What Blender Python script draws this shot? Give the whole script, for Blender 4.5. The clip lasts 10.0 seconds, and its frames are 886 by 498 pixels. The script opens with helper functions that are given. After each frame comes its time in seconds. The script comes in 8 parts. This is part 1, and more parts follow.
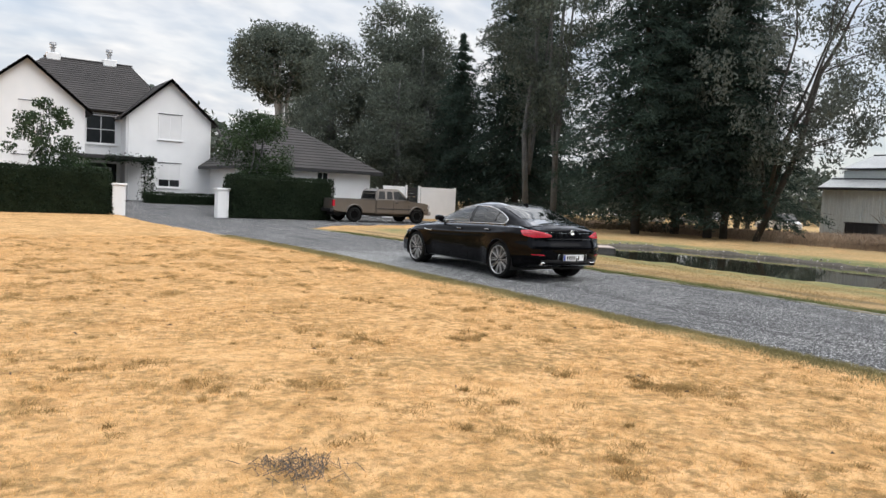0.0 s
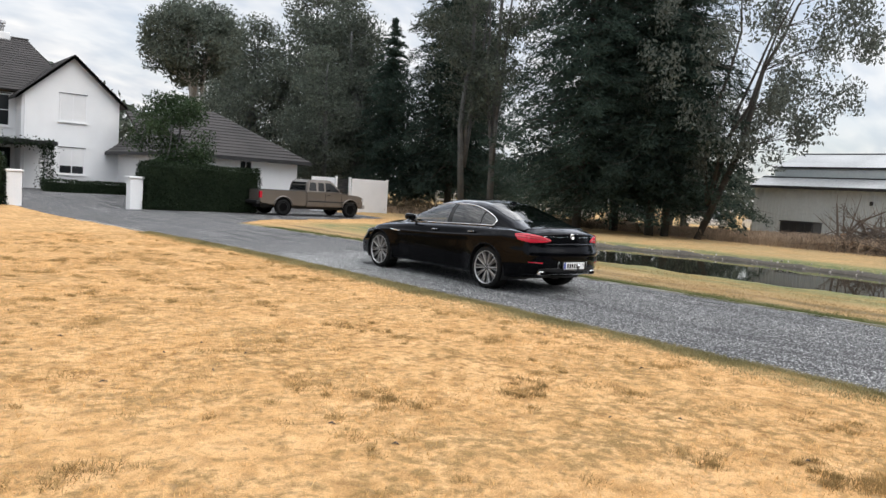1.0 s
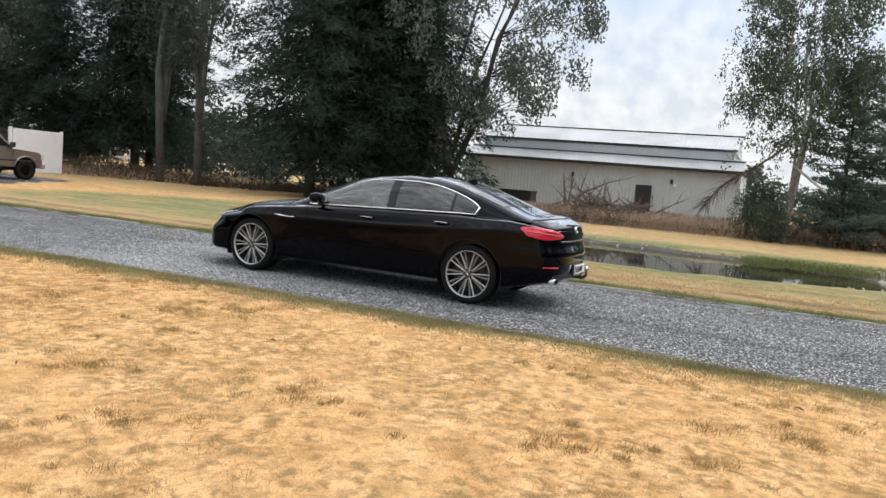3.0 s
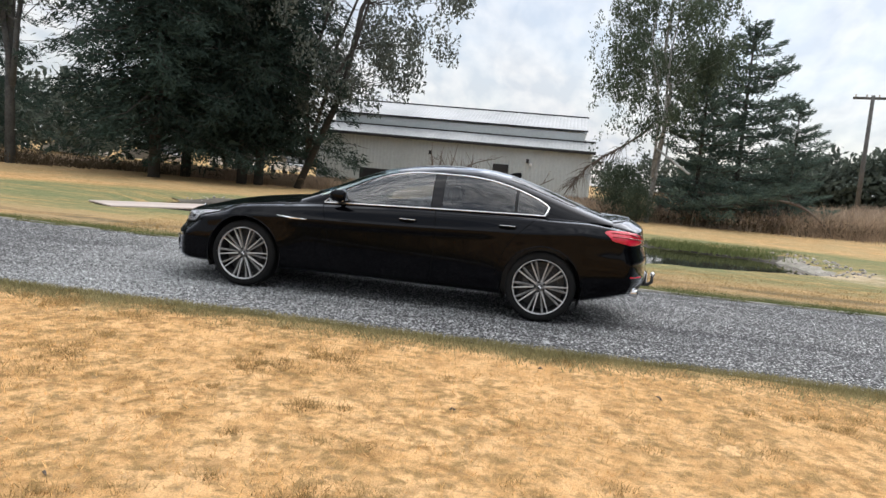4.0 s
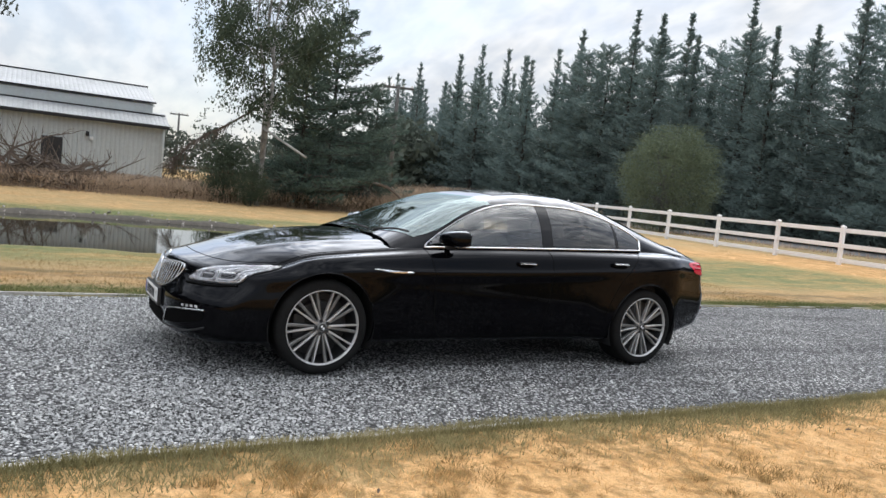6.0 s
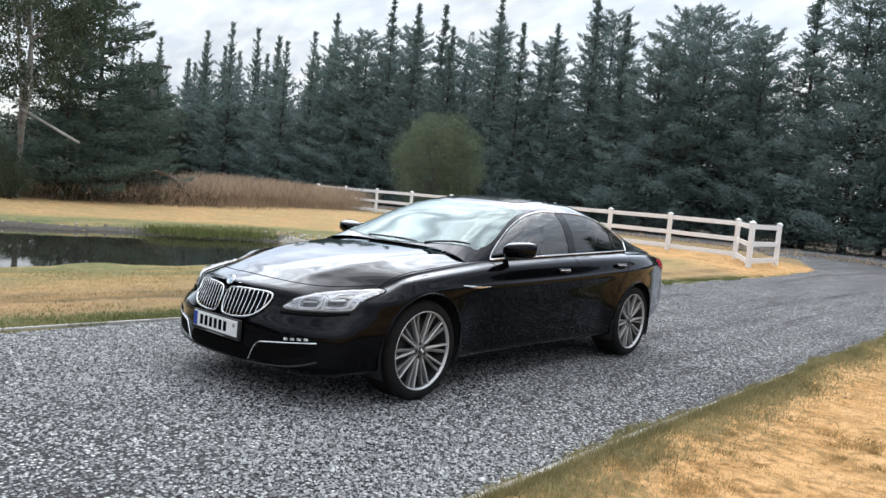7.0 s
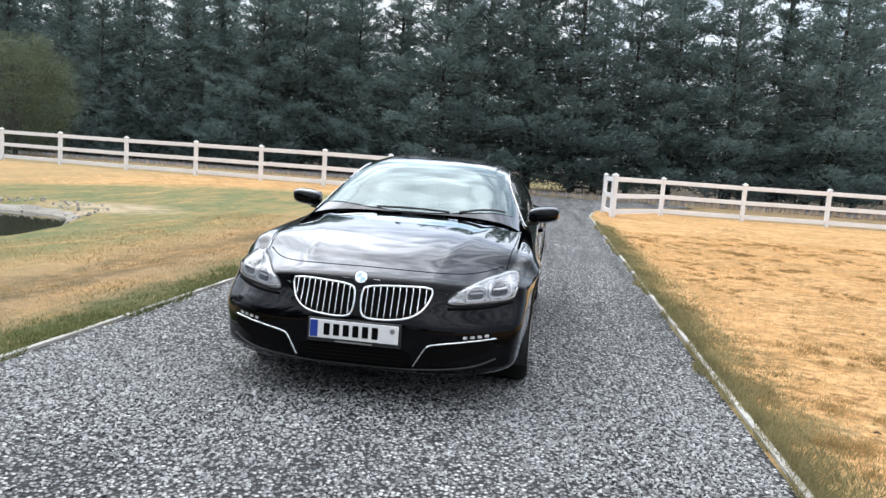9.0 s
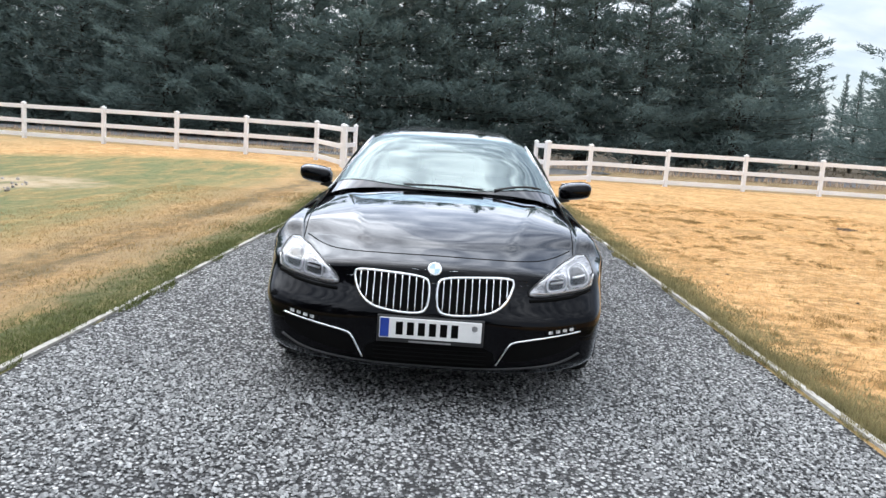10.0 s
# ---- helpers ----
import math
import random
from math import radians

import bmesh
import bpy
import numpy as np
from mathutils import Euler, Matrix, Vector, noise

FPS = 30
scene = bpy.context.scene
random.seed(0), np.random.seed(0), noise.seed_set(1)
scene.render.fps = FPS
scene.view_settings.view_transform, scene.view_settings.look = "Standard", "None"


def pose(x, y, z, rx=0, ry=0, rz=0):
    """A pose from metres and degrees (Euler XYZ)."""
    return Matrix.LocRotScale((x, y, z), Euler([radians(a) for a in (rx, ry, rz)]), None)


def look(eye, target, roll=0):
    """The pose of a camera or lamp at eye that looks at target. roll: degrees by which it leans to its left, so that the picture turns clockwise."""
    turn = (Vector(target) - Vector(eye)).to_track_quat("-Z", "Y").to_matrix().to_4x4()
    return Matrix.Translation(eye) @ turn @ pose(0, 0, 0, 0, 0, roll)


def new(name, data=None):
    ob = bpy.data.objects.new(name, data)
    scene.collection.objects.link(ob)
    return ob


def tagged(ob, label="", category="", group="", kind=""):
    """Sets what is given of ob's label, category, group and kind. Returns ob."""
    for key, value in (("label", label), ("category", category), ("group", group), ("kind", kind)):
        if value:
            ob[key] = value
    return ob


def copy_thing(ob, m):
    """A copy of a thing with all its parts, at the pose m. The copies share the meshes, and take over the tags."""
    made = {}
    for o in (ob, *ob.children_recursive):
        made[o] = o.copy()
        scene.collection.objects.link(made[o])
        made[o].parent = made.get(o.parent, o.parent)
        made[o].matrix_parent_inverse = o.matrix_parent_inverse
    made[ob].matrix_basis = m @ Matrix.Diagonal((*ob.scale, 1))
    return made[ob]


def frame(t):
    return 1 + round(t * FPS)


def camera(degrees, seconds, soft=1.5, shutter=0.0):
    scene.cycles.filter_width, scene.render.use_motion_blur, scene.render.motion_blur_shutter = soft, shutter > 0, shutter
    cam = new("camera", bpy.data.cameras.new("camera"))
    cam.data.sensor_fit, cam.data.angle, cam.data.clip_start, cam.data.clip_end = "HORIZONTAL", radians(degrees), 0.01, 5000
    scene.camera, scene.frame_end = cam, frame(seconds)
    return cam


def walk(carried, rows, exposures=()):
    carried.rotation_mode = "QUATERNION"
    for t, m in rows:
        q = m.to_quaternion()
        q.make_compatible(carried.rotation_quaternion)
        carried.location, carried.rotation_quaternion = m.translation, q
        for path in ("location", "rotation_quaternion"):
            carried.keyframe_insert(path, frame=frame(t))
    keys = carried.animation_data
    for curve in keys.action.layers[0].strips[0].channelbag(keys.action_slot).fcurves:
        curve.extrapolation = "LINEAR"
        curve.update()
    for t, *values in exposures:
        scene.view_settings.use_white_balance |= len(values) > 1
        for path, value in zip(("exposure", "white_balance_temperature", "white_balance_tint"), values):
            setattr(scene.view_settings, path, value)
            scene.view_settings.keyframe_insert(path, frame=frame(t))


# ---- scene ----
cam = camera(61.1, 10.0, soft=1.5)
PATH = [
    (0, (-9.282, -12.481, 1.424), (-8.194, -10.809, 1.287), 2.8),
    (0.5, (-9.038, -11.38, 1.448), (-7.881, -9.755, 1.305), 3.1),
    (1, (-8.966, -10.139, 1.446), (-7.694, -8.603, 1.299), 3.6),
    (1.5, (-8.879, -8.73, 1.383), (-7.454, -7.335, 1.233), 4.1),
    (2, (-8.869, -7.302, 1.35), (-7.28, -6.098, 1.194), 4.5),
    (2.5, (-8.791, -5.908, 1.352), (-7.067, -4.908, 1.184), 4.8),
    (4, (-7.96, -1.624, 1.323), (-5.994, -1.32, 1.119), 5.3),
    (4.5, (-7.474, -0.256, 1.348), (-5.484, -0.242, 1.144), 5.5),
    (5, (-6.931, 1.055, 1.374), (-4.966, 0.739, 1.183), 5.9),
    (5.5, (-6.338, 2.246, 1.355), (-4.46, 1.579, 1.184), 6.0),
    (7, (-4.085, 5.137, 1.33), (-2.796, 3.614, 1.197), 5.2),
    (7.5, (-3.239, 5.703, 1.347), (-2.203, 3.997, 1.208), 4.8),
    (8, (-2.381, 6.114, 1.342), (-1.616, 4.273, 1.183), 4.5),
    (8.5, (-1.601, 6.267, 1.347), (-1.105, 4.339, 1.159), 4.2),
    (9, (-0.959, 6.233, 1.325), (-0.689, 4.264, 1.102), 4.0),
    (9.5, (-0.4, 6.074, 1.311), (-0.29, 4.095, 1.048), 3.9),
    (10, (-0.066, 5.886, 1.323), (-0.047, 3.908, 1.027), 3.9),
]
EXPOSURE = ((0.0, 0.13, 6500, 10), (2.5, 0.22, 6500, 10), (4.5, 0.12, 6450, 10), (5.5, 0.09, 6400, 10), (7.5, 0.22, 6180, 8), (10.0, 0.40, 6200, 9))
walk(cam, [(t, look(eye, target, roll)) for t, eye, target, roll in PATH], EXPOSURE)

# ---- daylight: thin broken cloud with a soft sun ----
world = bpy.data.worlds.new("sky")
scene.world = world
world.use_nodes = True
wt = world.node_tree
wt.nodes.clear()


def wnode(kind, **kw):
    n = wt.nodes.new(kind)
    for k, v in kw.items():
        n.inputs[k.replace("_", " ")].default_value = v
    return n


CLOUD = 0.77
SUN_UP, SUN_ROUND = 50.0, 138.0
sky = wnode("ShaderNodeTexSky")
sky.sky_type, sky.sun_disc = "NISHITA", False
sky.sun_elevation, sky.sun_rotation = radians(SUN_UP), radians(SUN_ROUND)
sky.dust_density, sky.ozone_density = 2.0, 1.5
skyb = wnode("ShaderNodeBackground", Strength=0.15)
wt.links.new(sky.outputs[0], skyb.inputs[0])
coord = wnode("ShaderNodeTexCoord")
sep = wnode("ShaderNodeSeparateXYZ")
wt.links.new(coord.outputs["Generated"], sep.inputs[0])
# cloud layer: the direction laid onto a flat sheet overhead
lift = wnode("ShaderNodeMath")
lift.operation = "MAXIMUM"
lift.inputs[1].default_value = 0.0
wt.links.new(sep.outputs[2], lift.inputs[0])
lift2 = wnode("ShaderNodeMath")
lift2.operation = "ADD"
lift2.inputs[1].default_value = 0.42
wt.links.new(lift.outputs[0], lift2.inputs[0])
flat = wnode("ShaderNodeVectorMath")
flat.operation = "DIVIDE"
comb = wnode("ShaderNodeCombineXYZ")
for i in range(3):
    wt.links.new(lift2.outputs[0], comb.inputs[i])
wt.links.new(coord.outputs["Generated"], flat.inputs[0])
wt.links.new(comb.outputs[0], flat.inputs[1])
mapn = wnode("ShaderNodeMapping")
mapn.inputs["Scale"].default_value = (1.0, 1.6, 0.0)
mapn.inputs["Rotation"].default_value = (0, 0, radians(35))
wt.links.new(flat.outputs[0], mapn.inputs[0])
cl = wnode("ShaderNodeTexNoise", Scale=1.3, Detail=7.0, Roughness=0.55, Distortion=0.4)
wt.links.new(mapn.outputs[0], cl.inputs["Vector"])
ramp = wnode("ShaderNodeValToRGB")
ramp.color_ramp.elements[0].position, ramp.color_ramp.elements[1].position = 0.36, 0.62
ramp.color_ramp.elements[0].color = (0.42, 0.42, 0.42, 1)
wt.links.new(cl.outputs[0], ramp.inputs[0])
cl2 = wnode("ShaderNodeTexNoise", Scale=3.6, Detail=6.0, Roughness=0.55, Distortion=0.2)
wt.links.new(mapn.outputs[0], cl2.inputs["Vector"])
# fine mackerel ripples across the cloud sheet
mapr = wnode("ShaderNodeMapping")
mapr.inputs["Scale"].default_value = (0.9, 1.5, 0.0)
wt.links.new(flat.outputs[0], mapr.inputs[0])
cl3 = wnode("ShaderNodeTexNoise", Scale=13.0, Detail=3.0, Roughness=0.45, Distortion=0.2)
wt.links.new(mapr.outputs[0], cl3.inputs["Vector"])
both = wnode("ShaderNodeMath")
both.operation = "MULTIPLY_ADD"
both.inputs[1].default_value = 0.4
half = wnode("ShaderNodeMath")
half.operation = "MULTIPLY"
half.inputs[1].default_value = 0.6
wt.links.new(cl3.outputs[0], half.inputs[0])
wt.links.new(cl2.outputs[0], both.inputs[0])
wt.links.new(half.outputs[0], both.inputs[2])
tone = wnode("ShaderNodeValToRGB")
tone.color_ramp.elements[0].position, tone.color_ramp.elements[1].position = 0.40, 0.60
tone.color_ramp.elements[0].color = (0.89, 0.935, 1.0, 1)
tone.color_ramp.elements[1].color = (1.19, 1.185, 1.18, 1)
wt.links.new(both.outputs[0], tone.inputs[0])
# an overcast vault: far brighter overhead than at the skyline, and brightest round the veiled sun
_a, _e = radians(SUN_ROUND), radians(SUN_UP)
SUN_WAY = (math.sin(_a) * math.cos(_e), math.cos(_a) * math.cos(_e), math.sin(_e))


def wmath(op, a, b, clamp=False):
    n = wt.nodes.new("ShaderNodeMath")
    n.operation, n.use_clamp = op, clamp
    for sock, v in zip(n.inputs, (a, b)):
        if isinstance(v, (int, float)):
            sock.default_value = v
        else:
            wt.links.new(v, sock)
    return n.outputs[0]


dot = wt.nodes.new("ShaderNodeVectorMath")
dot.operation = "DOT_PRODUCT"
wt.links.new(coord.outputs["Generated"], dot.inputs[0])
dot.inputs[1].default_value = SUN_WAY
veil = wmath("POWER", wmath("MAXIMUM", dot.outputs["Value"], 0.0), 3.0)
up = wt.nodes.new("ShaderNodeMapRange")
up.interpolation_type = "SMOOTHSTEP"
up.inputs["From Min"].default_value, up.inputs["From Max"].default_value = 0.24, 0.62
wt.links.new(lift.outputs[0], up.inputs[0])
vault = wmath("ADD", wmath("ADD", wmath("MULTIPLY", lift.outputs[0], 0.35), 0.93), wmath("MULTIPLY", up.outputs[0], wmath("ADD", wmath("MULTIPLY", veil, 2.0), 0.95)))
cloudb = wnode("ShaderNodeBackground")
wt.links.new(tone.outputs[0], cloudb.inputs[0])
# the sheet is patchier where it is bright
patch = wmath("ADD", wmath("MULTIPLY", wmath("MULTIPLY", wmath("SUBTRACT", both.outputs[0], 0.5), 4.0), up.outputs[0]), 1.0)
wt.links.new(wmath("MULTIPLY", wmath("MULTIPLY", vault, CLOUD), wmath("MAXIMUM", patch, 0.25)), cloudb.inputs["Strength"])
mixs = wnode("ShaderNodeMixShader")
wt.links.new(ramp.outputs[0], mixs.inputs[0])
wt.links.new(skyb.outputs[0], mixs.inputs[1])
wt.links.new(cloudb.outputs[0], mixs.inputs[2])
wout = wnode("ShaderNodeOutputWorld")
wt.links.new(mixs.outputs[0], wout.inputs[0])

sun = new("sun", bpy.data.lights.new("sun", "SUN"))
sun.data.energy, sun.data.angle, sun.data.color = 0.62, radians(60), (1.0, 0.94, 0.85)
sun.matrix_world = look(tuple(60 * c for c in SUN_WAY), (0, 0, 0))

# ---- materials ----
def base_mat(name):
    m = bpy.data.materials.new(name)
    m.use_nodes = True
    nt = m.node_tree
    return m, nt, nt.nodes["Principled BSDF"]


def link(nt, a, b):
    nt.links.new(a, b)


def noise_node(nt, scale, detail=4.0, rough=0.55, vec=None, distort=0.0):
    n = nt.nodes.new("ShaderNodeTexNoise")
    n.inputs["Scale"].default_value, n.inputs["Detail"].default_value = scale, detail
    n.inputs["Roughness"].default_value, n.inputs["Distortion"].default_value = rough, distort
    if vec:
        link(nt, vec, n.inputs["Vector"])
    return n.outputs["Fac"]


def ramp_node(nt, fac, stops):
    r = nt.nodes.new("ShaderNodeValToRGB")
    el = r.color_ramp.elements
    while len(el) < len(stops):
        el.new(0.5)
    for e, (p, c) in zip(el, stops):
        e.position, e.color = p, (*c, 1)
    link(nt, fac, r.inputs[0])
    return r.outputs[0]


def mix_node(nt, fac, a, b, mode="MIX"):
    n = nt.nodes.new("ShaderNodeMix")
    n.data_type, n.blend_type = "RGBA", mode
    for sock, v in ((n.inputs[0], fac), (n.inputs[6], a), (n.inputs[7], b)):
        if isinstance(v, (int, float)):
            sock.default_value = v
        elif isinstance(v, tuple):
            sock.default_value = (*v, 1)
        else:
            link(nt, v, sock)
    return n.outputs[2]


def math_node(nt, op, a, b=0.0, c=0.0, clamp=False):
    n = nt.nodes.new("ShaderNodeMath")
    n.operation, n.use_clamp = op, clamp
    for sock, v in zip(n.inputs, (a, b, c)):
        if isinstance(v, (int, float)):
            sock.default_value = v
        else:
            link(nt, v, sock)
    return n.outputs[0]


def bump_node(nt, bsdf, height, strength=0.4, dist=0.01):
    b = nt.nodes.new("ShaderNodeBump")
    b.inputs["Strength"].default_value, b.inputs["Distance"].default_value = strength, dist
    link(nt, height, b.inputs["Height"])
    link(nt, b.outputs[0], bsdf.inputs["Normal"])


def coords(nt, which="Object"):
    return nt.nodes.new("ShaderNodeTexCoord").outputs[which]


def world_pos(nt):
    return nt.nodes.new("ShaderNodeNewGeometry").outputs["Position"]


def mat(name, c1, c2, scale=3.0, rough=0.7, metal=0.0, fine=40.0, bump=0.15, dist=0.004, coat=0.0, spread=0.35, island=0.0, spec=0.5):
    """Two colours mixed by a broad and a fine noise, with fine relief."""
    m, nt, b = base_mat(name)
    p = coords(nt)
    big, small = noise_node(nt, scale, 3), noise_node(nt, fine, 5, 0.6)
    f = math_node(nt, "MULTIPLY_ADD", small, 0.5, math_node(nt, "MULTIPLY", big, 0.5))
    for s in nt.nodes:
        if s.bl_idname == "ShaderNodeTexNoise":
            link(nt, p, s.inputs["Vector"])
    col = ramp_node(nt, f, [(0.5 - spread / 2, c1), (0.5 + spread / 2, c2)])
    if island:
        g = nt.nodes.new("ShaderNodeNewGeometry").outputs["Random Per Island"]
        o = nt.nodes.new("ShaderNodeObjectInfo").outputs["Random"]
        g = math_node(nt, "MULTIPLY_ADD", g, 0.7, math_node(nt, "MULTIPLY", o, 0.3))
        k = math_node(nt, "MULTIPLY_ADD", g, 2 * island, 1 - island)
        n = nt.nodes.new("ShaderNodeVectorMath")
        n.operation = "SCALE"
        link(nt, col, n.inputs[0])
        link(nt, k, n.inputs["Scale"])
        col = n.outputs[0]
    link(nt, col, b.inputs["Base Color"])
    b.inputs["Metallic"].default_value = metal
    b.inputs["Specular IOR Level"].default_value = 0.12 if name.split("_")[-1] in ("leaves", "needles", "blades", "tufts", "grass", "rubber") else spec
    r = math_node(nt, "MULTIPLY_ADD", small, 0.2, rough - 0.1)
    link(nt, r, b.inputs["Roughness"])
    b.inputs["Coat Weight"].default_value = coat
    if bump:
        bump_node(nt, b, small, bump, dist)
    if name.split("_")[-1] in ("leaves", "needles", "blades", "tufts", "grass"):
        # thin leaves let some daylight through
        tl, mx = nt.nodes.new("ShaderNodeBsdfTranslucent"), nt.nodes.new("ShaderNodeMixShader")
        link(nt, b.inputs["Base Color"].links[0].from_socket, tl.inputs[0])
        mx.inputs[0].default_value = 0.5 if name.endswith("needles") else 0.35
        link(nt, b.outputs[0], mx.inputs[1])
        link(nt, tl.outputs[0], mx.inputs[2])
        link(nt, mx.outputs[0], nt.nodes["Material Output"].inputs[0])
    return m


def glass_mat(name, tint, rough=0.0, ior=1.55, sheen=(1, 1, 1)):
    """Thin pane: sharp gloss over a tinted clear sheet."""
    m, nt, b = base_mat(name)
    nt.nodes.remove(b)
    out = nt.nodes["Material Output"]
    tr, gl, mx = (nt.nodes.new(k) for k in ("ShaderNodeBsdfTransparent", "ShaderNodeBsdfGlossy", "ShaderNodeMixShader"))
    tr.inputs[0].default_value = (*tint, 1)
    gl.inputs["Roughness"].default_value = rough
    gl.inputs["Color"].default_value = (*sheen, 1)
    fr = nt.nodes.new("ShaderNodeFresnel")
    fr.inputs[0].default_value = ior
    f = math_node(nt, "MULTIPLY_ADD", fr.outputs[0], 1.0, 0.02, clamp=True)
    link(nt, f, mx.inputs[0])
    link(nt, tr.outputs[0], mx.inputs[1])
    link(nt, gl.outputs[0], mx.inputs[2])
    link(nt, mx.outputs[0], out.inputs[0])
    return m


def lawn_mat():
    m, nt, b = base_mat("dry_lawn")
    p = world_pos(nt)
    sx = nt.nodes.new("ShaderNodeSeparateXYZ")
    link(nt, p, sx.inputs[0])
    big = noise_node(nt, 0.35, 4, 0.6, p, 0.3)
    mid = noise_node(nt, 2.2, 5, 0.65, p, 0.5)
    tuft = noise_node(nt, 5.5, 6, 0.7, p, 0.5)
    fine = noise_node(nt, 95.0, 3, 0.7, p)
    straw = ramp_node(nt, mid, [(0.28, (0.55, 0.33, 0.145)), (0.42, (0.70, 0.43, 0.20)), (0.7, (0.84, 0.55, 0.29))])
    straw = mix_node(nt, math_node(nt, "MULTIPLY", big, 0.5), straw, (0.68, 0.41, 0.18))
    # soft tan and olive-brown mottling a hand or two across
    dark = ramp_node(nt, noise_node(nt, 4.2, 4, 0.55, p, 0.6), [(0.35, (0.60, 0.54, 0.44)), (0.46, (0.86, 0.81, 0.73)), (0.56, (1.02, 1, 0.98))])
    col = mix_node(nt, 0.62, straw, dark, "MULTIPLY")
    clump = ramp_node(nt, noise_node(nt, 8.5, 4, 0.6, p, 0.5), [(0.36, (0.36, 0.33, 0.27)), (0.44, (0.74, 0.71, 0.64)), (0.52, (1, 1, 1))])
    patchy = ramp_node(nt, noise_node(nt, 0.55, 3, 0.55, p, 0.3), [(0.40, (0.20, 0.20, 0.20)), (0.60, (0.85, 0.85, 0.85))])
    col = mix_node(nt, patchy, col, clump, "MULTIPLY")
    # short worn tufts, thick in some places and thin in others
    worn = math_node(nt, "ADD", noise_node(nt, 12.0, 5, 0.62, p, 0.3), math_node(nt, "MULTIPLY", noise_node(nt, 0.9, 3, 0.6, p), 0.45))
    col = mix_node(nt, ramp_node(nt, worn, [(0.70, (0, 0, 0)), (0.88, (0.85, 0.85, 0.85))]), col, (0.27, 0.175, 0.072))
    # small grey-brown flecks of dead thatch
    fleck = noise_node(nt, 17.0, 4, 0.6, p, 0.6)
    col = mix_node(nt, ramp_node(nt, fleck, [(0.57, (0, 0, 0)), (0.68, (0.55, 0.55, 0.55))]), col, (0.31, 0.215, 0.115))
    # greener turf by the water and along the gravel
    def near(cx, cy, rx, ry):
        dx = math_node(nt, "DIVIDE", math_node(nt, "SUBTRACT", sx.outputs[0], cx), rx)
        dy = math_node(nt, "DIVIDE", math_node(nt, "SUBTRACT", sx.outputs[1], cy), ry)
        d = math_node(nt, "ADD", math_node(nt, "MULTIPLY", dx, dx), math_node(nt, "MULTIPLY", dy, dy))
        return math_node(nt, "SUBTRACT", 1.25, d, clamp=True)
    # the verge of the gravel: rank olive turf, ragged on its outer side
    rag = noise_node(nt, 1.7, 5, 0.65, p, 0.4)
    g2 = math_node(nt, "SUBTRACT", math_node(nt, "MULTIPLY_ADD", rag, 1.6, 1.75), math_node(nt, "ABSOLUTE", math_node(nt, "SUBTRACT", sx.outputs[0], 0.0)))
    g2 = math_node(nt, "MULTIPLY", g2, 2.4, clamp=True)
    olive = ramp_node(nt, mid, [(0.35, (0.15, 0.13, 0.058)), (0.65, (0.31, 0.245, 0.118))])
    # mown stripes beside the water: tan, a browned wheel line, straw, then green turf round the pond
    across = math_node(nt, "DIVIDE", math_node(nt, "SUBTRACT", math_node(nt, "MULTIPLY_ADD", rag, 0.9, sx.outputs[0]), 2.45), 5.0)
    band = ramp_node(nt, across, [(0.0, (0.085, 0.105, 0.04)), (0.09, (0.10, 0.115, 0.05)), (0.15, (0.29, 0.215, 0.115)), (0.22, (0.36, 0.255, 0.14)), (0.26, (0.15, 0.12, 0.07)), (0.32, (0.17, 0.135, 0.075)), (0.37, (0.38, 0.265, 0.14)), (0.46, (0.32, 0.25, 0.125)), (0.56, (0.215, 0.215, 0.10)), (0.8, (0.155, 0.185, 0.085))])
    band = mix_node(nt, ramp_node(nt, tuft, [(0.42, (0.0, 0.0, 0.0)), (0.66, (0.75, 0.75, 0.75))]), band, mix_node(nt, 0.35, band, (0.56, 0.42, 0.24)))
    side = math_node(nt, "MULTIPLY", math_node(nt, "SUBTRACT", sx.outputs[0], 2.0), 6.0, clamp=True)
    g1 = math_node(nt, "MULTIPLY", math_node(nt, "MULTIPLY", near(7.0, -1.0, 8.2, 15.5), 3.5, clamp=True), side)
    lines = nt.nodes.new("ShaderNodeMapping")
    lines.inputs["Scale"].default_value = (2.2, 0.45, 1.0)
    link(nt, p, lines.inputs[0])
    g1 = math_node(nt, "MULTIPLY", g1, ramp_node(nt, noise_node(nt, 1.0, 6, 0.68, lines.outputs[0], 0.5), [(0.38, (0.52, 0.52, 0.52)), (0.56, (1, 1, 1))]))
    # the rough verge between the white fence and the road
    verge = math_node(nt, "MULTIPLY", math_node(nt, "SUBTRACT", -22.8, sx.outputs[1]), 1.2, clamp=True)
    col = mix_node(nt, math_node(nt, "MULTIPLY", verge, 0.8), col, ramp_node(nt, rag, [(0.35, (0.14, 0.12, 0.07)), (0.65, (0.36, 0.28, 0.17))]))
    # thinner, greener turf beyond the pond
    beyond = math_node(nt, "MULTIPLY", math_node(nt, "SUBTRACT", sx.outputs[0], 12.0), 0.33, clamp=True)
    beyond = math_node(nt, "MULTIPLY", beyond, ramp_node(nt, noise_node(nt, 0.8, 5, 0.62, p, 0.4), [(0.36, (0.25, 0.25, 0.25)), (0.62, (0.75, 0.75, 0.75))]))
    col = mix_node(nt, beyond, col, (0.36, 0.285, 0.15))
    # needle litter under the shelter belt
    litter = math_node(nt, "SUBTRACT", -42.6, sx.outputs[1], clamp=True)
    col = mix_node(nt, litter, col, ramp_node(nt, rag, [(0.35, (0.045, 0.038, 0.028)), (0.65, (0.12, 0.095, 0.065))]))
    col = mix_node(nt, g2, col, olive)
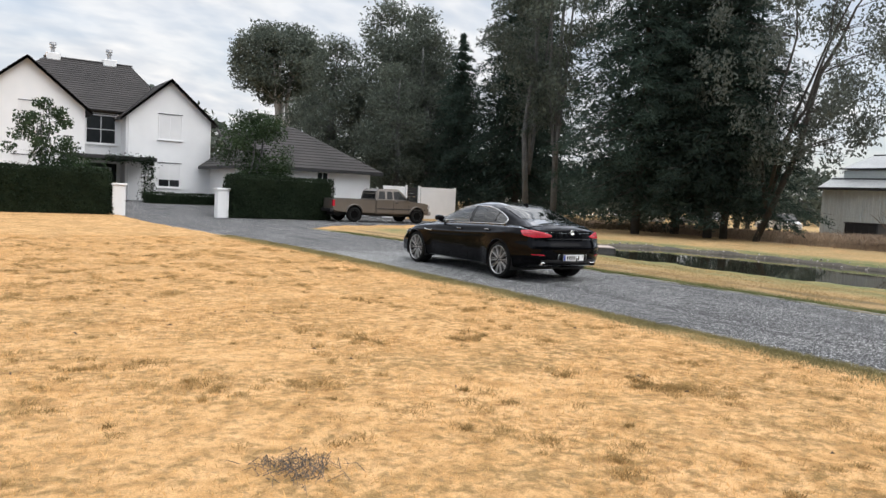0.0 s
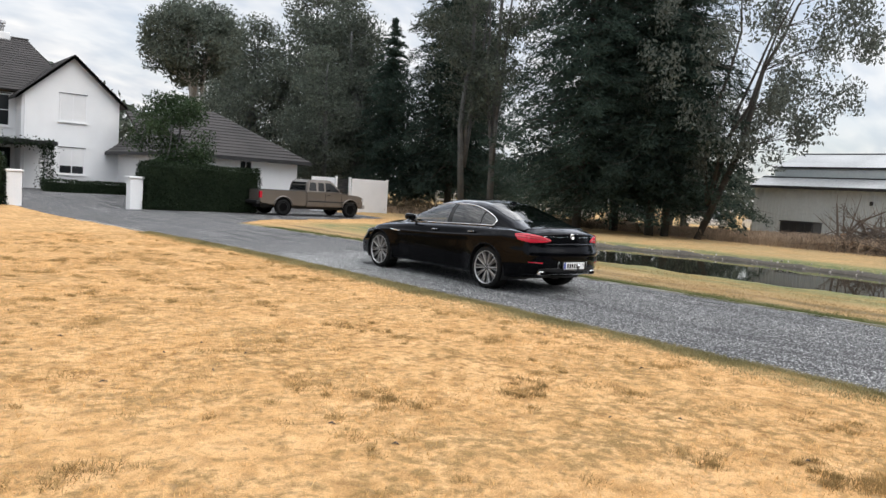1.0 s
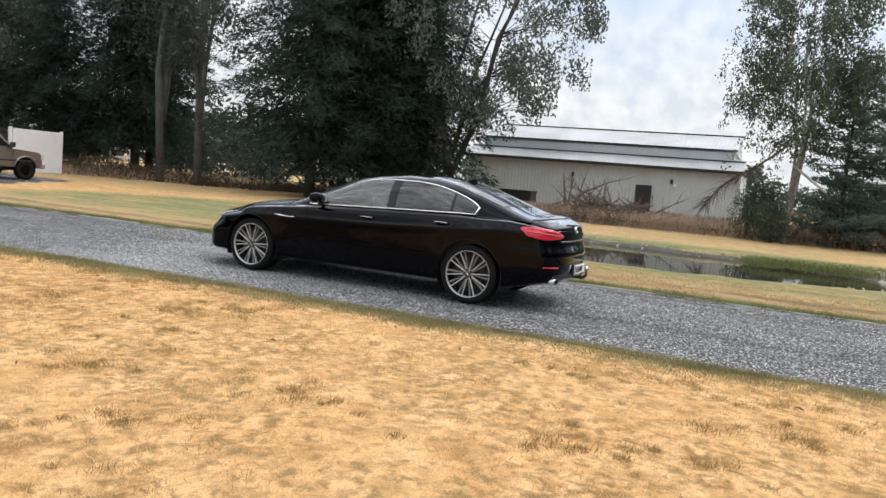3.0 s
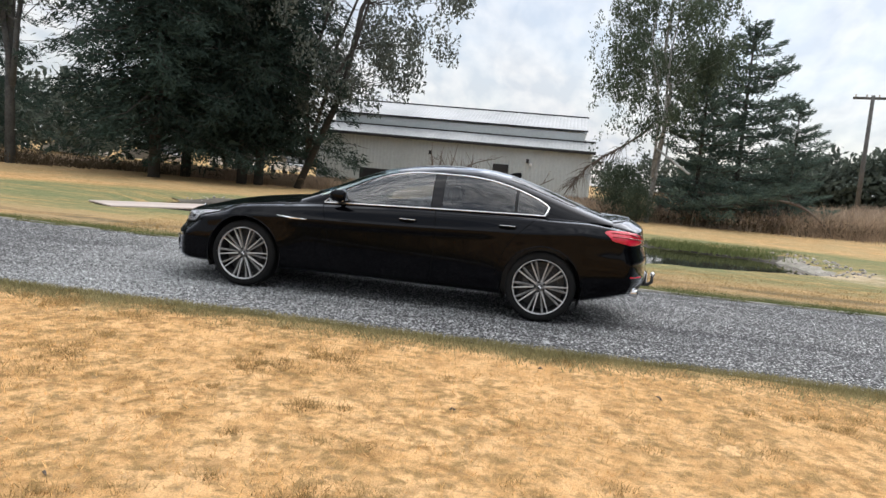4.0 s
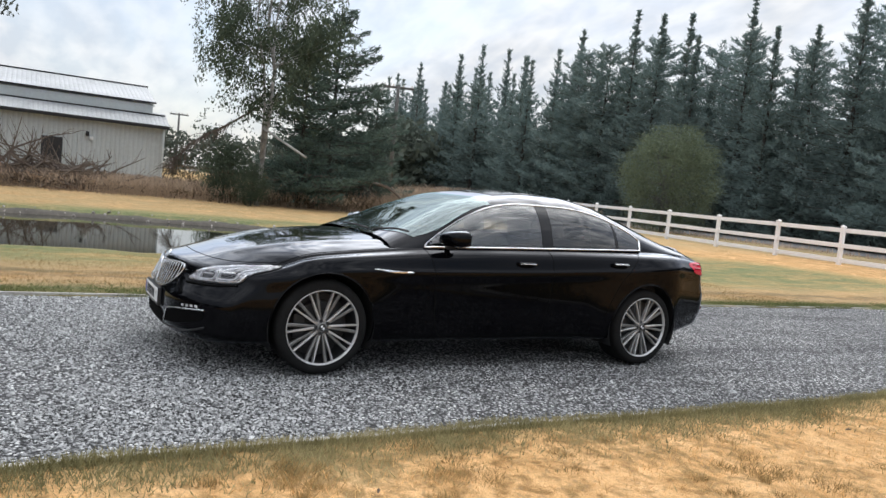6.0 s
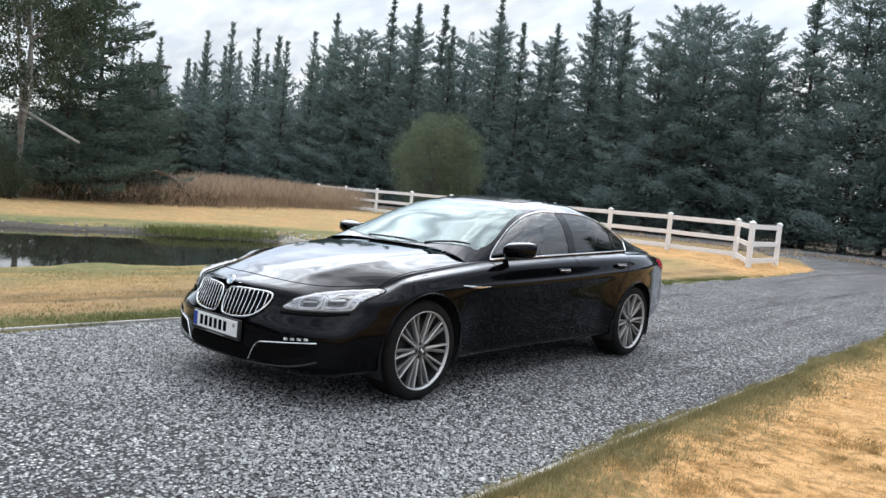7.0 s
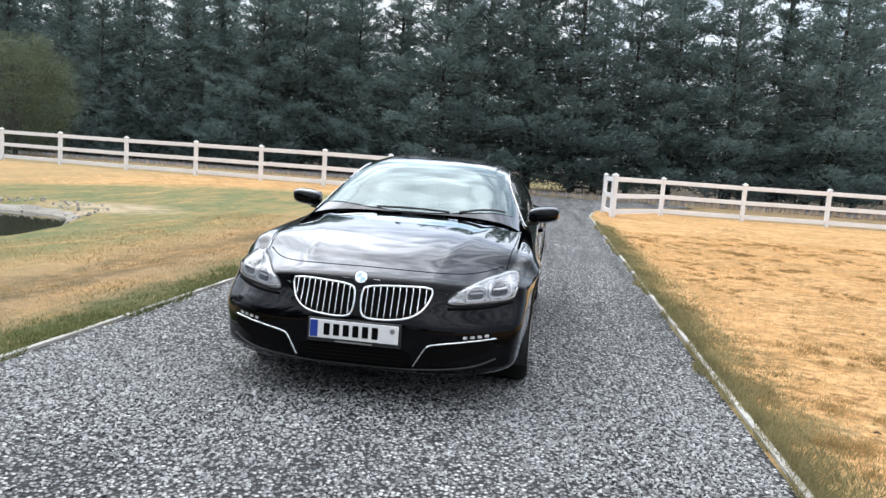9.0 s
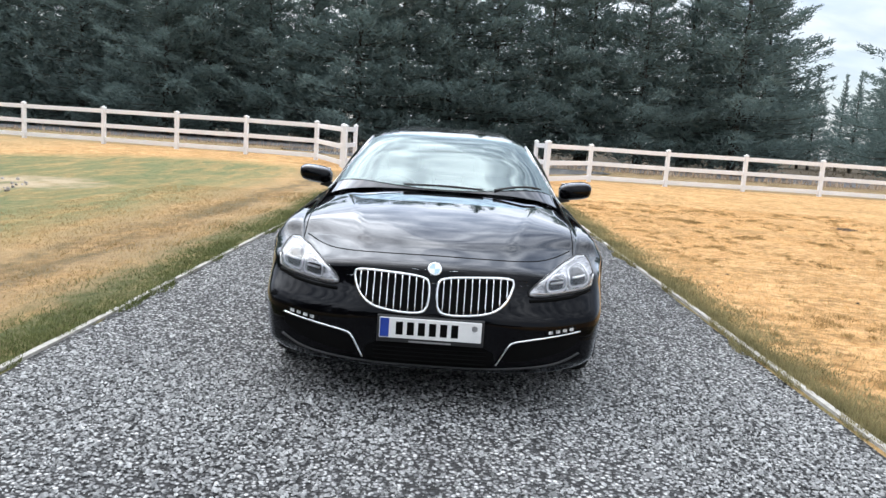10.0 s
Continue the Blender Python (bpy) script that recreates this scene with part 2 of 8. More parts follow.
    col = mix_node(nt, g1, col, band)
    # sandy spill at the shallow end of the pond
    sand = math_node(nt, "MULTIPLY", near(7.7, -7.5, 1.5, 1.5), ramp_node(nt, rag, [(0.4, (0.2, 0.2, 0.2)), (0.55, (1, 1, 1))]))
    col = mix_node(nt, sand, col, (0.50, 0.40, 0.27))
    shade = ramp_node(nt, fine, [(0.25, (0.62, 0.62, 0.62)), (0.65, (1.1, 1.1, 1.1))])
    col = mix_node(nt, 0.8, col, shade, "MULTIPLY")
    link(nt, col, b.inputs["Base Color"])
    b.inputs["Roughness"].default_value = 0.95
    b.inputs["Specular IOR Level"].default_value = 0.1
    h = math_node(nt, "ADD", math_node(nt, "MULTIPLY", tuft, 1.0), math_node(nt, "MULTIPLY", fine, 0.5))
    bump_node(nt, b, h, 0.7, 0.05)
    return m


def gravel_mat():
    m, nt, b = base_mat("crushed_gravel")
    p = world_pos(nt)
    v = nt.nodes.new("ShaderNodeTexVoronoi")
    v.inputs["Scale"].default_value = 44.0
    link(nt, p, v.inputs["Vector"])
    val = nt.nodes.new("ShaderNodeSeparateColor")
    link(nt, v.outputs["Color"], val.inputs[0])
    stone = ramp_node(nt, val.outputs[0], [(0.0, (0.08, 0.082, 0.086)), (0.5, (0.34, 0.345, 0.348)), (1.0, (0.84, 0.845, 0.83))])
    # shade between the stones, put into the colour as dark cell edges
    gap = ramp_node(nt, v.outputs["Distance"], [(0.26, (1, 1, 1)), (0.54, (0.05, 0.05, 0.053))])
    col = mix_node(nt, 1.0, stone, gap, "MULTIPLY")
    big = noise_node(nt, 0.7, 4, 0.6, p, 0.3)
    col = mix_node(nt, 1.0, col, ramp_node(nt, big, [(0.35, (0.72, 0.72, 0.74)), (0.65, (1.08, 1.07, 1.06))]), "MULTIPLY")
    # dark furrows along the wheel lines
    mp = nt.nodes.new("ShaderNodeMapping")
    mp.inputs["Scale"].default_value = (2.6, 0.16, 1.0)
    link(nt, p, mp.inputs[0])
    furrow = ramp_node(nt, noise_node(nt, 1.0, 5, 0.62, mp.outputs[0], 0.25), [(0.36, (0.44, 0.44, 0.46)), (0.46, (0.95, 0.95, 0.95)), (0.62, (1.24, 1.24, 1.23))])
    col = mix_node(nt, 1.0, col, furrow, "MULTIPLY")
    link(nt, col, b.inputs["Base Color"])
    b.inputs["Roughness"].default_value = 0.75
    h = math_node(nt, "SUBTRACT", 1.0, v.outputs["Distance"])
    bump_node(nt, b, h, 1.0, 0.022)
    return m


M_LAWN, M_GRAVEL = lawn_mat(), gravel_mat()
M_STONE = mat("gravel_stone", (0.085, 0.088, 0.091), (0.41, 0.415, 0.41), 20, 0.7, fine=120, bump=0.2, island=0.9)
M_ASPHALT = mat("asphalt", (0.11, 0.11, 0.115), (0.2, 0.2, 0.2), 0.5, 0.85, fine=60)
M_EDGING = mat("timber_edging", (0.26, 0.245, 0.215), (0.56, 0.54, 0.50), 2, 0.8, fine=30)
M_RENDER = mat("white_plaster", (0.74, 0.75, 0.76), (0.84, 0.845, 0.85), 0.8, 0.85, fine=25, bump=0.2)
M_TRIM = mat("white_joinery", (0.76, 0.77, 0.78), (0.83, 0.83, 0.84), 3, 0.45, fine=60, bump=0.03)
M_FENCE = mat("white_fence_vinyl", (0.76, 0.76, 0.77), (0.86, 0.86, 0.87), 1.5, 0.5, fine=20, bump=0.05)
M_ROOF = mat("charcoal_roof_tile", (0.024, 0.022, 0.022), (0.050, 0.045, 0.044), 0.8, 0.75, fine=14, bump=0.3, dist=0.01)
M_FASCIA = mat("dark_fascia", (0.026, 0.026, 0.028), (0.048, 0.048, 0.05), 2, 0.65, spec=0.2)
M_DARKGLASS = mat("dark_window_glass", (0.012, 0.014, 0.016), (0.02, 0.022, 0.025), 1, 0.12, fine=3, bump=0)
M_BLIND = mat("pale_blind", (0.68, 0.69, 0.70), (0.78, 0.78, 0.78), 1, 0.8)
M_STEELSHED = mat("pale_steel_cladding", (0.43, 0.475, 0.49), (0.555, 0.60, 0.615), 0.5, 0.6, fine=8, bump=0.05)
M_ZINC = mat("zinc_roofing", (0.22, 0.23, 0.235), (0.47, 0.48, 0.485), 0.35, 0.5, 0.35, fine=9, bump=0.05)
M_BARK = mat("grey_bark", (0.055, 0.058, 0.060), (0.145, 0.15, 0.152), 1.5, 0.9, fine=12, bump=0.6, dist=0.02)
M_PALEBARK = mat("pale_bark", (0.20, 0.195, 0.185), (0.48, 0.47, 0.455), 1.5, 0.85, fine=9, bump=0.4, dist=0.015)
M_BIRCHBARK = mat("birch_bark", (0.12, 0.12, 0.118), (0.46, 0.46, 0.455), 2.5, 0.85, fine=9, bump=0.4, dist=0.015)
M_DARKBARK = mat("dark_bark", (0.028, 0.025, 0.022), (0.070, 0.063, 0.056), 2, 0.95, fine=14, bump=0.6, dist=0.02)
M_GUM = mat("gum_leaves", (0.066, 0.086, 0.070), (0.142, 0.162, 0.132), 0.25, 0.6, fine=2.0, bump=0, island=0.45)
M_GUMBROWN = mat("bronze_gum_leaves", (0.062, 0.074, 0.064), (0.135, 0.152, 0.132), 0.3, 0.6, fine=2.0, bump=0, island=0.45)
M_CONIFER = mat("dark_conifer_needles", (0.026, 0.044, 0.037), (0.062, 0.090, 0.072), 0.3, 0.7, fine=2, bump=0, island=0.5)
M_FIR = mat("fir_needles", (0.060, 0.090, 0.074), (0.12, 0.162, 0.134), 0.3, 0.7, fine=2, bump=0, island=0.45)
# needles lifted and blued: haze over the pine belt, put into the colour
M_PINE = mat("pine_needles", (0.136, 0.188, 0.178), (0.21, 0.27, 0.255), 0.12, 0.7, fine=2, bump=0, island=0.22)
M_BIRCH = mat("birch_leaves", (0.058, 0.084, 0.058), (0.118, 0.147, 0.096), 0.4, 0.6, fine=2, bump=0, island=0.4)
M_LEAF = mat("garden_leaves", (0.024, 0.044, 0.022), (0.058, 0.088, 0.042), 0.6, 0.55, fine=3, bump=0, island=0.45)
M_HEDGE = mat("hedge_leaves", (0.013, 0.024, 0.013), (0.030, 0.046, 0.024), 0.8, 0.6, fine=4, bump=0, island=0.5)
M_WILLOW = mat("willow_leaves", (0.115, 0.145, 0.092), (0.185, 0.22, 0.142), 0.4, 0.6, fine=2, bump=0, island=0.3)
M_REED = mat("dry_rank_grass", (0.27, 0.205, 0.15), (0.58, 0.455, 0.34), 0.5, 0.9, fine=3, bump=0, island=0.4)
M_BLADE = mat("straw_blades", (0.60, 0.36, 0.145), (0.88, 0.56, 0.255), 0.8, 0.9, fine=3, bump=0, island=0.35)
M_LUSHBLADE = mat("lush_blades", (0.075, 0.10, 0.035), (0.19, 0.20, 0.08), 0.9, 0.85, fine=3, bump=0, island=0.4)
M_GREENBLADE = mat("green_blades", (0.145, 0.14, 0.066), (0.37, 0.315, 0.165), 0.9, 0.85, fine=3, bump=0, island=0.4)
M_MUD = mat("pond_bank_mud", (0.045, 0.038, 0.03), (0.12, 0.105, 0.085), 1.2, 0.8, fine=8, bump=0.6, dist=0.03)
M_SHINGLE = mat("pale_shingle", (0.17, 0.155, 0.125), (0.40, 0.37, 0.32), 3, 0.85, fine=30, bump=0.7, dist=0.02)
M_ROCK = mat("bank_stone", (0.17, 0.15, 0.135), (0.48, 0.435, 0.40), 2, 0.8, fine=12, bump=0.4, dist=0.01, island=0.4)
M_DECK = mat("pale_deck_timber", (0.36, 0.30, 0.265), (0.54, 0.465, 0.42), 3, 0.8, fine=30, bump=0.15)
M_POLE = mat("weathered_pole", (0.05, 0.049, 0.047), (0.115, 0.111, 0.105), 1, 0.9, fine=15, bump=0.3)
M_DEADWOOD = mat("dead_wood", (0.085, 0.066, 0.054), (0.18, 0.145, 0.118), 2, 0.9, fine=14, bump=0.4)
M_TWIG = mat("dead_twigs", (0.055, 0.042, 0.034), (0.13, 0.10, 0.08), 2, 0.9, fine=14, bump=0)
M_SPLIT = mat("split_wood", (0.42, 0.24, 0.13), (0.60, 0.40, 0.24), 6, 0.85, fine=30, bump=0.3)
M_TAUPE = mat("taupe_truck_paint", (0.128, 0.112, 0.098), (0.165, 0.145, 0.128), 1.2, 0.35, 0.35, fine=40, bump=0, coat=0.6)
M_RUBBER = mat("tyre_rubber", (0.007, 0.007, 0.007), (0.016, 0.016, 0.016), 8, 0.85, fine=60, bump=0.2)
M_BLACKPLASTIC = mat("black_plastic", (0.01, 0.01, 0.011), (0.022, 0.022, 0.023), 5, 0.5, fine=80, bump=0.05)
M_CHROME = mat("bright_chrome", (0.75, 0.76, 0.78), (0.85, 0.86, 0.87), 4, 0.14, 1.0, fine=30, bump=0)
M_STEEL = mat("dull_steel", (0.35, 0.35, 0.36), (0.5, 0.5, 0.5), 4, 0.4, 0.9)
M_REDLENS = mat("red_lens", (0.42, 0.006, 0.022), (0.58, 0.014, 0.04), 4, 0.2, coat=0.3, bump=0)
M_WHITECAR = mat("white_car_paint", (0.7, 0.7, 0.7), (0.8, 0.8, 0.8), 1, 0.25, coat=0.8, bump=0)
M_TERRA = mat("pale_planter", (0.45, 0.42, 0.36), (0.6, 0.57, 0.5), 3, 0.8)


def water_mat():
    m, nt, b = base_mat("still_pond_water")
    p = world_pos(nt)
    n = noise_node(nt, 1.6, 4, 0.5, p, 0.4)
    link(nt, ramp_node(nt, n, [(0.3, (0.012, 0.013, 0.010)), (0.7, (0.03, 0.028, 0.02))]), b.inputs["Base Color"])
    b.inputs["Roughness"].default_value = 0.03
    b.inputs["IOR"].default_value = 1.33
    bump_node(nt, b, noise_node(nt, 5.0, 3, 0.5, p), 0.05, 0.01)
    return m


M_TUFT = mat("brown_tufts", (0.21, 0.145, 0.06), (0.52, 0.355, 0.16), 0.9, 0.9, fine=3, bump=0, island=0.35)
M_WATER = water_mat()


# ---- mesh helpers ----
def part(name, bm, material, parent=None, label="", smooth=False):
    """Link a bmesh as one mesh object under a thing or a part."""
    me = bpy.data.meshes.new(name)
    bm.to_mesh(me)
    bm.free()
    return from_mesh(name, me, material, parent, label, smooth)


def from_mesh(name, me, material, parent=None, label="", smooth=False):
    if material:
        for x in (material if isinstance(material, (list, tuple)) else [material]):
            me.materials.append(x)
    if smooth:
        me.shade_smooth()
    ob = new(name, me)
    if parent:
        ob.parent = parent
    if label:
        ob["label"] = label
    return ob


def raw_mesh(name, verts, faces):
    """A mesh from numpy arrays with faces of one size."""
    me = bpy.data.meshes.new(name)
    verts, faces = np.asarray(verts, dtype=np.float32), np.asarray(faces, dtype=np.int32)
    k = faces.shape[1]
    me.vertices.add(len(verts))
    me.vertices.foreach_set("co", verts.ravel())
    me.loops.add(faces.size)
    me.loops.foreach_set("vertex_index", faces.ravel())
    me.polygons.add(len(faces))
    me.polygons.foreach_set("loop_start", np.arange(0, faces.size, k, dtype=np.int32))
    me.update(calc_edges=True)
    return me


def empty(name, m=None):
    ob = new(name)
    if m is not None:
        ob.matrix_world = m
    return ob


def box(bm, x0, x1, y0, y1, z0, z1, bevel=0.0, seg=1):
    res = bmesh.ops.create_cube(bm, size=1.0, matrix=Matrix.Translation(((x0 + x1) / 2, (y0 + y1) / 2, (z0 + z1) / 2)) @ Matrix.Diagonal((x1 - x0, y1 - y0, z1 - z0, 1)))
    if bevel:
        es = list({e for v in res["verts"] for e in v.link_edges})
        bmesh.ops.bevel(bm, geom=es, offset=bevel, segments=seg, affect="EDGES", profile=0.5)
    return bm


def boxbm(*a, **k):
    return box(bmesh.new(), *a, **k)


def tube(bm, pts, radii, n=7, cap=True):
    """A tapered tube through points."""
    rings = []
    for i, p in enumerate(pts):
        p = Vector(p)
        d = (Vector(pts[min(i + 1, len(pts) - 1)]) - Vector(pts[max(i - 1, 0)])).normalized()
        a = d.cross(Vector((0.31, 0.87, 0.39)) if abs(d.z) > 0.9 else Vector((0, 0, 1))).normalized()
        b = d.cross(a)
        rings.append([bm.verts.new(p + radii[i] * (math.cos(2 * math.pi * k / n) * a + math.sin(2 * math.pi * k / n) * b)) for k in range(n)])
    for r, s in zip(rings, rings[1:]):
        for k in range(n):
            bm.faces.new((r[k], r[(k + 1) % n], s[(k + 1) % n], s[k]))
    if cap:
        bm.faces.new(list(reversed(rings[0])))
        bm.faces.new(rings[-1])
    return bm


def prism(bm, pts, axis, a, b):
    """Extrude a closed outline of (u, v) along an axis from a to b. axis y: (x, z); axis x: (y, z); axis z: (x, y)."""
    def place(u, v, w):
        return {"x": (w, u, v), "y": (u, w, v), "z": (u, v, w)}[axis]
    f = [bm.verts.new(place(u, v, a)) for u, v in pts]
    g = [bm.verts.new(place(u, v, b)) for u, v in pts]
    bm.faces.new(f)
    bm.faces.new(list(reversed(g)))
    n = len(pts)
    for i in range(n):
        bm.faces.new((f[i], g[i], g[(i + 1) % n], f[(i + 1) % n]))
    bmesh.ops.recalc_face_normals(bm, faces=bm.faces)
    return bm


def lathe(bm, prof, axis="x", n=48, m=None):
    """Turn (radius, along) pairs round an axis."""
    rings = []
    for r, w in prof:
        ring = []
        for k in range(n):
            c, s = math.cos(2 * math.pi * k / n) * r, math.sin(2 * math.pi * k / n) * r
            v = Vector({"x": (w, c, s), "y": (c, w, s), "z": (c, s, w)}[axis])
            ring.append(bm.verts.new(m @ v if m else v))
        rings.append(ring)
    for r, s in zip(rings, rings[1:]):
        for k in range(n):
            bm.faces.new((r[k], r[(k + 1) % n], s[(k + 1) % n], s[k]))
    return bm


def leaves(rng, centres, per, spread, size, droop=0.0, aspect=0.45):
    """Many small leaf quads scattered round the centres. Returns verts, faces."""
    c = np.repeat(np.asarray(centres, float), per, axis=0)
    n = len(c)
    sp = np.asarray(spread, float)
    c = c + np.clip(rng.normal(size=(n, 3)), -1.5, 1.5) * sp
    d = rng.normal(size=(n, 3))
    d[:, 2] -= droop
    d /= np.linalg.norm(d, axis=1)[:, None]
    e = np.cross(d, rng.normal(size=(n, 3)))
    e /= np.linalg.norm(e, axis=1)[:, None] + 1e-9
    s = size * rng.uniform(0.6, 1.4, n)[:, None]
    a, b = d * s, e * s * aspect
    v = np.stack([c - a * 0.5, c + b * 0.5, c + a * 0.5, c - b * 0.5], axis=1).reshape(-1, 3)
    return v, np.arange(4 * n).reshape(n, 4)


def sprays(rng, c, d, size, width=0.2, loose=0.5):
    """One needle spray, a slim pointed triangle, at every point, laid roughly along the given directions."""
    n = len(c)
    d = d / (np.linalg.norm(d, axis=1)[:, None] + 1e-9) + rng.normal(size=(n, 3)) * loose
    d /= np.linalg.norm(d, axis=1)[:, None]
    e = np.cross(d, rng.normal(size=(n, 3)))
    e /= np.linalg.norm(e, axis=1)[:, None] + 1e-9
    s = size * rng.uniform(0.55, 1.45, n)[:, None]
    v = np.stack([c - d * s * 0.4 - e * s * width * 0.5, c - d * s * 0.4 + e * s * width * 0.5, c + d * s * 0.6], axis=1).reshape(-1, 3)
    return v, np.arange(3 * n).reshape(n, 3)

# ---- ground, gravel drive, pond ----
def lerp(y, ys, vs):
    return float(np.interp(y, ys, vs))


YS = [-36, -33, -27, -22, -18, 3, 5.5, 8.5, 12.4, 13.8, 15.5, 17.0, 18.5, 21.5, 24.0, 27.0, 40.0]
XL = [-14, -8, -4.2, -2.6, -2.22, -2.14, -2.3, -2.6, -3.0, -3.2, -3.3, -3.4, -3.45, -3.45, -3.45, -7.0, -9.0]
XR = [14, 9, 4.4, 2.6, 2.3, 2.13, 2.2, 2.3, 1.85, 1.75, 3.1, 4.6, 8.0, 13.5, 13.5, 12.5, 12.0]


def drive_edges(y):
    return lerp(y, YS, XL), lerp(y, YS, XR)


def pond_in(x, y):
    """Below 1 inside the pond."""
    wob = 0.10 * math.sin(2.3 * y + 0.7) + 0.07 * math.sin(1.1 * x + y * 3.1)
    return (abs((x - 10.2 - 0.25 * math.sin(y * 0.35)) / 4.0) ** 2.4 + abs((y - 1.6) / (9.1 if y < 1.6 else 7.7)) ** 2.4) + wob * 0.5


def rise(y):
    s = min(max((y - 22) / 14, 0), 1)
    return 0.3 * s * s * (3 - 2 * s)


def smooth(a, b, v):
    s = min(max((v - a) / (b - a), 0), 1)
    return s * s * (3 - 2 * s)


def swell(x, y):
    """The lawn lifts gently towards the road fence."""
    return 0.17 * smooth(1.0, 5.0, x) * smooth(12.0, 20.5, -y)


def ground_z(x, y):
    z = 0.02 + swell(x, y) + (rise(y) if y > 20 else 0)
    z += 0.018 * noise.noise(Vector((x * 0.9, y * 0.9, 0))) + 0.012 * noise.noise(Vector((x * 2.7, y * 2.7, 4)))
    if -36 < y < 41:
        a, b = drive_edges(y)
        d = max(a - x, x - b)
        z -= 0.09 * (1 - smooth(-0.10, 0.03, d)) if d < 0.03 else 0
    if 4 < x < 17 and -11 < y < 14:
        q = pond_in(x, y)
        z -= 0.42 * (1 - smooth(0.72, 1.18, q))
    return z


def ticks(lo, hi, fine_lo, fine_hi, fine, coarse):
    out = [lo]
    while out[-1] < hi:
        out.append(out[-1] + (fine if fine_lo <= out[-1] < fine_hi else coarse))
    return out


def build_ground():
    far = [-3000, -1200, -500, -220, -110, -70]
    xs = far + ticks(-45, -13, 0, 0, 1, 3.2) + ticks(-11.9, 17.5, -11.9, 17.5, 0.2, 1) + ticks(19, 48, 0, 0, 1, 3.2) + [-v for v in reversed(far)]
    ys = far + ticks(-48, -30, 0, 0, 1, 3) + ticks(-28, 14, -28, 14, 0.25, 1) + ticks(15, 46, 0, 0, 1, 1.0) + [55, 70, 110, 220, 500, 1200, 3000]
    xs, ys = sorted(set(round(v, 3) for v in xs)), sorted(set(round(v, 3) for v in ys))
    # lines along the edging keep the step crisp
    xs = sorted(set(xs + [-2.24, -2.14, -2.09, 2.07, 2.13, 2.23]))
    nx, ny = len(xs), len(ys)
    v = np.zeros((ny, nx, 3))
    for j, y in enumerate(ys):
        for i, x in enumerate(xs):
            v[j, i] = (x, y, ground_z(x, y) if abs(x) < 60 and abs(y) < 60 else 0.02 + swell(x, y) + (rise(y) if y > 20 else 0))
    idx = np.arange(nx * ny).reshape(ny, nx)
    f = np.stack([idx[:-1, :-1], idx[:-1, 1:], idx[1:, 1:], idx[1:, :-1]], axis=-1).reshape(-1, 4)
    me = raw_mesh("ground", v.reshape(-1, 3), f)
    return tagged(from_mesh("ground", me, M_LAWN, smooth=True), "parched straw-coloured mown lawn with greener turf by the pond", "lawn", kind="structure")


def build_drive():
    ys = ticks(-36, 40, -20, 14, 0.2, 0.5)
    rows, n = [], 24
    for y in ys:
        a, b = drive_edges(y)
        r = []
        for k in range(n + 1):
            x = a - 0.03 + (b - a + 0.06) * k / n
            z = swell(x, y) + rise(y) + 0.012 * noise.noise(Vector((x * 1.3, y * 0.5, 2)))
            # two shallow wheel tracks
            z -= 0.012 * (math.exp(-((x + 0.8) / 0.28) ** 2) + math.exp(-((x - 0.8) / 0.28) ** 2))
            r.append((x, y, z))
        rows.append(r)
    v = np.array(rows)
    idx = np.arange(len(ys) * (n + 1)).reshape(len(ys), n + 1)
    f = np.stack([idx[:-1, :-1], idx[:-1, 1:], idx[1:, 1:], idx[1:, :-1]], axis=-1).reshape(-1, 4)
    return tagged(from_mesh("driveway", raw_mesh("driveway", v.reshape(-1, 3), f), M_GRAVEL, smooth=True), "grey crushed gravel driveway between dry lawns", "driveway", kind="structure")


def build_road():
    bm = bmesh.new()
    ys, xs = [-46.0, -43.0, -39.0, -35.6], sorted([x * 10.0 for x in range(-24, 25)] + [1.0, 2.0, 3.0, 4.0, 5.0])
    g = [[bm.verts.new((x, y + 0.02 * x, 0.05 + swell(x, y))) for x in xs] for y in ys]
    for j in range(3):
        for i in range(len(xs) - 1):
            bm.faces.new((g[j][i], g[j][i + 1], g[j + 1][i + 1], g[j + 1][i]))
    return tagged(part("road", bm, M_ASPHALT), "grey sealed country road beyond the white fence", "road", kind="structure")


def build_edging():
    for side, name in ((0, "edging"), (1, "edging")):
        bm = bmesh.new()
        ys = ticks(-21, 13.4, -30, 30, 0.6, 0.6)
        prev = None
        for y in ys:
            x = drive_edges(y)[side] + (-0.025 if side == 0 else 0.025) + 0.008 * noise.noise(Vector((side * 9, y * 0.7, 3)))
            z = (0.028 if side == 0 else 0.022) + 0.012 * noise.noise(Vector((side, y * 0.5, 1)))
            ring = [bm.verts.new((x + dx, y, zz)) for dx, zz in ((-0.019, -0.08), (-0.019, z), (0.019, z), (0.019, -0.08))]
            if prev:
                for k in range(3):
                    bm.faces.new((prev[k], prev[k + 1], ring[k + 1], ring[k]))
            prev = ring
        tagged(part(name, bm, M_EDGING), "weathered pale timber board edging the gravel", "edging", kind="structure")


